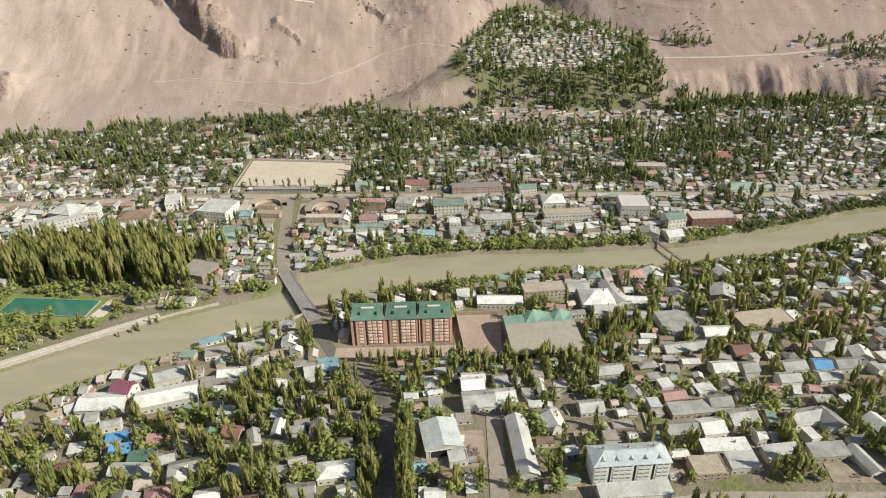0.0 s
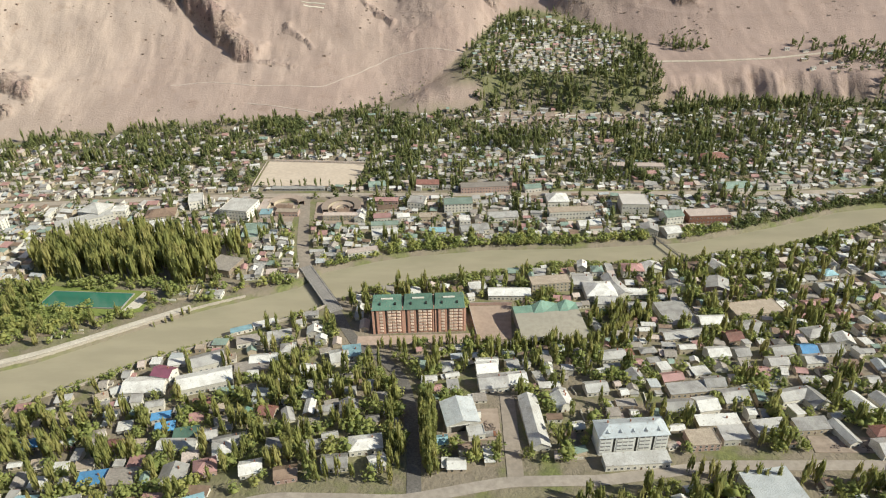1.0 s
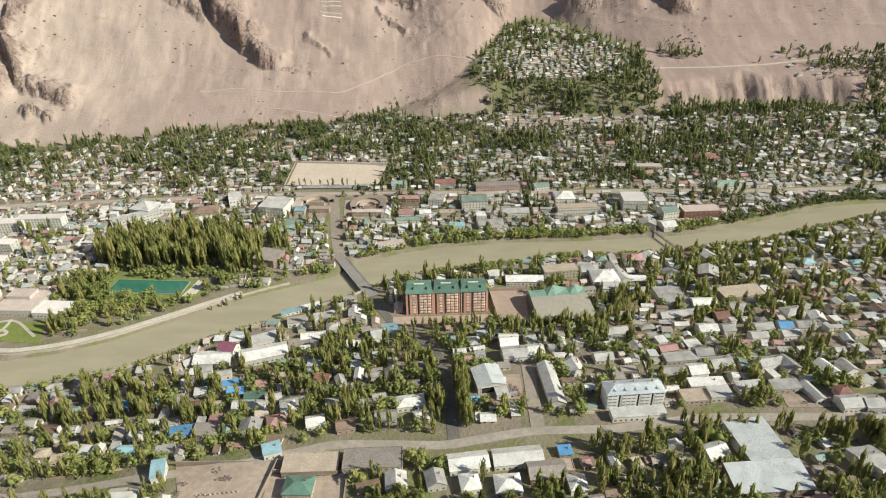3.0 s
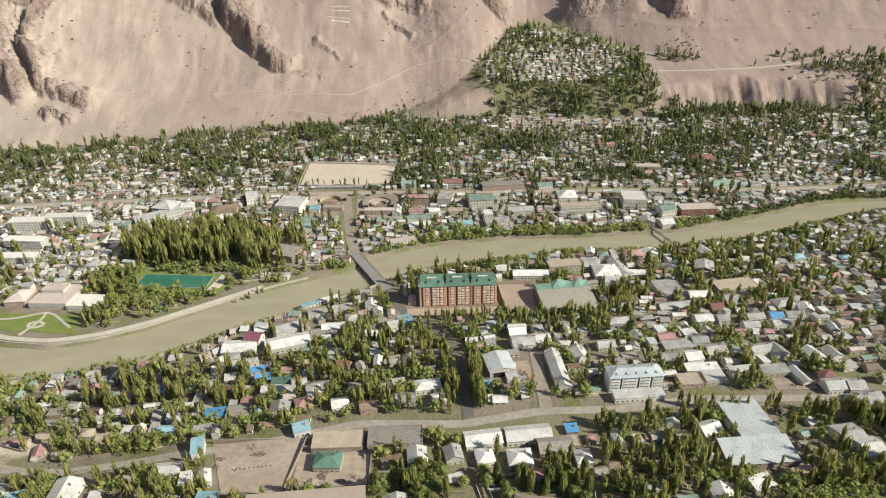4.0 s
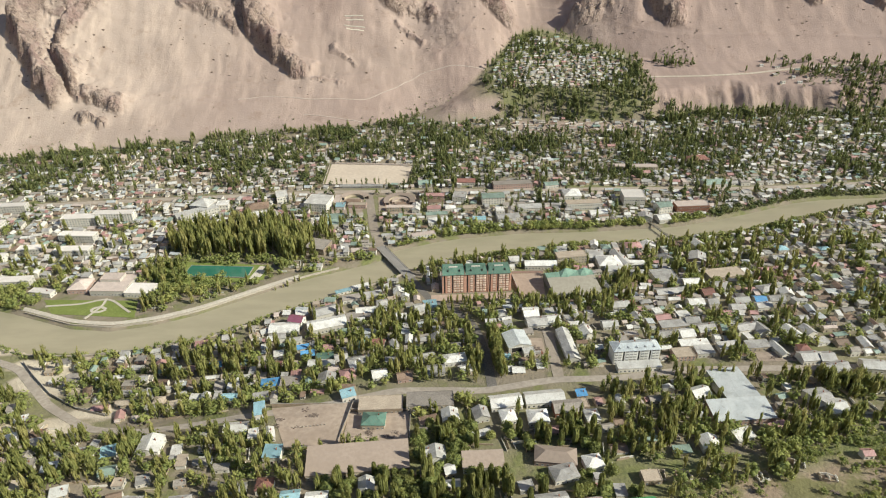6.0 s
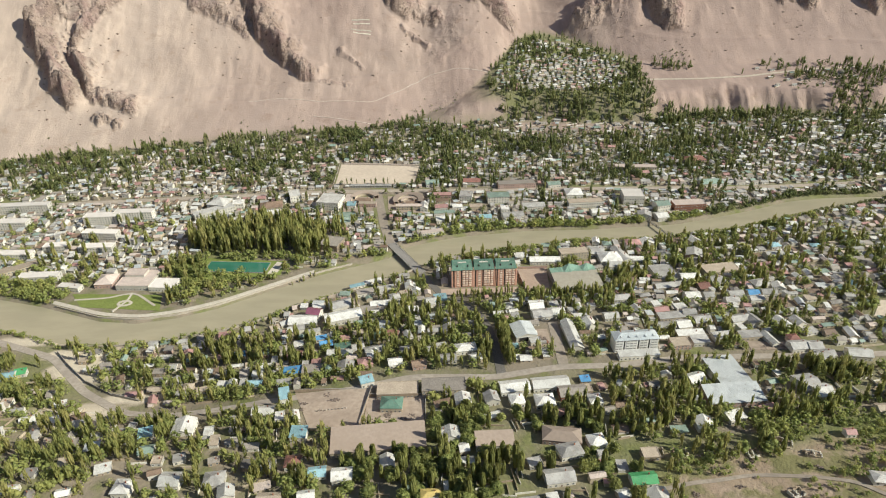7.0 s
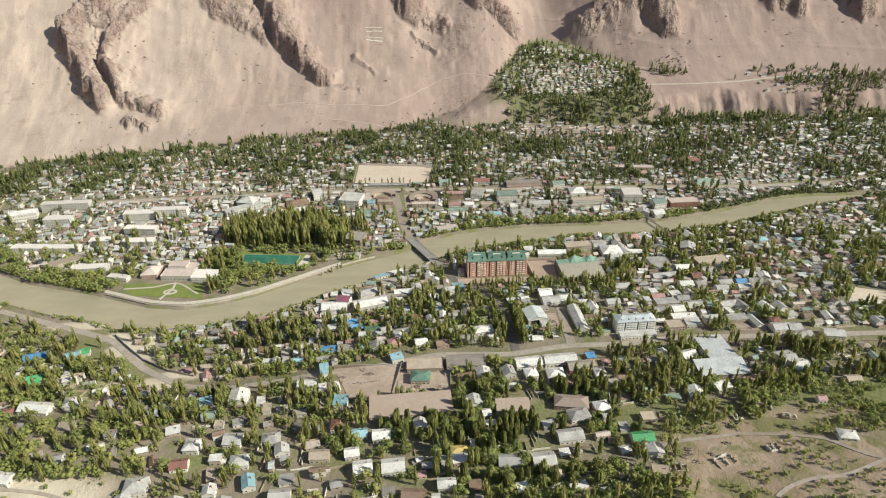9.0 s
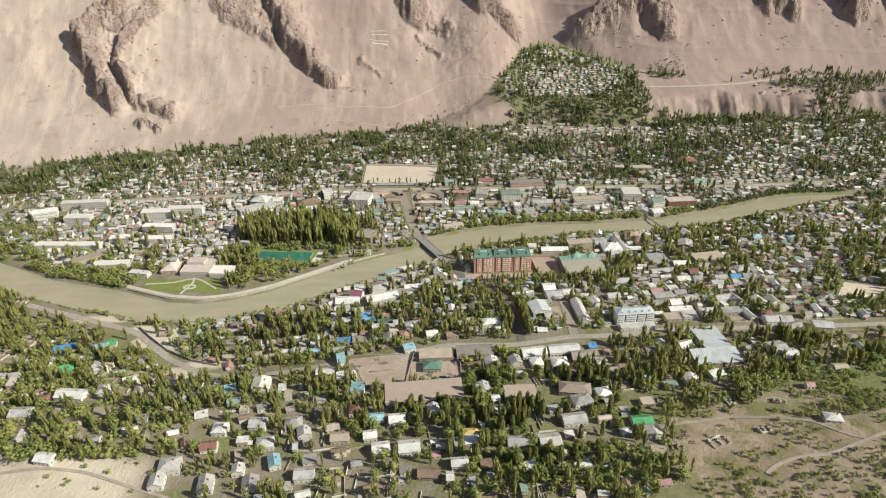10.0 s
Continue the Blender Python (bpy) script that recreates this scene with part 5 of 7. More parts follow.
# north bank
building(-227, 580, 31, 30, 11, -12, "flat", "white", "white", name="theatre", storeys=3)
building(-307, 569, 30, 20, 8, 12, "hip", "cream", "brown", name="school", storeys=2)
building(-281, 602, 15, 22, 10, 17, "flat", "white", "white", name="school", storeys=2)
building(-381, 581, 26, 24, 9, -14, "hip", "white", "white", name="school", storeys=2)
building(-355, 580, 15, 14, 8, 7, "flat", "white", "white", name="office_block", storeys=2)
building(-383, 559, 54, 14, 8, 32, "flat", "white", "white", name="office_block", storeys=2)
building(-312, 546, 45, 12, 7, 16, "flat", "white", "white", name="office_block", storeys=2)
building(-203, 532, 16, 30, 6, 5, "flat", "white", "pale_green", name="workshop")
building(-211, 467, 24, 24, 7, -17, "flat", "mud", "felt", name="ruined_house")
building(-208, 424, 14, 9, 4, -3, "hip", "white", "grey")
building(-87, 489, 29, 8, 6.5, 14, "flat", "white", "pale_pink", name="teahouse", storeys=2)
building(-69, 528, 25, 14, 5, 8, "gable", "white", "white")
building(-204, 594, 9, 28, 4.5, -2, "flat", "cream", "pale_pink", name="school_wing")
building(-176, 577, 24, 9, 5, -4, "flat", "pink", "mud", name="school_wing")
building(-176, 640, 60, 6, 3, -2, "gable", "grey", "grey", name="long_shed", label="long low grey shed below the sports ground")
building(-74, 563, 17, 10, 5, 4, "gable", "white", "pink")
building(-52, 565, 13, 9, 4, 6, "gable", "white", "white")
building(-26, 562, 18, 10, 5, 3, "flat", "cream", "mud")
building(-72, 602, 26, 9, 5, -4, "gable", "pink", "pink")
building(-70, 584, 20, 8, 4, 4, "shed", "cream", "brown")
building(12, 548, 11, 12, 8, 3, "flat", "white", "white", storeys=2)
building(-200, 540, 22, 12, 6, 12, "flat", "white", "pale_green", name="office_block")
building(-70, 545, 28, 9, 5, 3, "flat", "white", "pale_green", name="office_block")
building(-97, 566, 10, 20, 5, -3, "gable_y", "white", "white")
building(-198, 574, 12, 11, 5, -2, "shed", "white", "cyan")
building(193, 577, 28, 26, 12, -4, "flat", "white", "chalk", name="gym", storeys=2)
building(124, 562, 48, 12, 9, 3, "flat", "white", "mud", name="school", storeys=2)
building(115, 597, 23, 22, 6, -0, "hip", "white", "white", name="circus_hall")
building(262, 550, 43, 16, 9, 2, "flat", "brick", "pale_pink", name="office_block", storeys=2)
building(195, 525, 17, 14, 6, -13, "gable_y", "white", "grey")
building(225, 549, 19, 16, 9, 12, "gable", "white", "pale_green", storeys=2)
building(216, 522, 16, 16, 5, 12, "gable", "white", "white", name="warehouse")
building(228, 683, 62, 12, 7, -5, "flat", "cream", "pale_pink", name="school", storeys=2)
building(329, 710, 32, 18, 6, 7, "hip", "pink", "red", storeys=2)
building(322, 625, 32, 18, 5, 5, "gable", "white", "pale_green", name="warehouse")
building(6, 585, 30, 16, 10, 4, "gable", "white", "pale_green", name="office_block", storeys=3)
building(-38, 594, 18, 18, 8, -10, "flat", "white", "grey", storeys=2)
building(-27, 647, 26, 14, 5, -3, "gable", "white", "red")
building(-86, 644, 19, 16, 5, 8, "gable", "white", "pale_green")
building(38, 632, 55, 14, 7, 3, "flat", "pink", "felt", name="school", storeys=2)
building(92, 630, 19, 12, 5, 11, "gable", "white", "pale_green")
building(52, 561, 31, 14, 5, 4, "gable", "white", "grey")
building(138, 540, 23, 12, 5, 10, "gable", "white", "white")
building(-16, 532, 16, 10, 4, 2, "gable", "white", "cyan")
building(21, 534, 28, 14, 5, 11, "gable", "white", "grey")
# curved halls that are still being built beside the street to the bridge
def ring_hall(x, y, rx, ry, deep, high, a0, a1, turn, label):
    """A curved hall: an arc of wall with arched openings, and a pale roof over it."""
    root = thing("curved_hall", x, y, land_at(x, y), turn, label, "building", "curved halls by the bridge street")
    take(x, y, 2 * rx + 1, 2 * ry + 1, turn)
    n = 28
    def at(k, f, z):
        a = radians(a0 + (a1 - a0) * k / n)
        return ((rx - f) * math.cos(a), (ry - f) * math.sin(a), z)
    for name, f0, f1, z0, z1, mat in (("wall", 0, 0.5, -2, high, WALLS["pink"]), ("inner_wall", deep, deep + 0.5, -2, high - 1.2, WALLS["cream"]), ("roof", -0.4, deep + 0.9, high, high + 0.3, ROOFS["tan"])):
        bm = bmesh.new()
        drop = 1.2 if name == "roof" else 0
        rings = [[bm.verts.new(at(k, f, z)) for f, z in ((f0, z0), (f1, z0 - drop), (f1, z1 - drop), (f0, z1))] for k in range(n + 1)]
        for p, q in zip(rings, rings[1:]):
            for j in range(4):
                bm.faces.new((p[j], p[(j + 1) % 4], q[(j + 1) % 4], q[j]))
        bm.faces.new(rings[0]), bm.faces.new(rings[-1][::-1])
        bmesh.ops.recalc_face_normals(bm, faces=bm.faces)
        part(name, bm, mat, root)
    # thin near-black plate on the closed wall, painting a doorway's inner shade
    opening = mesh_of("opening", boxes((-0.9, -0.06, 0.2, 0.9, 0.06, 2.9)), DARK)
    for k in range(1, n):
        a = radians(a0 + (a1 - a0) * k / n)
        ob = part("opening", opening, None, root, "dark plate painting the shade inside a doorway")
        place(ob, (rx + 0.01) * math.cos(a), (ry + 0.01) * math.sin(a), 0, math.degrees(math.atan2(rx * math.sin(a), ry * math.cos(a))) + 90)


ring_hall(-120, 588, 21, 23, 6, 5, -25, 205, 0, "unfinished half-round pinkish hall round an open court")
ring_hall(-119, 588, 11, 12, 3, 3.4, 10, 200, 0, "low curved pinkish hall inside an oval court")
ring_hall(-182, 597, 20, 20, 6, 5, 10, 175, 0, "low curved pinkish hall beside the street")
building(-181, 589, 18, 8, 4, -6, "gable", "cream", "brown")
building(-118, 565, 36, 8, 6, -2, "flat", "cream", "pale_pink", name="school_wing", storeys=2)
building(-117, 578, 12, 8, 4, 5, "gable", "pink", "brown")
# north-west blocks
building(-420, 393, 37, 34, 6, -3, "flat", "white", "pale_pink", name="museum")
building(-424, 401, 22, 14, 9, -3, "flat", "white", "pale_pink", name="museum_hall")
building(-456, 393, 20, 22, 5, 2, "hip", "pink", "pale_pink", name="museum")
building(-387, 382, 28, 20, 5, -5, "flat", "white", "chalk", name="museum")
building(-526, 543, 45, 14, 12, 2, "flat", "white", "chalk", name="apartment_block", storeys=4)
building(-487, 552, 51, 12, 12, 0, "flat", "white", "chalk", name="apartment_block", storeys=4)
building(-509, 500, 44, 12, 10, -5, "flat", "white", "chalk", name="apartment_block", storeys=3)
building(-500, 467, 41, 12, 8, -0, "flat", "white", "chalk", name="apartment_block", storeys=2)
building(-651, 582, 69, 12, 12, 3, "flat", "white", "chalk", name="apartment_block", storeys=4)
building(-640, 536, 38, 14, 10, -0, "flat", "white", "chalk", name="apartment_block", storeys=3)
building(-702, 559, 34, 16, 9, 19, "gable", "white", "white", name="apartment_block", storeys=2)
building(-536, 402, 44, 12, 8, 3, "flat", "white", "chalk", name="office_block", storeys=2)
building(-618, 458, 90, 12, 7, -3, "flat", "white", "chalk", name="office_block", storeys=2)
building(-572, 421, 43, 12, 7, 32, "flat", "cream", "mud", name="office_block", storeys=2)
building(-492, 382, 26, 9, 5, -12, "flat", "white", "chalk")
building(-553, 474, 29, 12, 7, 4, "flat", "white", "chalk", name="office_block", storeys=2)
# south-west
building(-504, 222, 23, 12, 4, 14, "gable", "white", "blue")
building(-471, 225, 14, 11, 4, 17, "gable", "white", "cyan")
building(-463, 232, 10, 8, 4, 17, "shed", "white", "bright_green")
building(-477, 170, 15, 12, 4, 15, "shed", "white", "bright_green")
building(-444, 122, 26, 12, 4.5, -7, "gable", "white", "white")
building(-418, 129, 12, 12, 5, 12, "hip", "white", "white")
building(-476, 100, 17, 12, 5, 0, "gable", "white", "grey")
building(-407, 98, 13, 12, 3, 5, "flat", "mud", "mud", name="unfinished_house")
building(-399, 64, 12, 10, 4, 7, "gable", "white", "grey")
building(-428, 47, 14, 10, 4, -10, "gable", "white", "white")
building(-329, 40, 16, 14, 5, 7, "hip", "white", "white")
building(-305, 61, 13, 10, 4, 8, "gable", "white", "red")
building(-301, 80, 12, 12, 5, -2, "hip", "white", "white")
building(-334, 25, 11, 12, 5, 6, "gable_y", "white", "white")
building(-296, 22, 11, 14, 5, 7, "gable_y", "white", "grey")
building(-309, 137, 10, 10, 4, 16, "shed", "white", "cyan")
building(-282, 144, 16, 16, 5, 2, "gable_y", "white", "white")
building(-271, 87, 14, 12, 5, -2, "gable", "white", "white")
building(-260, 64, 14, 11, 5, 6, "hip", "white", "white")
building(-241, 87, 14, 12, 5, 6, "hip", "white", "grey")
building(-230, 76, 11, 10, 4, 13, "gable_y", "white", "white")
building(-222, 29, 15, 11, 5, 3, "gable", "white", "grey")
building(-248, 43, 9, 12, 5, 16, "gable_y", "white", "cyan")
building(-275, 36, 9, 9, 5, 5, "gable_y", "white", "white")
building(-262, 22, 12, 12, 5, 8, "gable_y", "white", "grey")
building(-199, 68, 15, 10, 5, 2, "gable", "cream", "mud")
building(-164, 53, 14, 12, 5, 7, "gable", "white", "white")
building(-141, 53, 17, 13, 5, 5, "gable", "white", "white")
building(-174, 69, 11, 9, 5, 8, "gable", "white", "white")
building(-189, 101, 11, 10, 5, -0, "hip", "white", "red")
building(-170, 91, 12, 9, 4, 6, "gable", "white", "cyan")
building(-152, 87, 14, 11, 5, 4, "gable", "white", "white")
building(-190, 130, 12, 11, 6, -3, "shed", "white", "cyan")
building(-208, 148, 7, 9, 7, 10, "flat", "white", "white", storeys=2)
building(-121, 97, 10, 11, 5, 3, "gable_y", "white", "white")
building(-224, 159, 17, 10, 4, 4, "gable", "cream", "white")
building(-125, 25, 17, 10, 4, -5, "gable", "mud", "brown")
# south centre and east
building(-43, 113, 28, 14, 6, 1, "shed", "white", "tan", name="school", rise=1.0)
building(7, 116, 28, 14, 5, -9, "hip", "pink", "tan", name="school")
building(-75, 122, 13, 12, 5, 5, "gable_y", "white", "white")
building(-82, 124, 8, 9, 4, 1, "gable", "white", "white")
building(54, 72, 17, 10, 4, 4, "gable", "white", "bright_green")
building(59, 57, 14, 10, 4, 8, "gable_y", "white", "white")
building(57, 37, 13, 9, 3.6, -10, "flat", "white", "mud")
building(205, 58, 13, 9, 3.5, -11, "hip", "white", "white")
building(214, 106, 7, 6, 4, 1, "gable", "white", "pink")
building(-27, 52, 17, 13, 5, 7, "gable", "white", "white")
building(-52, 52, 18, 12, 5, -2, "gable", "white", "grey")
building(-90, 57, 12, 9, 5, 8, "gable", "pink", "white")
building(-90, 66, 13, 8, 4, 2, "hip", "white", "yellow")
building(-101, 33, 13, 9, 5, 2, "gable", "white", "white")
building(-2, 77, 20, 12, 4.5, 7, "gable", "white", "grey")
building(10, 101, 17, 12, 4.5, 13, "hip", "white", "grey")
building(31, 109, 12, 11, 5, 10, "hip", "white", "white")
building(115, 122, 12, 12, 5, -1, "gable_y", "white", "white")
building(142, 130, 14, 9, 4, 15, "shed", "white", "white")
building(66, 95, 12, 9, 4, 2, "flat", "mud", "mud", name="unfinished_house")
building(252, 204, 16, 10, 5, 8, "gable", "white", "grey")
building(282, 204, 19, 12, 5, -9, "gable", "white", "white")

# ---------- boulders on the scree ----------
def scatter_blocks(name, x, y, size, r, mat, label, category):
    """Rough blocks lying on the land, one mesh."""
    shape = np.array([(-1, -1, -1), (1, -1, -1), (1, 1, -1), (-1, 1, -1), (-1, -1, 1), (1, -1, 1), (1, 1, 1), (-1, 1, 1)], float)
    v = shape[None] * (0.55 + 0.5 * r.uniform(size=(len(x), 8, 3))) * size[:, None, None] * np.array([1.2, 0.9, 0.8])
    v = v + np.stack([x, y, land(x, y) + 0.35 + 0.1 * size], 1)[:, None]
    quads = np.array([(0, 3, 2, 1), (4, 5, 6, 7), (0, 1, 5, 4), (1, 2, 6, 5), (2, 3, 7, 6), (3, 0, 4, 7)])
    data = raw_mesh(name, v.reshape(-1, 3), (quads[None] + 8 * np.arange(len(x))[:, None, None]).reshape(-1, 4))
    data.materials.append(mat)
    tagged(new(name, data), label, category, "", "stuff")


def rubble(n, seed):
    """Heaps of broken bricks and lumber on the bare plots."""
    r = np.random.RandomState(seed)
    plots = [(-172, 162, 26, 20), (-118, 150, 20, 8), (10, 248, 10, 12), (95, 45, 25, 20), (-120, 590, 14, 14), (-186, 585, 16, 16), (140, 85, 40, 12), (230, 225, 30, 6)]
    heap = r.randint(0, len(plots), n)
    cx, cy, rx, ry = np.array(plots, float)[heap].T
    spot = r.randint(0, 7, n)
    x = cx + rx * (1.9 * lattice(spot, heap, 3) - 0.95) + r.normal(0, 1.6, n)
    y = cy + ry * (1.9 * lattice(spot, heap, 4) - 0.95) + r.normal(0, 1.1, n)
    scatter_blocks("rubble", x, y, r.uniform(0.15, 0.7, n), r, surface("broken_brick_and_lumber", (0.42, 0.33, 0.27), (0.22, 0.17, 0.14), 0.8, 2.0), "heaps of broken brick and lumber on bare plots", "rubble")


def concrete_blocks(x0, y0, x1, y1, n):
    """A row of pale blocks set out across the yard."""
    block = mesh_of("concrete_block", solid(bmesh.new(), [(-0.5, -0.4, -0.3), (0.5, -0.4, -0.3), (0.5, 0.4, -0.3), (-0.5, 0.4, -0.3)], [(-0.42, -0.32, 0.8), (0.42, -0.32, 0.8), (0.42, 0.32, 0.8), (-0.42, 0.32, 0.8)]), PALE_STONE)
    for k in range(n):
        x, y = x0 + (x1 - x0) * k / (n - 1), y0 + (y1 - y0) * k / (n - 1)
        ob = tagged(new("concrete_block", block), "pale concrete block standing in a bare yard", "block", "blocks across the yard")
        ob.matrix_world = pose(x, y, land_at(x, y) + 0.5, 0, 0, 17 * k)


def boulders(n, seed):
    """Fallen blocks below the crags and along the foot of the mountain, one mesh."""
    r = np.random.RandomState(seed)
    x, y = r.uniform(-900, 950, n * 14), r.uniform(850, 1270, n * 14)
    b, bare = foot(x, y), crag(x, y)[1]
    below = np.maximum.reduce([crag(x + sx, y + sy)[1] for sx, sy in ((0, 25), (-20, 45), (-10, 80))])
    keep = (b > 6) & (r.uniform(size=len(x)) < 0.05 + 0.5 * below + 0.3 * bare + 0.25 * step(fractal(x, y, 70, 161), 0.5, 0.65))
    x, y = x[keep][:n], y[keep][:n]
    scatter_blocks("boulders", x, y, 0.3 + 1.7 * r.uniform(size=len(x)) ** 5, r, surface("brown_fallen_rock", (0.40, 0.31, 0.255), (0.31, 0.235, 0.19), 0.1, 0.7), "brown fallen boulders strewn over the scree", "rocks")


boulders(2200, 17)
rubble(900, 19)
concrete_blocks(-182, 159, -158, 161, 10)

# ---------- sheds and huts along the south bank and in the workshops ----------
building(-171, 372, 16, 5, 3.2, 22, "shed", "white", "cyan", name="shed", label="long turquoise shed on the river bank")
building(-154, 380, 19, 5, 3.2, 22, "shed", "white", "white", name="shed", label="long pale shed on the river bank")
building(-160, 357, 20, 10, 4, 14, "flat", "white", "felt", name="warehouse")
building(-138, 360, 18, 11, 4, 14, "shed", "white", "grey", name="warehouse")
building(-128, 344, 11, 10, 4, 10, "hip", "white", "grey")
building(-112, 366, 11, 9, 4, 5, "gable_y", "white", "white")
building(-118, 352, 9, 7, 3.5, 20, "flat", "cream", "mud")
building(-170, 335, 10, 7, 3.5, 15, "flat", "white", "mud")
building(-126, 379, 9, 6, 3, 25, "shed", "white", "grey", name="shed")
building(-238, 303, 8, 8, 3.5, 30, "gable", "white", "white")
building(-246, 296, 9, 6, 3.2, 30, "shed", "white", "mud")


def ruin(x, y, w, d, turn, seed):
    """A roofless house: four broken walls and a cross wall."""
    r = random.Random(seed)
    root = thing("unfinished_house", x, y, land_at(x, y), turn, "roofless pale mud-brick house with bare broken walls", "house", "roofless houses")
    take(x, y, w + 1, d + 1, turn)
    for ax, ay, bx, by in ((-w / 2, -d / 2, w / 2, -d / 2), (w / 2, -d / 2, w / 2, d / 2), (w / 2, d / 2, -w / 2, d / 2), (-w / 2, d / 2, -w / 2, -d / 2), (0, -d / 2, 0, d / 2)):
        length, n = math.hypot(bx - ax, by - ay), 6
        tops = [(k * length / n, r.uniform(0.5, 3.0)) for k in range(n)]
        outline = [(length, -1.5), (0, -1.5)]
        for u, high in tops:
            outline += [(u + 0.02, high), (u + length / n - 0.05, high + r.uniform(-0.3, 0.1))]
        bm = bmesh.new()
        near, far = ([bm.verts.new((u, v, z)) for u, z in outline] for v in (-0.25, 0.25))
        bm.faces.new(near), bm.faces.new(far[::-1])
        for k in range(len(outline)):
            j = (k + 1) % len(outline)
            bm.faces.new((near[j], near[k], far[k], far[j]))
        bmesh.ops.recalc_face_normals(bm, faces=bm.faces)
        place(part("wall", bm, WALLS[r.choice(["mud", "cream", "white"])], root), ax, ay, 0, math.degrees(math.atan2(by - ay, bx - ax)))


for k, spot in enumerate(((163, 100, 12, 8, -20), (178, 88, 10, 6, -15), (71, 98, 10, 8, -12), (138, 92, 8, 6, 10), (107, 44, 15, 9, 20), (73, 40, 9, 8, -10), (148, 54, 9, 6, 15), (77, 253, 10, 9, 8), (-183, 122, 9, 7, 20), (88, 96, 9, 7, 0))):
    ruin(*spot, k)

# ---------- houses of the town, quarter by quarter ----------
rng = random.Random(11)
COVERS = ["grey"] * 9 + ["white"] * 10 + ["dark"] * 4 + ["brown"] * 3 + ["mud"] * 5 + ["felt"] * 4 + ["pink"] * 2 + ["green", "pale_green", "blue", "cyan", "red"]
FACES = ["white"] * 7 + ["cream"] * 4 + ["mud"] * 4 + ["grey"] * 2 + ["pink"]


def random_house(x, y, turn, detail, scale=1.0, name="house"):
    w, d = rng.uniform(7, 13) * scale, rng.uniform(5.5, 8.5) * scale
    if not is_free(x, y, w + 2, d + 2, turn):
        return None
    kind = rng.choice(["gable", "gable", "gable", "hip", "shed", "shed", "flat", "flat"])
    cover = rng.choice(COVERS)
    if kind == "flat" and cover not in ("mud", "felt", "grey"):
        cover = rng.choice(["mud", "felt", "grey"])
    return building(x, y, w, d, rng.uniform(2.7, 3.5), turn, kind, rng.choice(FACES), cover, None, name, 1, detail, group="houses of the town")


def quarter(n, x0, y0, x1, y1, turn, detail, keep, seed):
    """Up to n houses scattered over a stretch of land, where keep(x, y) allows them."""
    r = random.Random(seed)
    done = tries = 0
    while done < n and tries < n * 14:
        tries += 1
        x, y = r.uniform(x0, x1), r.uniform(y0, y1)
        if r.random() < keep(x, y) and random_house(x, y, turn + r.choice([0, 0, 90, 0]) + r.uniform(-9, 9), detail):
            done += 1
    return done


def south_keep(x, y):
    d = float(south_bank(x)) - y
    if d < 10:
        return 0
    wild = math.exp(-(((x - 270) / 200) ** 4) - ((y - 10) / 110) ** 4) + math.exp(-(((x + 420) / 110) ** 2) - ((y - 20) / 80) ** 2)
    dense = 1.0 if x > 100 else 0.25 if -140 < x < -38 and y < 345 else 0.5
    if y < 150:
        dense = 0.35
    return max(0.0, dense - 1.1 * wild)


def north_keep(x, y):
    up = y - float(north_bank(x))
    if ((x + 292) / 105) ** 2 + ((y - 482) / 46) ** 2 < 1 or (-390 < x < -255 and 380 < y < 450):
        return 0
    b = look_up("foot", x, y)
    t = look_up("terrace", x, y)
    if up < 12 or b > -25 or 0.06 < t < 0.94:
        return 0
    if t > 0.9:
        return 1.0 if (x - 185) ** 2 / 105**2 + (y - 1015) ** 2 / 66**2 < 1 else 0.08 if x < 330 else 0.05
    return 0.9 if y < 640 else 0.6 if y < 770 and b < -90 else 0.2


FAR_BOXES = []  # houses too far off to pick apart: x, y, width, depth, height, turn, kind, cover


def far_quarter(n, x0, y0, x1, y1, turn, keep, seed):
    r = random.Random(seed)
    done = tries = 0
    while done < n and tries < n * 26:
        tries += 1
        x, y = r.uniform(x0, x1), r.uniform(y0, y1)
        small = look_up("terrace", x, y) > 0.5
        w, d, a = r.choice([r.uniform(3.5, 6), r.uniform(7, 14), r.uniform(7, 12)]) * (0.8 if small else 1), r.uniform(4, 8.5), turn + r.choice([0, 0, 90]) + r.uniform(-12, 12)
        if r.random() < keep(x, y) and is_free(x, y, w - 1, d - 1, a):
            take(x, y, w - 1, d - 1, a)
            FAR_BOXES.append((x, y, w, d, r.choice([r.uniform(2.6, 3.6)] * 4 + [r.uniform(5, 6.2)]), a, r.choice(["gable", "gable", "shed", "flat"]), r.choice([0, 0, 1, 1, 1, 2, 3, 3, 4, 5, 6, 7, 8])))
            if r.random() < 0.5:  # a lean-to against one side
                p, lw = w / 2 + 1.3, r.uniform(2.2, 3.6)
                q, c, e = r.uniform(-0.25, 0.25) * d, math.cos(radians(a)), math.sin(radians(a))
                p *= r.choice([-1, 1])
                FAR_BOXES.append((x + p * c - q * e, y + p * e + q * c, lw, d * r.uniform(0.4, 0.8), r.uniform(1.9, 2.5), a, r.choice(["shed", "flat"]), r.choice([0, 1, 2, 3, 4, 6, 7])))
            done += 1


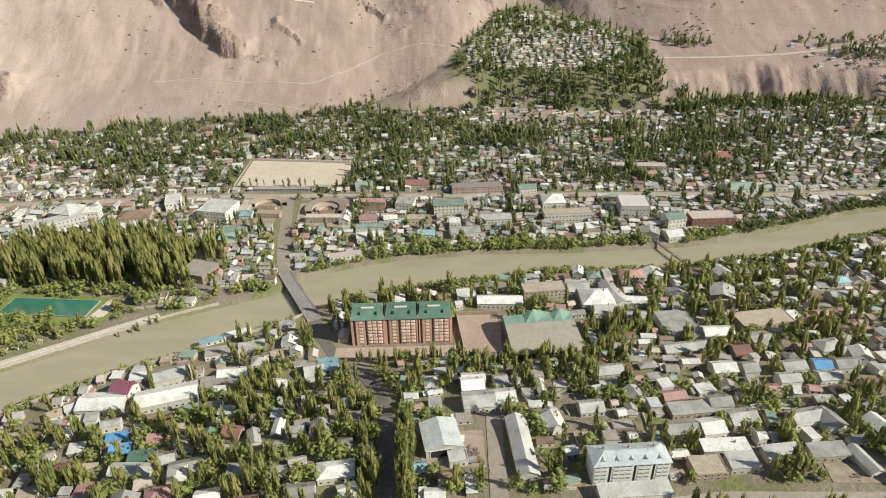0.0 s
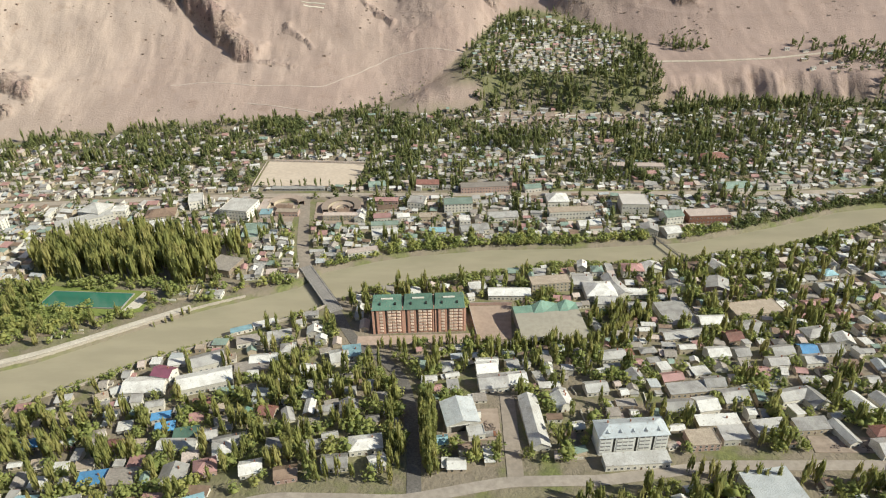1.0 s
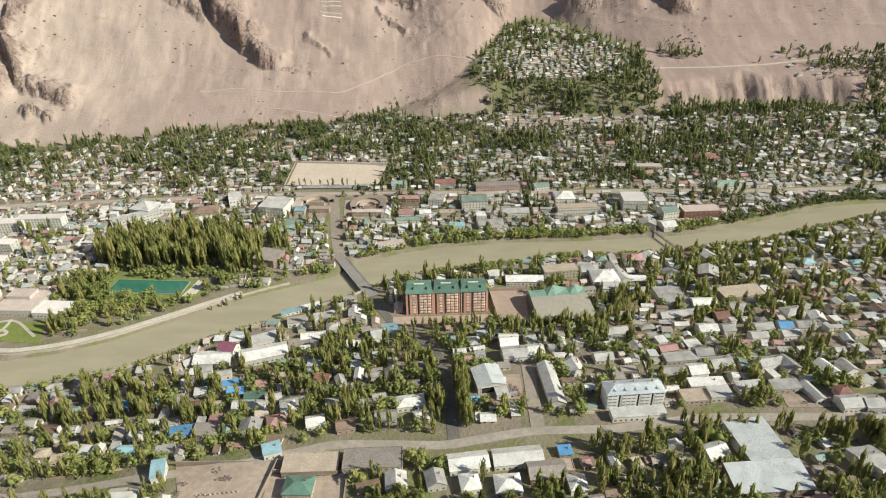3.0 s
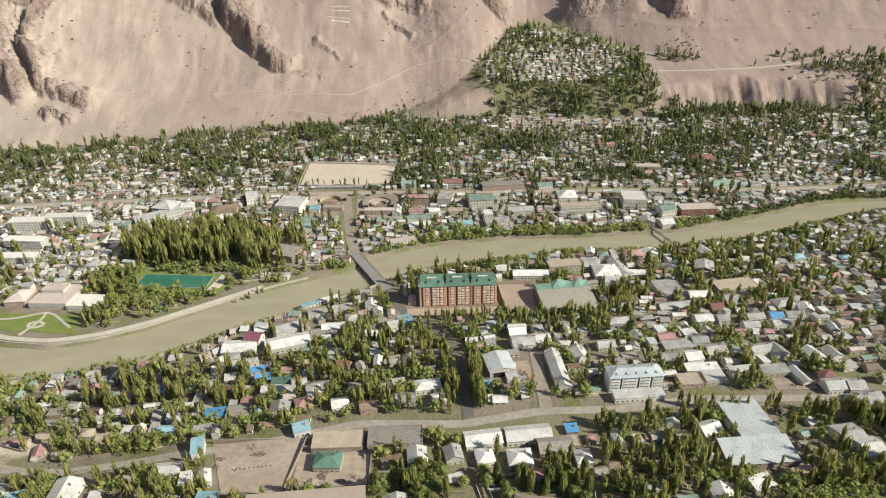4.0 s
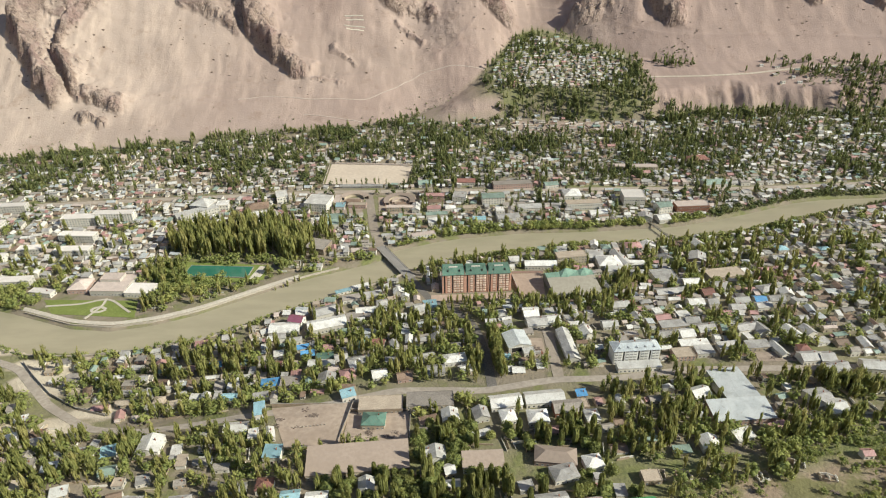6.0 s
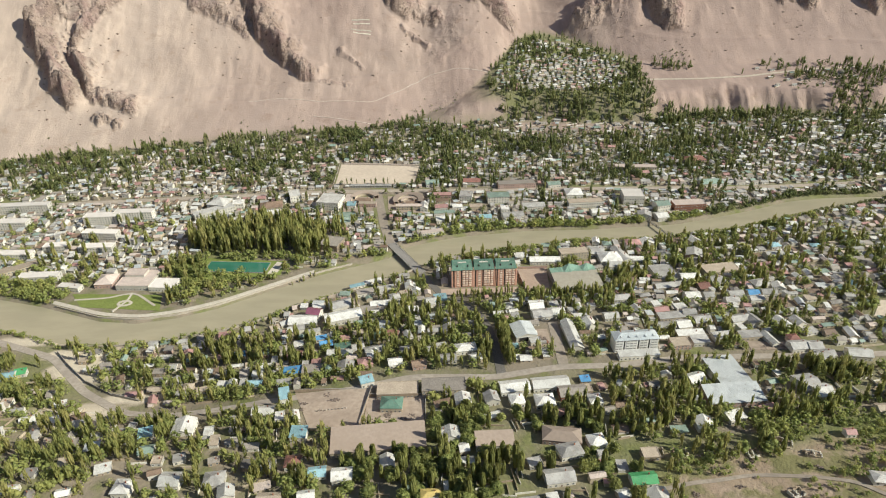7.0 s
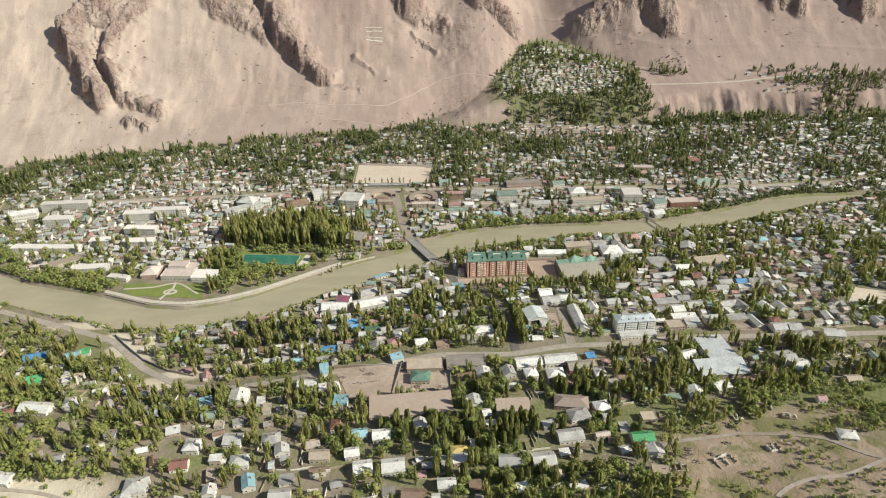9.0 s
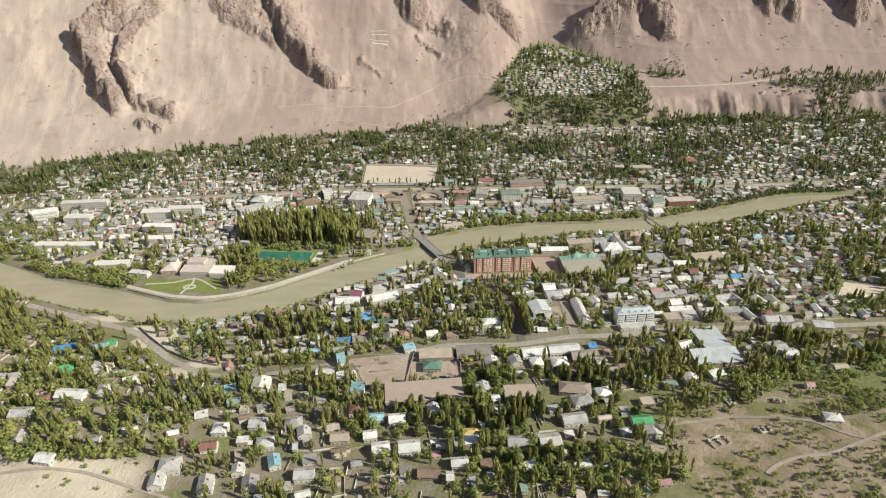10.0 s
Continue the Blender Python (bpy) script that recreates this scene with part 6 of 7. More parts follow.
def build_far_houses(name, label):
    """One mesh of small far houses, each with walls and a pitched roof that overhangs them."""
    verts, faces, mats = [], [], []
    for x, y, w, d, h, a, kind, cover in FAR_BOXES:
        z, c, s = land_at(x, y), math.cos(radians(a)), math.sin(radians(a))
        rise = {"gable": 0.26 * d, "shed": 0.12 * d, "flat": 0.0}[kind]
        p, q, u, v = w / 2, d / 2, w / 2 + 0.4, d / 2 + 0.4
        body = [(-p, -q, -2), (p, -q, -2), (p, q, -2), (-p, q, -2), (-p, -q, h), (p, -q, h), (p, q, h), (-p, q, h), (-p, 0, h + rise * (kind == "gable")), (p, 0, h + rise * (kind == "gable"))]
        if kind == "gable":
            top = [(-u, -v, h - 0.1), (u, -v, h - 0.1), (u, 0, h + rise + 0.12), (-u, 0, h + rise + 0.12), (u, v, h - 0.1), (-u, v, h - 0.1)]
            roof = [(0, 1, 2, 3), (3, 2, 4, 5)]
        else:
            top = [(-u, -v, h + 0.15), (u, -v, h + 0.15), (u, v, h + 0.15 + rise), (-u, v, h + 0.15 + rise), (-u, -v, h - 0.1), (u, -v, h - 0.1), (u, v, h - 0.1 + rise), (-u, v, h - 0.1 + rise)]
            roof = [(0, 1, 2, 3), (4, 5, 1, 0), (5, 6, 2, 1), (6, 7, 3, 2), (7, 4, 0, 3)]
        # two flat dark quads on the front paint the shade inside openings
        dark_quads = []
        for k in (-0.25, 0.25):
            dark_quads += [(k * w - 0.6, -q - 0.05, 1.0), (k * w + 0.6, -q - 0.05, 1.0), (k * w + 0.6, -q - 0.05, 2.4), (k * w - 0.6, -q - 0.05, 2.4)]
        n = len(verts)
        for px, py, pz in body + top + dark_quads:
            verts.append((x + px * c - py * s, y + px * s + py * c, z + pz))
        for f in ((0, 1, 5, 4), (1, 2, 6, 5), (2, 3, 7, 6), (3, 0, 4, 7), (4, 5, 9, 8), (8, 9, 6, 7), (4, 8, 7, 7), (5, 6, 9, 9)):
            faces.append([n + k for k in dict.fromkeys(f)]), mats.append(0 if cover % 2 else 1)
        for f in roof:
            faces.append([n + 10 + k for k in f]), mats.append(2 + cover)
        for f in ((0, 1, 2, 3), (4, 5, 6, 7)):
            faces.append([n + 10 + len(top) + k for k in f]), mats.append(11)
    data = bpy.data.meshes.new(name)
    data.from_pydata(verts, [], faces)
    for m in (WALLS["white"], WALLS["cream"], ROOFS["white"], ROOFS["grey"], ROOFS["pale_pink"], ROOFS["felt"], ROOFS["pale_blue"], ROOFS["white"], ROOFS["pink"], ROOFS["brown"], ROOFS["pale_green"], DARK):
        data.materials.append(m)
    data.polygons.foreach_set("material_index", mats)
    tagged(new(name, data), label, "houses", "", "stuff")


quarter(62, 60, 205, 480, 480, 3, 1, south_keep, 21)
quarter(50, -420, 200, 40, 400, 8, 1, south_keep, 22)
quarter(40, -480, -120, 330, 200, 5, 1, south_keep, 23)
quarter(28, -500, 48, -150, 195, 12, 2, lambda x, y: 0.8, 24)
far_quarter(560, 40, 205, 560, 500, 3, south_keep, 41)
far_quarter(260, -420, 195, 40, 430, 8, south_keep, 42)
far_quarter(240, -560, -130, 200, 200, 5, south_keep, 43)
far_quarter(1900, -560, 450, 520, 640, 0, north_keep, 44)
far_quarter(560, 330, 180, 760, 560, 5, south_keep, 33)
far_quarter(780, -760, 450, 760, 800, 4, north_keep, 31)
far_quarter(520, -700, 640, 760, 920, 4, north_keep, 34)
far_quarter(330, 40, 950, 300, 1150, 10, north_keep, 32)
far_quarter(240, 260, 600, 780, 870, 6, north_keep, 37)
far_quarter(20, 520, 950, 800, 1040, 10, north_keep, 35)
far_quarter(240, -640, 400, -400, 640, 3, lambda x, y: 1.6 * north_keep(x, y), 38)
far_quarter(120, -1200, 500, -560, 760, 10, north_keep, 36)


def garden_walls(n, seed):
    """Low mud walls and fences between the plots, all in one mesh."""
    r = random.Random(seed)
    verts, faces, mats = [], [], []
    while len(verts) < n * 8:
        y = r.uniform(-60, 900)
        x = r.uniform(-1, 1) * (430 + 0.5 * max(y, 0)) - 60
        a, w = 4 + r.choice([0, 90]) + r.uniform(-14, 14), r.uniform(7, 22)
        if not is_free(x, y, w, 0.5, a) or (south_keep(x, y) if y < float(south_bank(x)) else north_keep(x, y)) < 0.2:
            continue
        c, s, h = math.cos(radians(a)), math.sin(radians(a)), r.uniform(1.3, 2.2)
        m = len(verts)
        for u, v in ((-w / 2, -0.16), (w / 2, -0.16), (w / 2, 0.16), (-w / 2, 0.16)):
            px, py = x + u * c - v * s, y + u * s + v * c
            z = land_at(px, py)
            verts += [(px, py, z - 0.8), (px, py, z + h)]
        faces += [(m, m + 2, m + 3, m + 1), (m + 2, m + 4, m + 5, m + 3), (m + 4, m + 6, m + 7, m + 5), (m + 6, m, m + 1, m + 7), (m + 1, m + 3, m + 5, m + 7)]
        mats += [r.randrange(3)] * 5
    data = bpy.data.meshes.new("garden_walls")
    data.from_pydata(verts, [], faces)
    for mat in (WALLS["mud"], WALLS["cream"], WALLS["white"]):
        data.materials.append(mat)
    data.polygons.foreach_set("material_index", [v for v in mats])
    tagged(new("garden_walls", data), "low mud and whitewashed walls between gardens", "walls", "", "stuff")


garden_walls(1600, 51)
build_far_houses("far_houses", "many small pale-roofed houses spread across the far town")

# ---------- trees ----------
def blob(r, g, squash=1.0, fine=True):
    """A rough clump of leaves: twenty-sided close by, eight-sided far off."""
    if fine:
        t = (1 + 5**0.5) / 2
        v = np.array([(-1, t, 0), (1, t, 0), (-1, -t, 0), (1, -t, 0), (0, -1, t), (0, 1, t), (0, -1, -t), (0, 1, -t), (t, 0, -1), (t, 0, 1), (-t, 0, -1), (-t, 0, 1)]) / 1.9
        f = np.array([(0, 11, 5), (0, 5, 1), (0, 1, 7), (0, 7, 10), (0, 10, 11), (1, 5, 9), (5, 11, 4), (11, 10, 2), (10, 7, 6), (7, 1, 8), (3, 9, 4), (3, 4, 2), (3, 2, 6), (3, 6, 8), (3, 8, 9), (4, 9, 5), (2, 4, 11), (6, 2, 10), (8, 6, 7), (9, 8, 1)])
    else:
        v = np.array([(1, 0, 0), (0, 1, 0), (-1, 0, 0), (0, -1, 0), (0, 0, 1), (0, 0, -1)], float) * 1.08
        f = np.array([(0, 1, 4), (1, 2, 4), (2, 3, 4), (3, 0, 4), (1, 0, 5), (2, 1, 5), (3, 2, 5), (0, 3, 5)])
        a = g.uniform(0, 1.57)
        v = v @ np.array([(math.cos(a), math.sin(a), 0), (-math.sin(a), math.cos(a), 0), (0, 0, 1)])
    v = v * (r * g.uniform(0.7, 1.25, (len(v), 1)))
    v[:, 2] *= squash
    return v, f


def crown(kind, high, wide, clumps, leaves, seed, fine=True, leaf=1.0):
    """Leaf clumps and loose leaf sprays that fill a feathery spire or a broad uneven head. Triangles only."""
    g = np.random.RandomState(seed)
    vs, fs, n = [], [], 0
    lo = 0.07 * high if kind == "poplar" else 0.20 * high

    def reach(s):
        if kind == "poplar":
            return wide / 2 * (0.7 + 0.3 * min(1, s / 0.15)) * (1 - 0.4 * max(0.0, s - 0.75) / 0.25)
        return wide / 2 * math.sqrt(max(0.06, 1 - (2 * s - 0.9) ** 2 * 0.9))

    for k in range(clumps):
        if kind == "poplar":
            # tall thin plumes that stand side by side
            a, s = g.uniform(0, 6.283), g.uniform(0.28, 0.80) if k else 0.74
            off, size = (reach(s) * g.uniform(0.25, 0.85), reach(s) * g.uniform(0.26, 0.40)) if k else (0, reach(s) * 0.5)
            v, f = blob(size, g, min(s, 1 - s) * (high - lo) * g.uniform(0.75, 1.1) / size, fine)
        else:
            s, a = (k + g.uniform(0.1, 0.9)) / clumps, g.uniform(0, 6.283)
            off, size = reach(s) * g.uniform(0.15, 0.72), max(0.5, reach(s) * g.uniform(0.34, 0.58))
            v, f = blob(size, g, 0.8, fine)
        vs.append(v + (off * math.cos(a), off * math.sin(a), lo + s * (high - lo))), fs.append(f + n)
        n += len(v)
    for k in range(leaves):
        s = g.uniform(0, 1) ** 0.9
        a, r = g.uniform(0, 6.283), reach(s) * (g.uniform(0.35, 1.0) if kind == "poplar" else g.uniform(0.6, 1.2))
        p = np.array([r * math.cos(a), r * math.sin(a), lo + s * (high - lo) + g.uniform(-0.3, 0.5)])
        size = g.uniform(0.4, 0.9) * leaf
        d1, d2 = g.normal(size=3), g.normal(size=3)
        d1, d2 = d1 / np.linalg.norm(d1) * size, d2 / np.linalg.norm(d2) * size * 0.7
        if kind == "poplar":
            d1, d2 = d1 * 0.6, d2 * 0.6
            d1[2] = abs(d1[2]) + size * 1.8
        vs.append(np.array([p - d1 * 0.4 - d2, p - d1 * 0.4 + d2, p + d1])), fs.append(np.array([[n, n + 1, n + 2]]))
        n += 3
    return np.concatenate(vs), np.concatenate(fs)


def trunk_mesh(high, radius, limbs, seed):
    """A tapered, slightly bent trunk with limbs."""
    g = random.Random(seed)
    bm = bmesh.new()

    def tube(p, q, r0, r1):
        p, q = Vector(p), Vector(q)
        turn = (q - p).to_track_quat("Z", "Y").to_matrix()
        rings = []
        for at, r in ((p, r0), (q, r1)):
            rings.append([bm.verts.new(at + turn @ Vector((r * math.cos(k * 1.0472), r * math.sin(k * 1.0472), 0))) for k in range(6)])
        for k in range(6):
            bm.faces.new((rings[0][k], rings[0][(k + 1) % 6], rings[1][(k + 1) % 6], rings[1][k]))

    mid = (g.uniform(-0.2, 0.2), g.uniform(-0.2, 0.2), high * 0.45)
    tube((0, 0, -0.6), mid, radius, radius * 0.65), tube(mid, (0, 0, high * 0.85), radius * 0.65, radius * 0.15)
    for k in range(limbs):
        a, z = k * 2.4 + g.uniform(0, 1), high * g.uniform(0.25, 0.6)
        tube((0, 0, z), (high * 0.22 * math.cos(a), high * 0.22 * math.sin(a), z + high * 0.2), radius * 0.4, radius * 0.1)
    return mesh_of("trunk", bm, BARK)


def crown_mesh(name, kind, high, wide, clumps, leaves, seed, mat):
    v, f = crown(kind, high, wide, clumps, leaves, seed)
    data = raw_mesh(name, v, f, True)
    data.materials.append(mat)
    mask(data, "tone", np.full(len(v), (seed * 37 % 100) / 100.0))
    return data


FREE_TREES = []  # x, y, height, kind


def tree_spot(x, y):
    i, j = int((x - X0) / CELL), int((y - Y0) / CELL)
    return 0 <= i < TAKEN.shape[0] and 0 <= j < TAKEN.shape[1] and not TAKEN[i, j]


WOODS = [  # dense stands: x, y, half width, half depth, share of poplars
    (-290, 480, 95, 40, 0.97), (-250, 460, 40, 32, 0.97), (-320, 441, 62, 8, 0.05), (-322, 390, 60, 17, 0.1), (-240, 434, 32, 9, 0.1), (-382, 412, 14, 30, 0.3),
    (260, 780, 75, 34, 0.8), (400, 800, 70, 45, 0.7), (380, 890, 60, 30, 0.7), (520, 860, 70, 50, 0.7), (720, 900, 70, 40, 0.5), (740, 1000, 60, 30, 0.5), (650, 985, 60, 14, 0.4),
    (120, 918, 70, 22, 0.55), (240, 908, 70, 22, 0.6), (130, 1120, 50, 45, 0.5), (90, 980, 30, 40, 0.5), (395, 1045, 40, 30, 0.5), (600, 560, 50, 14, 0.3), (650, 625, 50, 16, 0.4),
    (-570, 392, 90, 20, 0.15), (-505, 372, 18, 14, 0.1), (-200, 455, 30, 10, 0.2), (-117, 483, 13, 12, 0.25), (-156, 446, 15, 6, 0.1), (-375, 355, 22, 14, 0.4),
    (-35, 330, 62, 14, 0.7), (-30, 318, 60, 22, 0.6), (-2, 221, 13, 9, 0.1), (60, 325, 60, 18, 0.6), (130, 365, 30, 30, 0.7), (-90, 270, 60, 50, 0.4), (-250, 240, 80, 45, 0.5), (245, 180, 30, 18, 0.8),
    (-300, 130, 100, 55, 0.5), (-265, 250, 55, 32, 0.75), (-400, 75, 85, 28, 0.25), (-310, 60, 50, 25, 0.4), (215, 198, 26, 14, 0.8), (135, 195, 12, 14, 0.7), (85, 150, 40, 14, 0.7), (205, 140, 40, 14, 0.4), (100, 90, 26, 10, 0.6), (20, 20, 55, 22, 0.3), (-50, 35, 70, 18, 0.35), (-20, 88, 60, 10, 0.75), (10, 140, 34, 7, 0.7), (60, 140, 60, 22, 0.6), (-460, 170, 60, 40, 0.3),
]


def groves():
    """Where trees stand and which: x, y, height, kind, from the lie of the land."""
    r = np.random.RandomState(5)
    n = 100000
    y = r.uniform(-110, 1170, n)
    x = r.uniform(-1, 1, n) * (480 + 0.52 * np.maximum(y, 0)) - 60 - 0.06 * y
    thin = (480 + 0.52 * np.maximum(y, 0)) / 1080
    up, down, b, t = y - north_bank(x), south_bank(x) - y, foot(x, y), terrace(x, y)
    patchy = fractal(x, y, 60, 131, 3)
    north = up > 0
    chance = 0.56 * (0.25 + 1.3 * step(patchy, 0.38, 0.60)) * np.where(x > 90, 1.65, np.where((x < -60) & (y < 330), 1.45, np.where((x > -110) & (y < 205), 0.85, 1.15)))
    belt = step(b, -120, -50) * step(-b, -4, 12)  # woods along the mountain foot
    town = np.where(y < 640, 0.6, np.where(x > 250, 1.25, 0.95)) * (0.35 + 1.2 * step(patchy, 0.38, 0.60)) * np.where(x < -400, 0.55, 1.0)
    chance = np.where(north, np.maximum(town, (0.25 + 0.6 * step(patchy, 0.36, 0.55)) * belt * (t < 0.1)), chance)
    chance = np.where(north & (t > 0.9), np.where(x < 330, 0.22 + 0.45 * step(patchy, 0.38, 0.58) * (((x - 185) / 95) ** 2 + ((y - 1012) / 58) ** 2 > 1), np.where(x > 565, 0.12 + 0.25 * step(x, 580, 720), 0.003)), chance)
    chance = np.where(north & (t > 0.04) & (t < 0.9), (0.25 + 0.5 * step(patchy, 0.36, 0.56)) * (x < 330) * (x > 40), chance)
    chance = np.where(north & (b > -4), 0.30 * step(-b, -46, 4) * step(patchy, 0.36, 0.6) * (t < 0.5), chance)
    share = np.where(north, 0.36, 0.42) + 0.5 * (value_noise(x, y, 60, 141) - 0.5)
    stand = np.zeros(n)
    for wx, wy, rx, ry, poplars in WOODS:
        inside = ((x - wx) / rx) ** 2 + ((y - wy) / ry) ** 2 + 0.5 * (patchy - 0.5) < 1
        stand = np.maximum(stand, inside)
        share = np.where(inside, poplars, share)
    glade = np.where((x < -100) & (y < 300), step(value_noise(x, y, 22, 137), 0.3, 0.5), 1.0)
    chance = np.maximum(chance, np.where(y > 620, 0.55, 0.9) * stand * glade)
    chance = np.where((np.abs(x + 290) < 100) & (np.abs(y - 480) < 44), 0.62 * chance, chance)
    wild = (down > 0) & (((x > 75) & (y < 80 + 0.08 * (x - 75))) | ((x < -335) & (y < 46)))
    chance = np.where(wild, np.where(x > 0, 1.0, 0.35) * step(value_noise(x, y, 26, 133) + patchy, 0.95, 1.15), chance)
    bushy = (x > 160) & (x < 330) & (np.abs(y - 98 - 0.18 * (x - 230)) < 36 - 0.15 * np.abs(x - 235))
    chance = np.where(bushy, 1.0 * step(value_noise(x, y, 22, 135), 0.25, 0.55), chance)
    shore = ((down > 0) & (down < 12)) | ((up > 0) & (up < 13) & (((x > -115) & (x < 190)) | ((x > 220) & (x < 520)) | ((x > -640) & (x < -500))))
    chance = np.where(shore, 0.95, chance)
    lawn = (x > -490) & (x < -378) & (y < 372) & (y > 320)
    chance = np.where(lawn, 0, chance)
    band = (x > 60) & (x < 330) & (y > 850 - 0.1 * (x - 60)) & (y < 900 - 0.1 * (x - 60))
    chance = np.where(band, 0.06, chance)
    keep = (r.uniform(size=n) < chance * thin) & ((up > 1.5) | (down > 2.5))
    kind = np.where(r.uniform(size=n) < share, 0, 1)
    high = np.where(kind == 0, r.uniform(12, 20, n), r.uniform(5.5, 10.5, n))
    park = (x > -390) & (x < -200) & (y > 440) & (y < 530) & (kind == 0)
    high = np.where(park, r.uniform(22, 33, n), high)
    high = np.where((x > 530) & (np.abs(y - 590) < 50), r.uniform(9, 15, n), high)
    high = np.where(shore & (x < 530), r.uniform(3.5, 6, n) + 4 * (up > 0), high)
    kind = np.where(shore | bushy | wild, 1, kind)
    kind = np.where(north & (b > -4), 1, kind)
    high = np.where(north & (b > -4), r.uniform(1.6, 4.0, n), high)
    high = np.where(bushy, r.uniform(2.2, 5.0, n), np.where(wild, r.uniform(1.5, 4.5, n), high))
    for px, py, h, k in zip(x[keep], y[keep], high[keep], kind[keep]):
        if tree_spot(px, py):
            FREE_TREES.append((px, py, h, int(k)))


def near_trees(count):
    """Trees close under the flight are things of their own; the rest stay woods."""
    kinds = ((5, "poplar", POPLAR_LEAF), (5, "round", ROUND_LEAF))
    forms = []
    for k, (n, kind, mat) in enumerate(kinds):
        row = []
        for i in range(n):
            high, wide = (15.0, 2.9 + 0.3 * i) if kind == "poplar" else (8.0, 6.6 + 0.5 * i)
            row.append((high, trunk_mesh(high, 0.24, 2 if k == 0 else 5, i), crown_mesh("crown", kind, high, wide, 26 if k == 0 else 30, 420, i + 10 * k, mat)))
        forms.append(row)
    FREE_TREES.sort(key=lambda r: (r[0] + 40) ** 2 * 0.35 + (r[1] - 95) ** 2)
    for n, (x, y, h, k) in enumerate(FREE_TREES[:count]):
        base, trunk, leaves = forms[k][n % 5]
        ob = thing("poplar_tree" if k == 0 else "fruit_tree", x, y, land_at(x, y), n * 47 % 360,
                   "tall slender green poplar between the houses" if k == 0 else "leafy broad-crowned green garden tree", "tree", "trees of the gardens")
        ob.scale = (h / base,) * 3
        part("trunk", trunk, None, ob, "grey bark trunk"), part("crown", leaves, None, ob)
    del FREE_TREES[:count]


def woods():
    g = np.random.RandomState(9)
    # Far crowns keep the same forms but take the leaf colours with painted haze.
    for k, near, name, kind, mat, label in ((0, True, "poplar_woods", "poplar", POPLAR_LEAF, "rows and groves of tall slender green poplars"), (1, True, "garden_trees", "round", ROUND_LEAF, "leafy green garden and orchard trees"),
                                            (0, False, "far_poplar_woods", "poplar", HAZED_POPLAR_LEAF, "distant green poplar woods across the valley"), (1, False, "far_garden_trees", "round", HAZED_ROUND_LEAF, "distant leafy green trees across the valley")):
        high = 15.0 if k == 0 else 8.0
        clumps, leaves, leaf = (7, 50, 1.4) if near else (5, 26, 1.6)
        forms = [crown(kind, high, (2.8 if k == 0 else 7.0) + 0.25 * i, clumps, leaves, 50 + 20 * k + i, False, leaf) for i in range(8)]
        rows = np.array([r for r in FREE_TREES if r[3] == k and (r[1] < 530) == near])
        ground = land(rows[:, 0], rows[:, 1])
        turn, fat, pick, tone = g.uniform(0, 6.283, len(rows)), g.uniform(0.75, 1.25, len(rows)), g.randint(0, 8, len(rows)), g.uniform(0, 1, len(rows))
        vs, fs, tones, n = [], [], [], 0
        for i in range(8):
            at = pick == i
            v, f = forms[i]
            m, s = int(at.sum()), rows[at, 2] / high
            c, q = np.cos(turn[at])[:, None], np.sin(turn[at])[:, None]
            wide = (s * fat[at])[:, None]
            px = (v[None, :, 0] * c - v[None, :, 1] * q) * wide + rows[at, 0][:, None]
            py = (v[None, :, 0] * q + v[None, :, 1] * c) * wide + rows[at, 1][:, None]
            pz = v[None, :, 2] * s[:, None] + ground[at][:, None]
            vs.append(np.stack([px, py, pz], -1).reshape(-1, 3))
            fs.append((f[None] + (n + np.arange(m) * len(v))[:, None, None]).reshape(-1, 3))
            tones.append(np.repeat(tone[at], len(v)))
            n += m * len(v)
        data = raw_mesh(name, np.concatenate(vs), np.concatenate(fs), True)
        data.materials.append(mat)
        mask(data, "tone", np.concatenate(tones))
        tagged(new(name, data), label, "trees", "", "stuff")
        if not near:
            continue
        # their trunks
        stems = np.array([(math.cos(j * 1.571), math.sin(j * 1.571)) for j in range(4)])
        tv, tf = [], []
        for i, (x, y, h, _) in enumerate(rows):
            r = 0.018 * h
            ring = [(x + r * cx, y + r * cy, ground[i] - 0.5) for cx, cy in stems] + [(x + 0.4 * r * cx, y + 0.4 * r * cy, ground[i] + 0.5 * h) for cx, cy in stems]
            tv += ring
            tf += [(8 * i + j, 8 * i + (j + 1) % 4, 8 * i + 4 + (j + 1) % 4, 8 * i + 4 + j) for j in range(4)]
        data = raw_mesh("tree_trunks", np.array(tv), np.array(tf))
        data.materials.append(BARK)
        tagged(new("tree_trunks", data), "slim grey tree trunks", "trunks", "", "stuff")


def row_of_poplars(x0, y0, x1, y1, n, high, seed):
    r = random.Random(seed)
    for k in range(n):
        u = (k + r.uniform(-0.25, 0.25)) / max(1, n - 1)
        FREE_TREES.append((x0 + (x1 - x0) * u + r.uniform(-1, 1), y0 + (y1 - y0) * u + r.uniform(-1, 1), high * r.uniform(0.8, 1.15), 0))


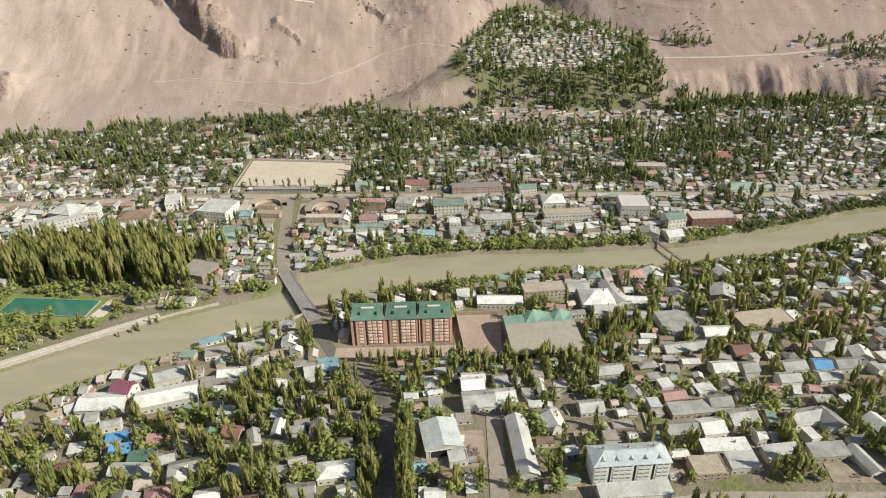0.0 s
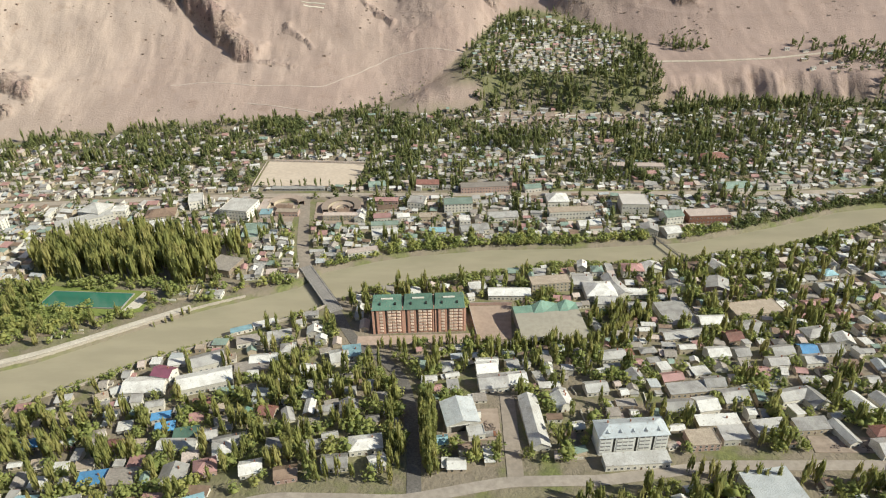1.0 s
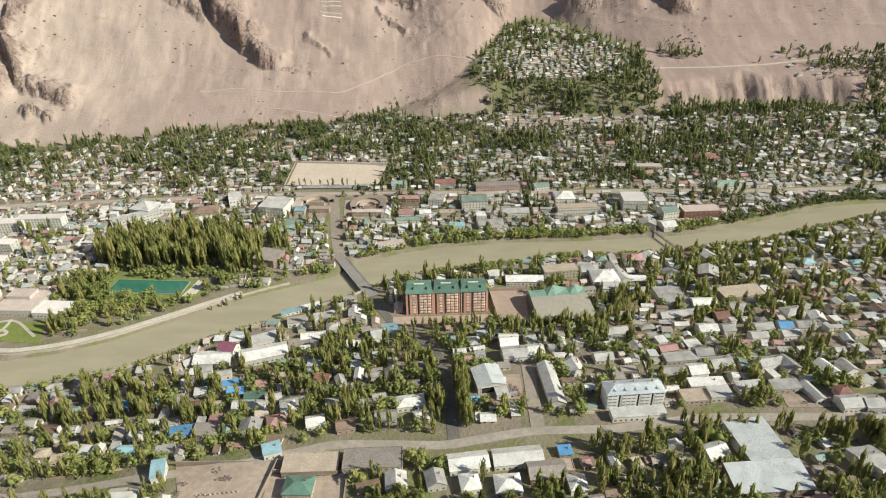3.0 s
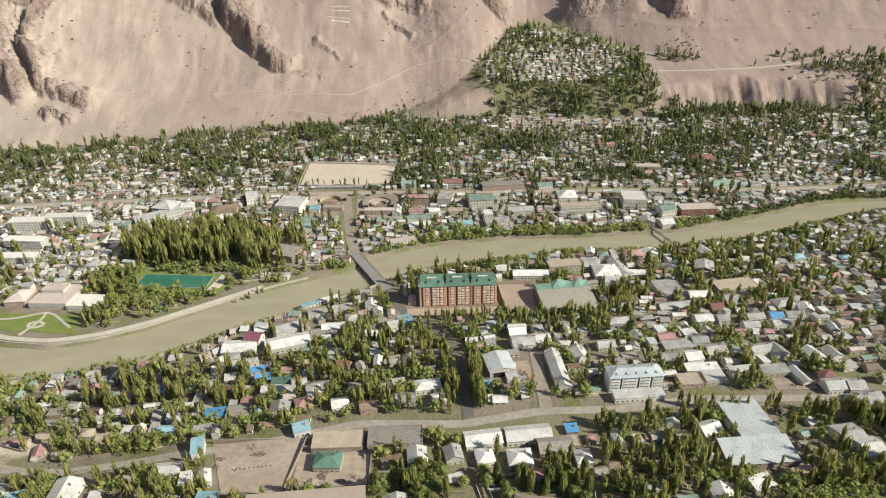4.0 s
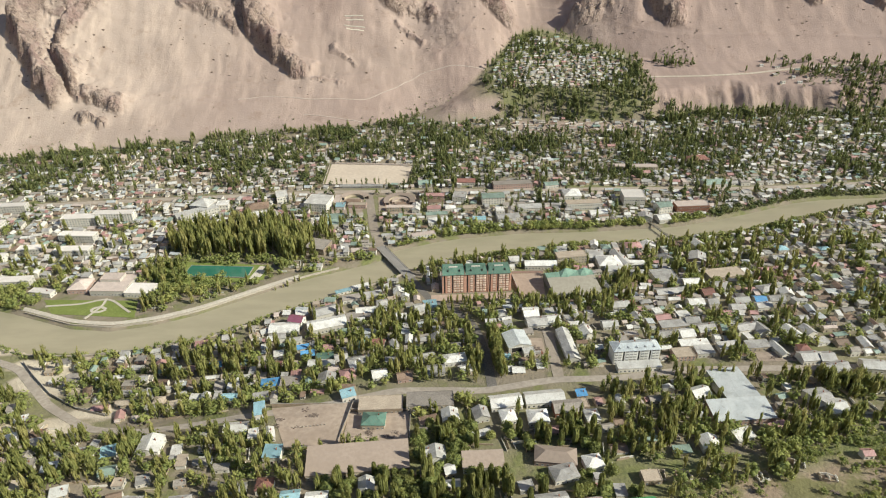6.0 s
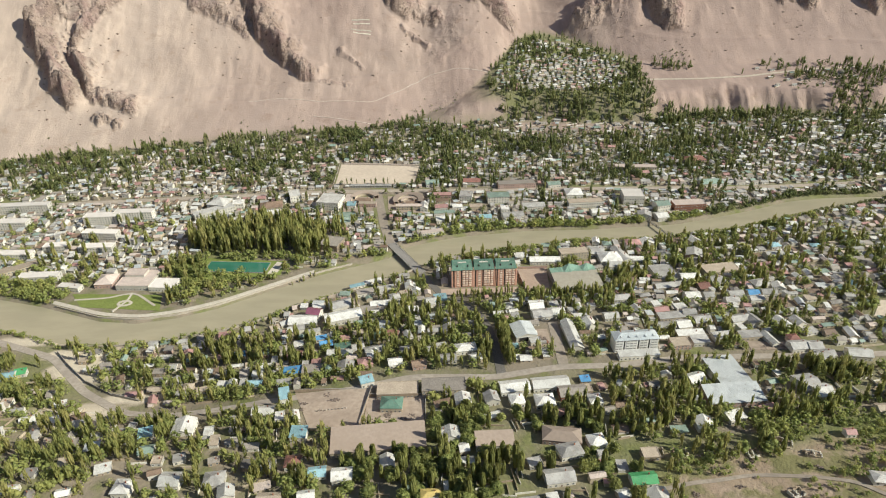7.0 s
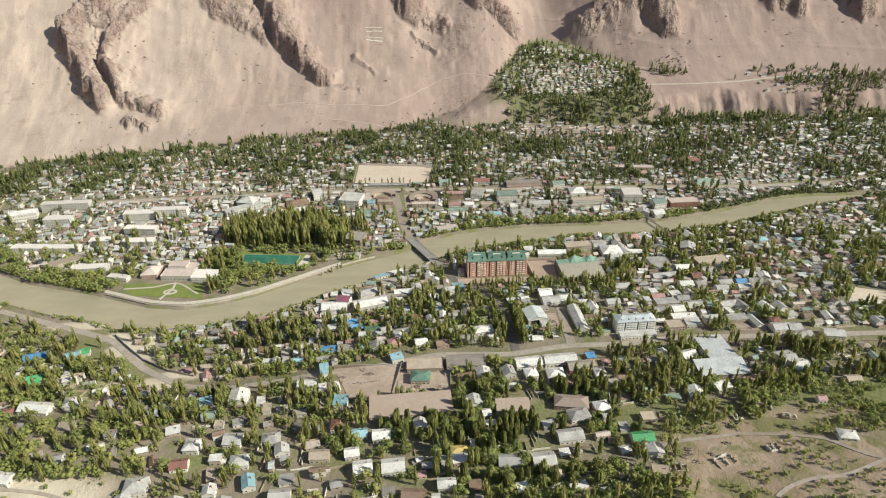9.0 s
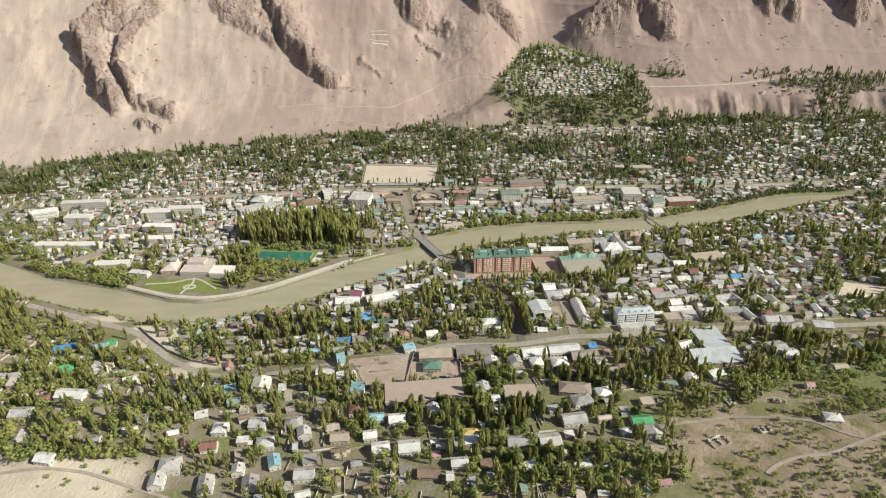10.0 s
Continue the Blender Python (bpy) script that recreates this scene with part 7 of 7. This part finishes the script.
for k, spot in enumerate(((-21, 208, -22, 268, 26, 18), (-18, 210, -19, 262, 18, 15), (-24, 212, -26, 262, 18, 17), (-42, 204, -46, 275, 22, 13), (-12, 344, 40, 333, 16, 11), (42, 334, 100, 338, 18, 11), (-62, 344, -20, 343, 9, 11),
                          (108, 345, 130, 380, 14, 14), (115, 350, 138, 372, 12, 13), (-205, 649, -140, 646, 8, 11), (-246, 385, -222, 402, 5, 8), (120, 205, 160, 195, 10, 15), (230, 190, 262, 182, 16, 15), (235, 184, 270, 172, 16, 15))):
    row_of_poplars(*spot, k)
def shrubs_along(bank, side, x0, x1, high, seed):
    """A ragged hedge of shrubs at the water's edge."""
    r = random.Random(seed)
    for x in np.arange(x0, x1, 2.6):
        if r.random() < 0.86:
            FREE_TREES.append((x + r.uniform(-1, 1), float(bank(x)) + side * r.uniform(1.2, 4.5), high * r.uniform(0.6, 1.25), 1))


for k, (x0, x1) in enumerate(((-118, 150), (165, 192), (222, 450), (455, 540), (-650, -498))):
    shrubs_along(north_bank, 1, x0, x1, 5.5, 60 + k)
for k, (x0, x1) in enumerate(((-330, -112), (-80, 200), (222, 540), (-560, -470))):
    shrubs_along(south_bank, -1, x0, x1, 2.8 if x0 < -100 else 3.6, 70 + k)
def scrub(n, seed):
    """Thorny bushes in clusters over the bare south-east slope."""
    r = np.random.RandomState(seed)
    x, y = r.uniform(72, 330, n), r.uniform(-60, 135, n)
    clump = value_noise(x, y, 27, 151) + 0.5 * value_noise(x, y, 7, 152)
    slope = np.abs(y - 98 - 0.18 * (x - 230)) < 36 - 0.15 * np.abs(x - 235)
    keep = (r.uniform(size=n) < np.where(slope, 0.95, 0.8) * step(clump, np.where(slope, 0.6, 0.78), np.where(slope, 0.95, 1.1))) & (slope | (y < 84))
    for px, py, h in zip(x[keep], y[keep], r.uniform(1.8, 4.5, n)[keep] + 1.4 * slope[keep]):
        if tree_spot(px, py):
            FREE_TREES.append((px, py, h, 1))


groves()
scrub(2600, 8)
FREE_TREES.append((-350, 277, 9.0, 1))
near_trees(300)
woods()
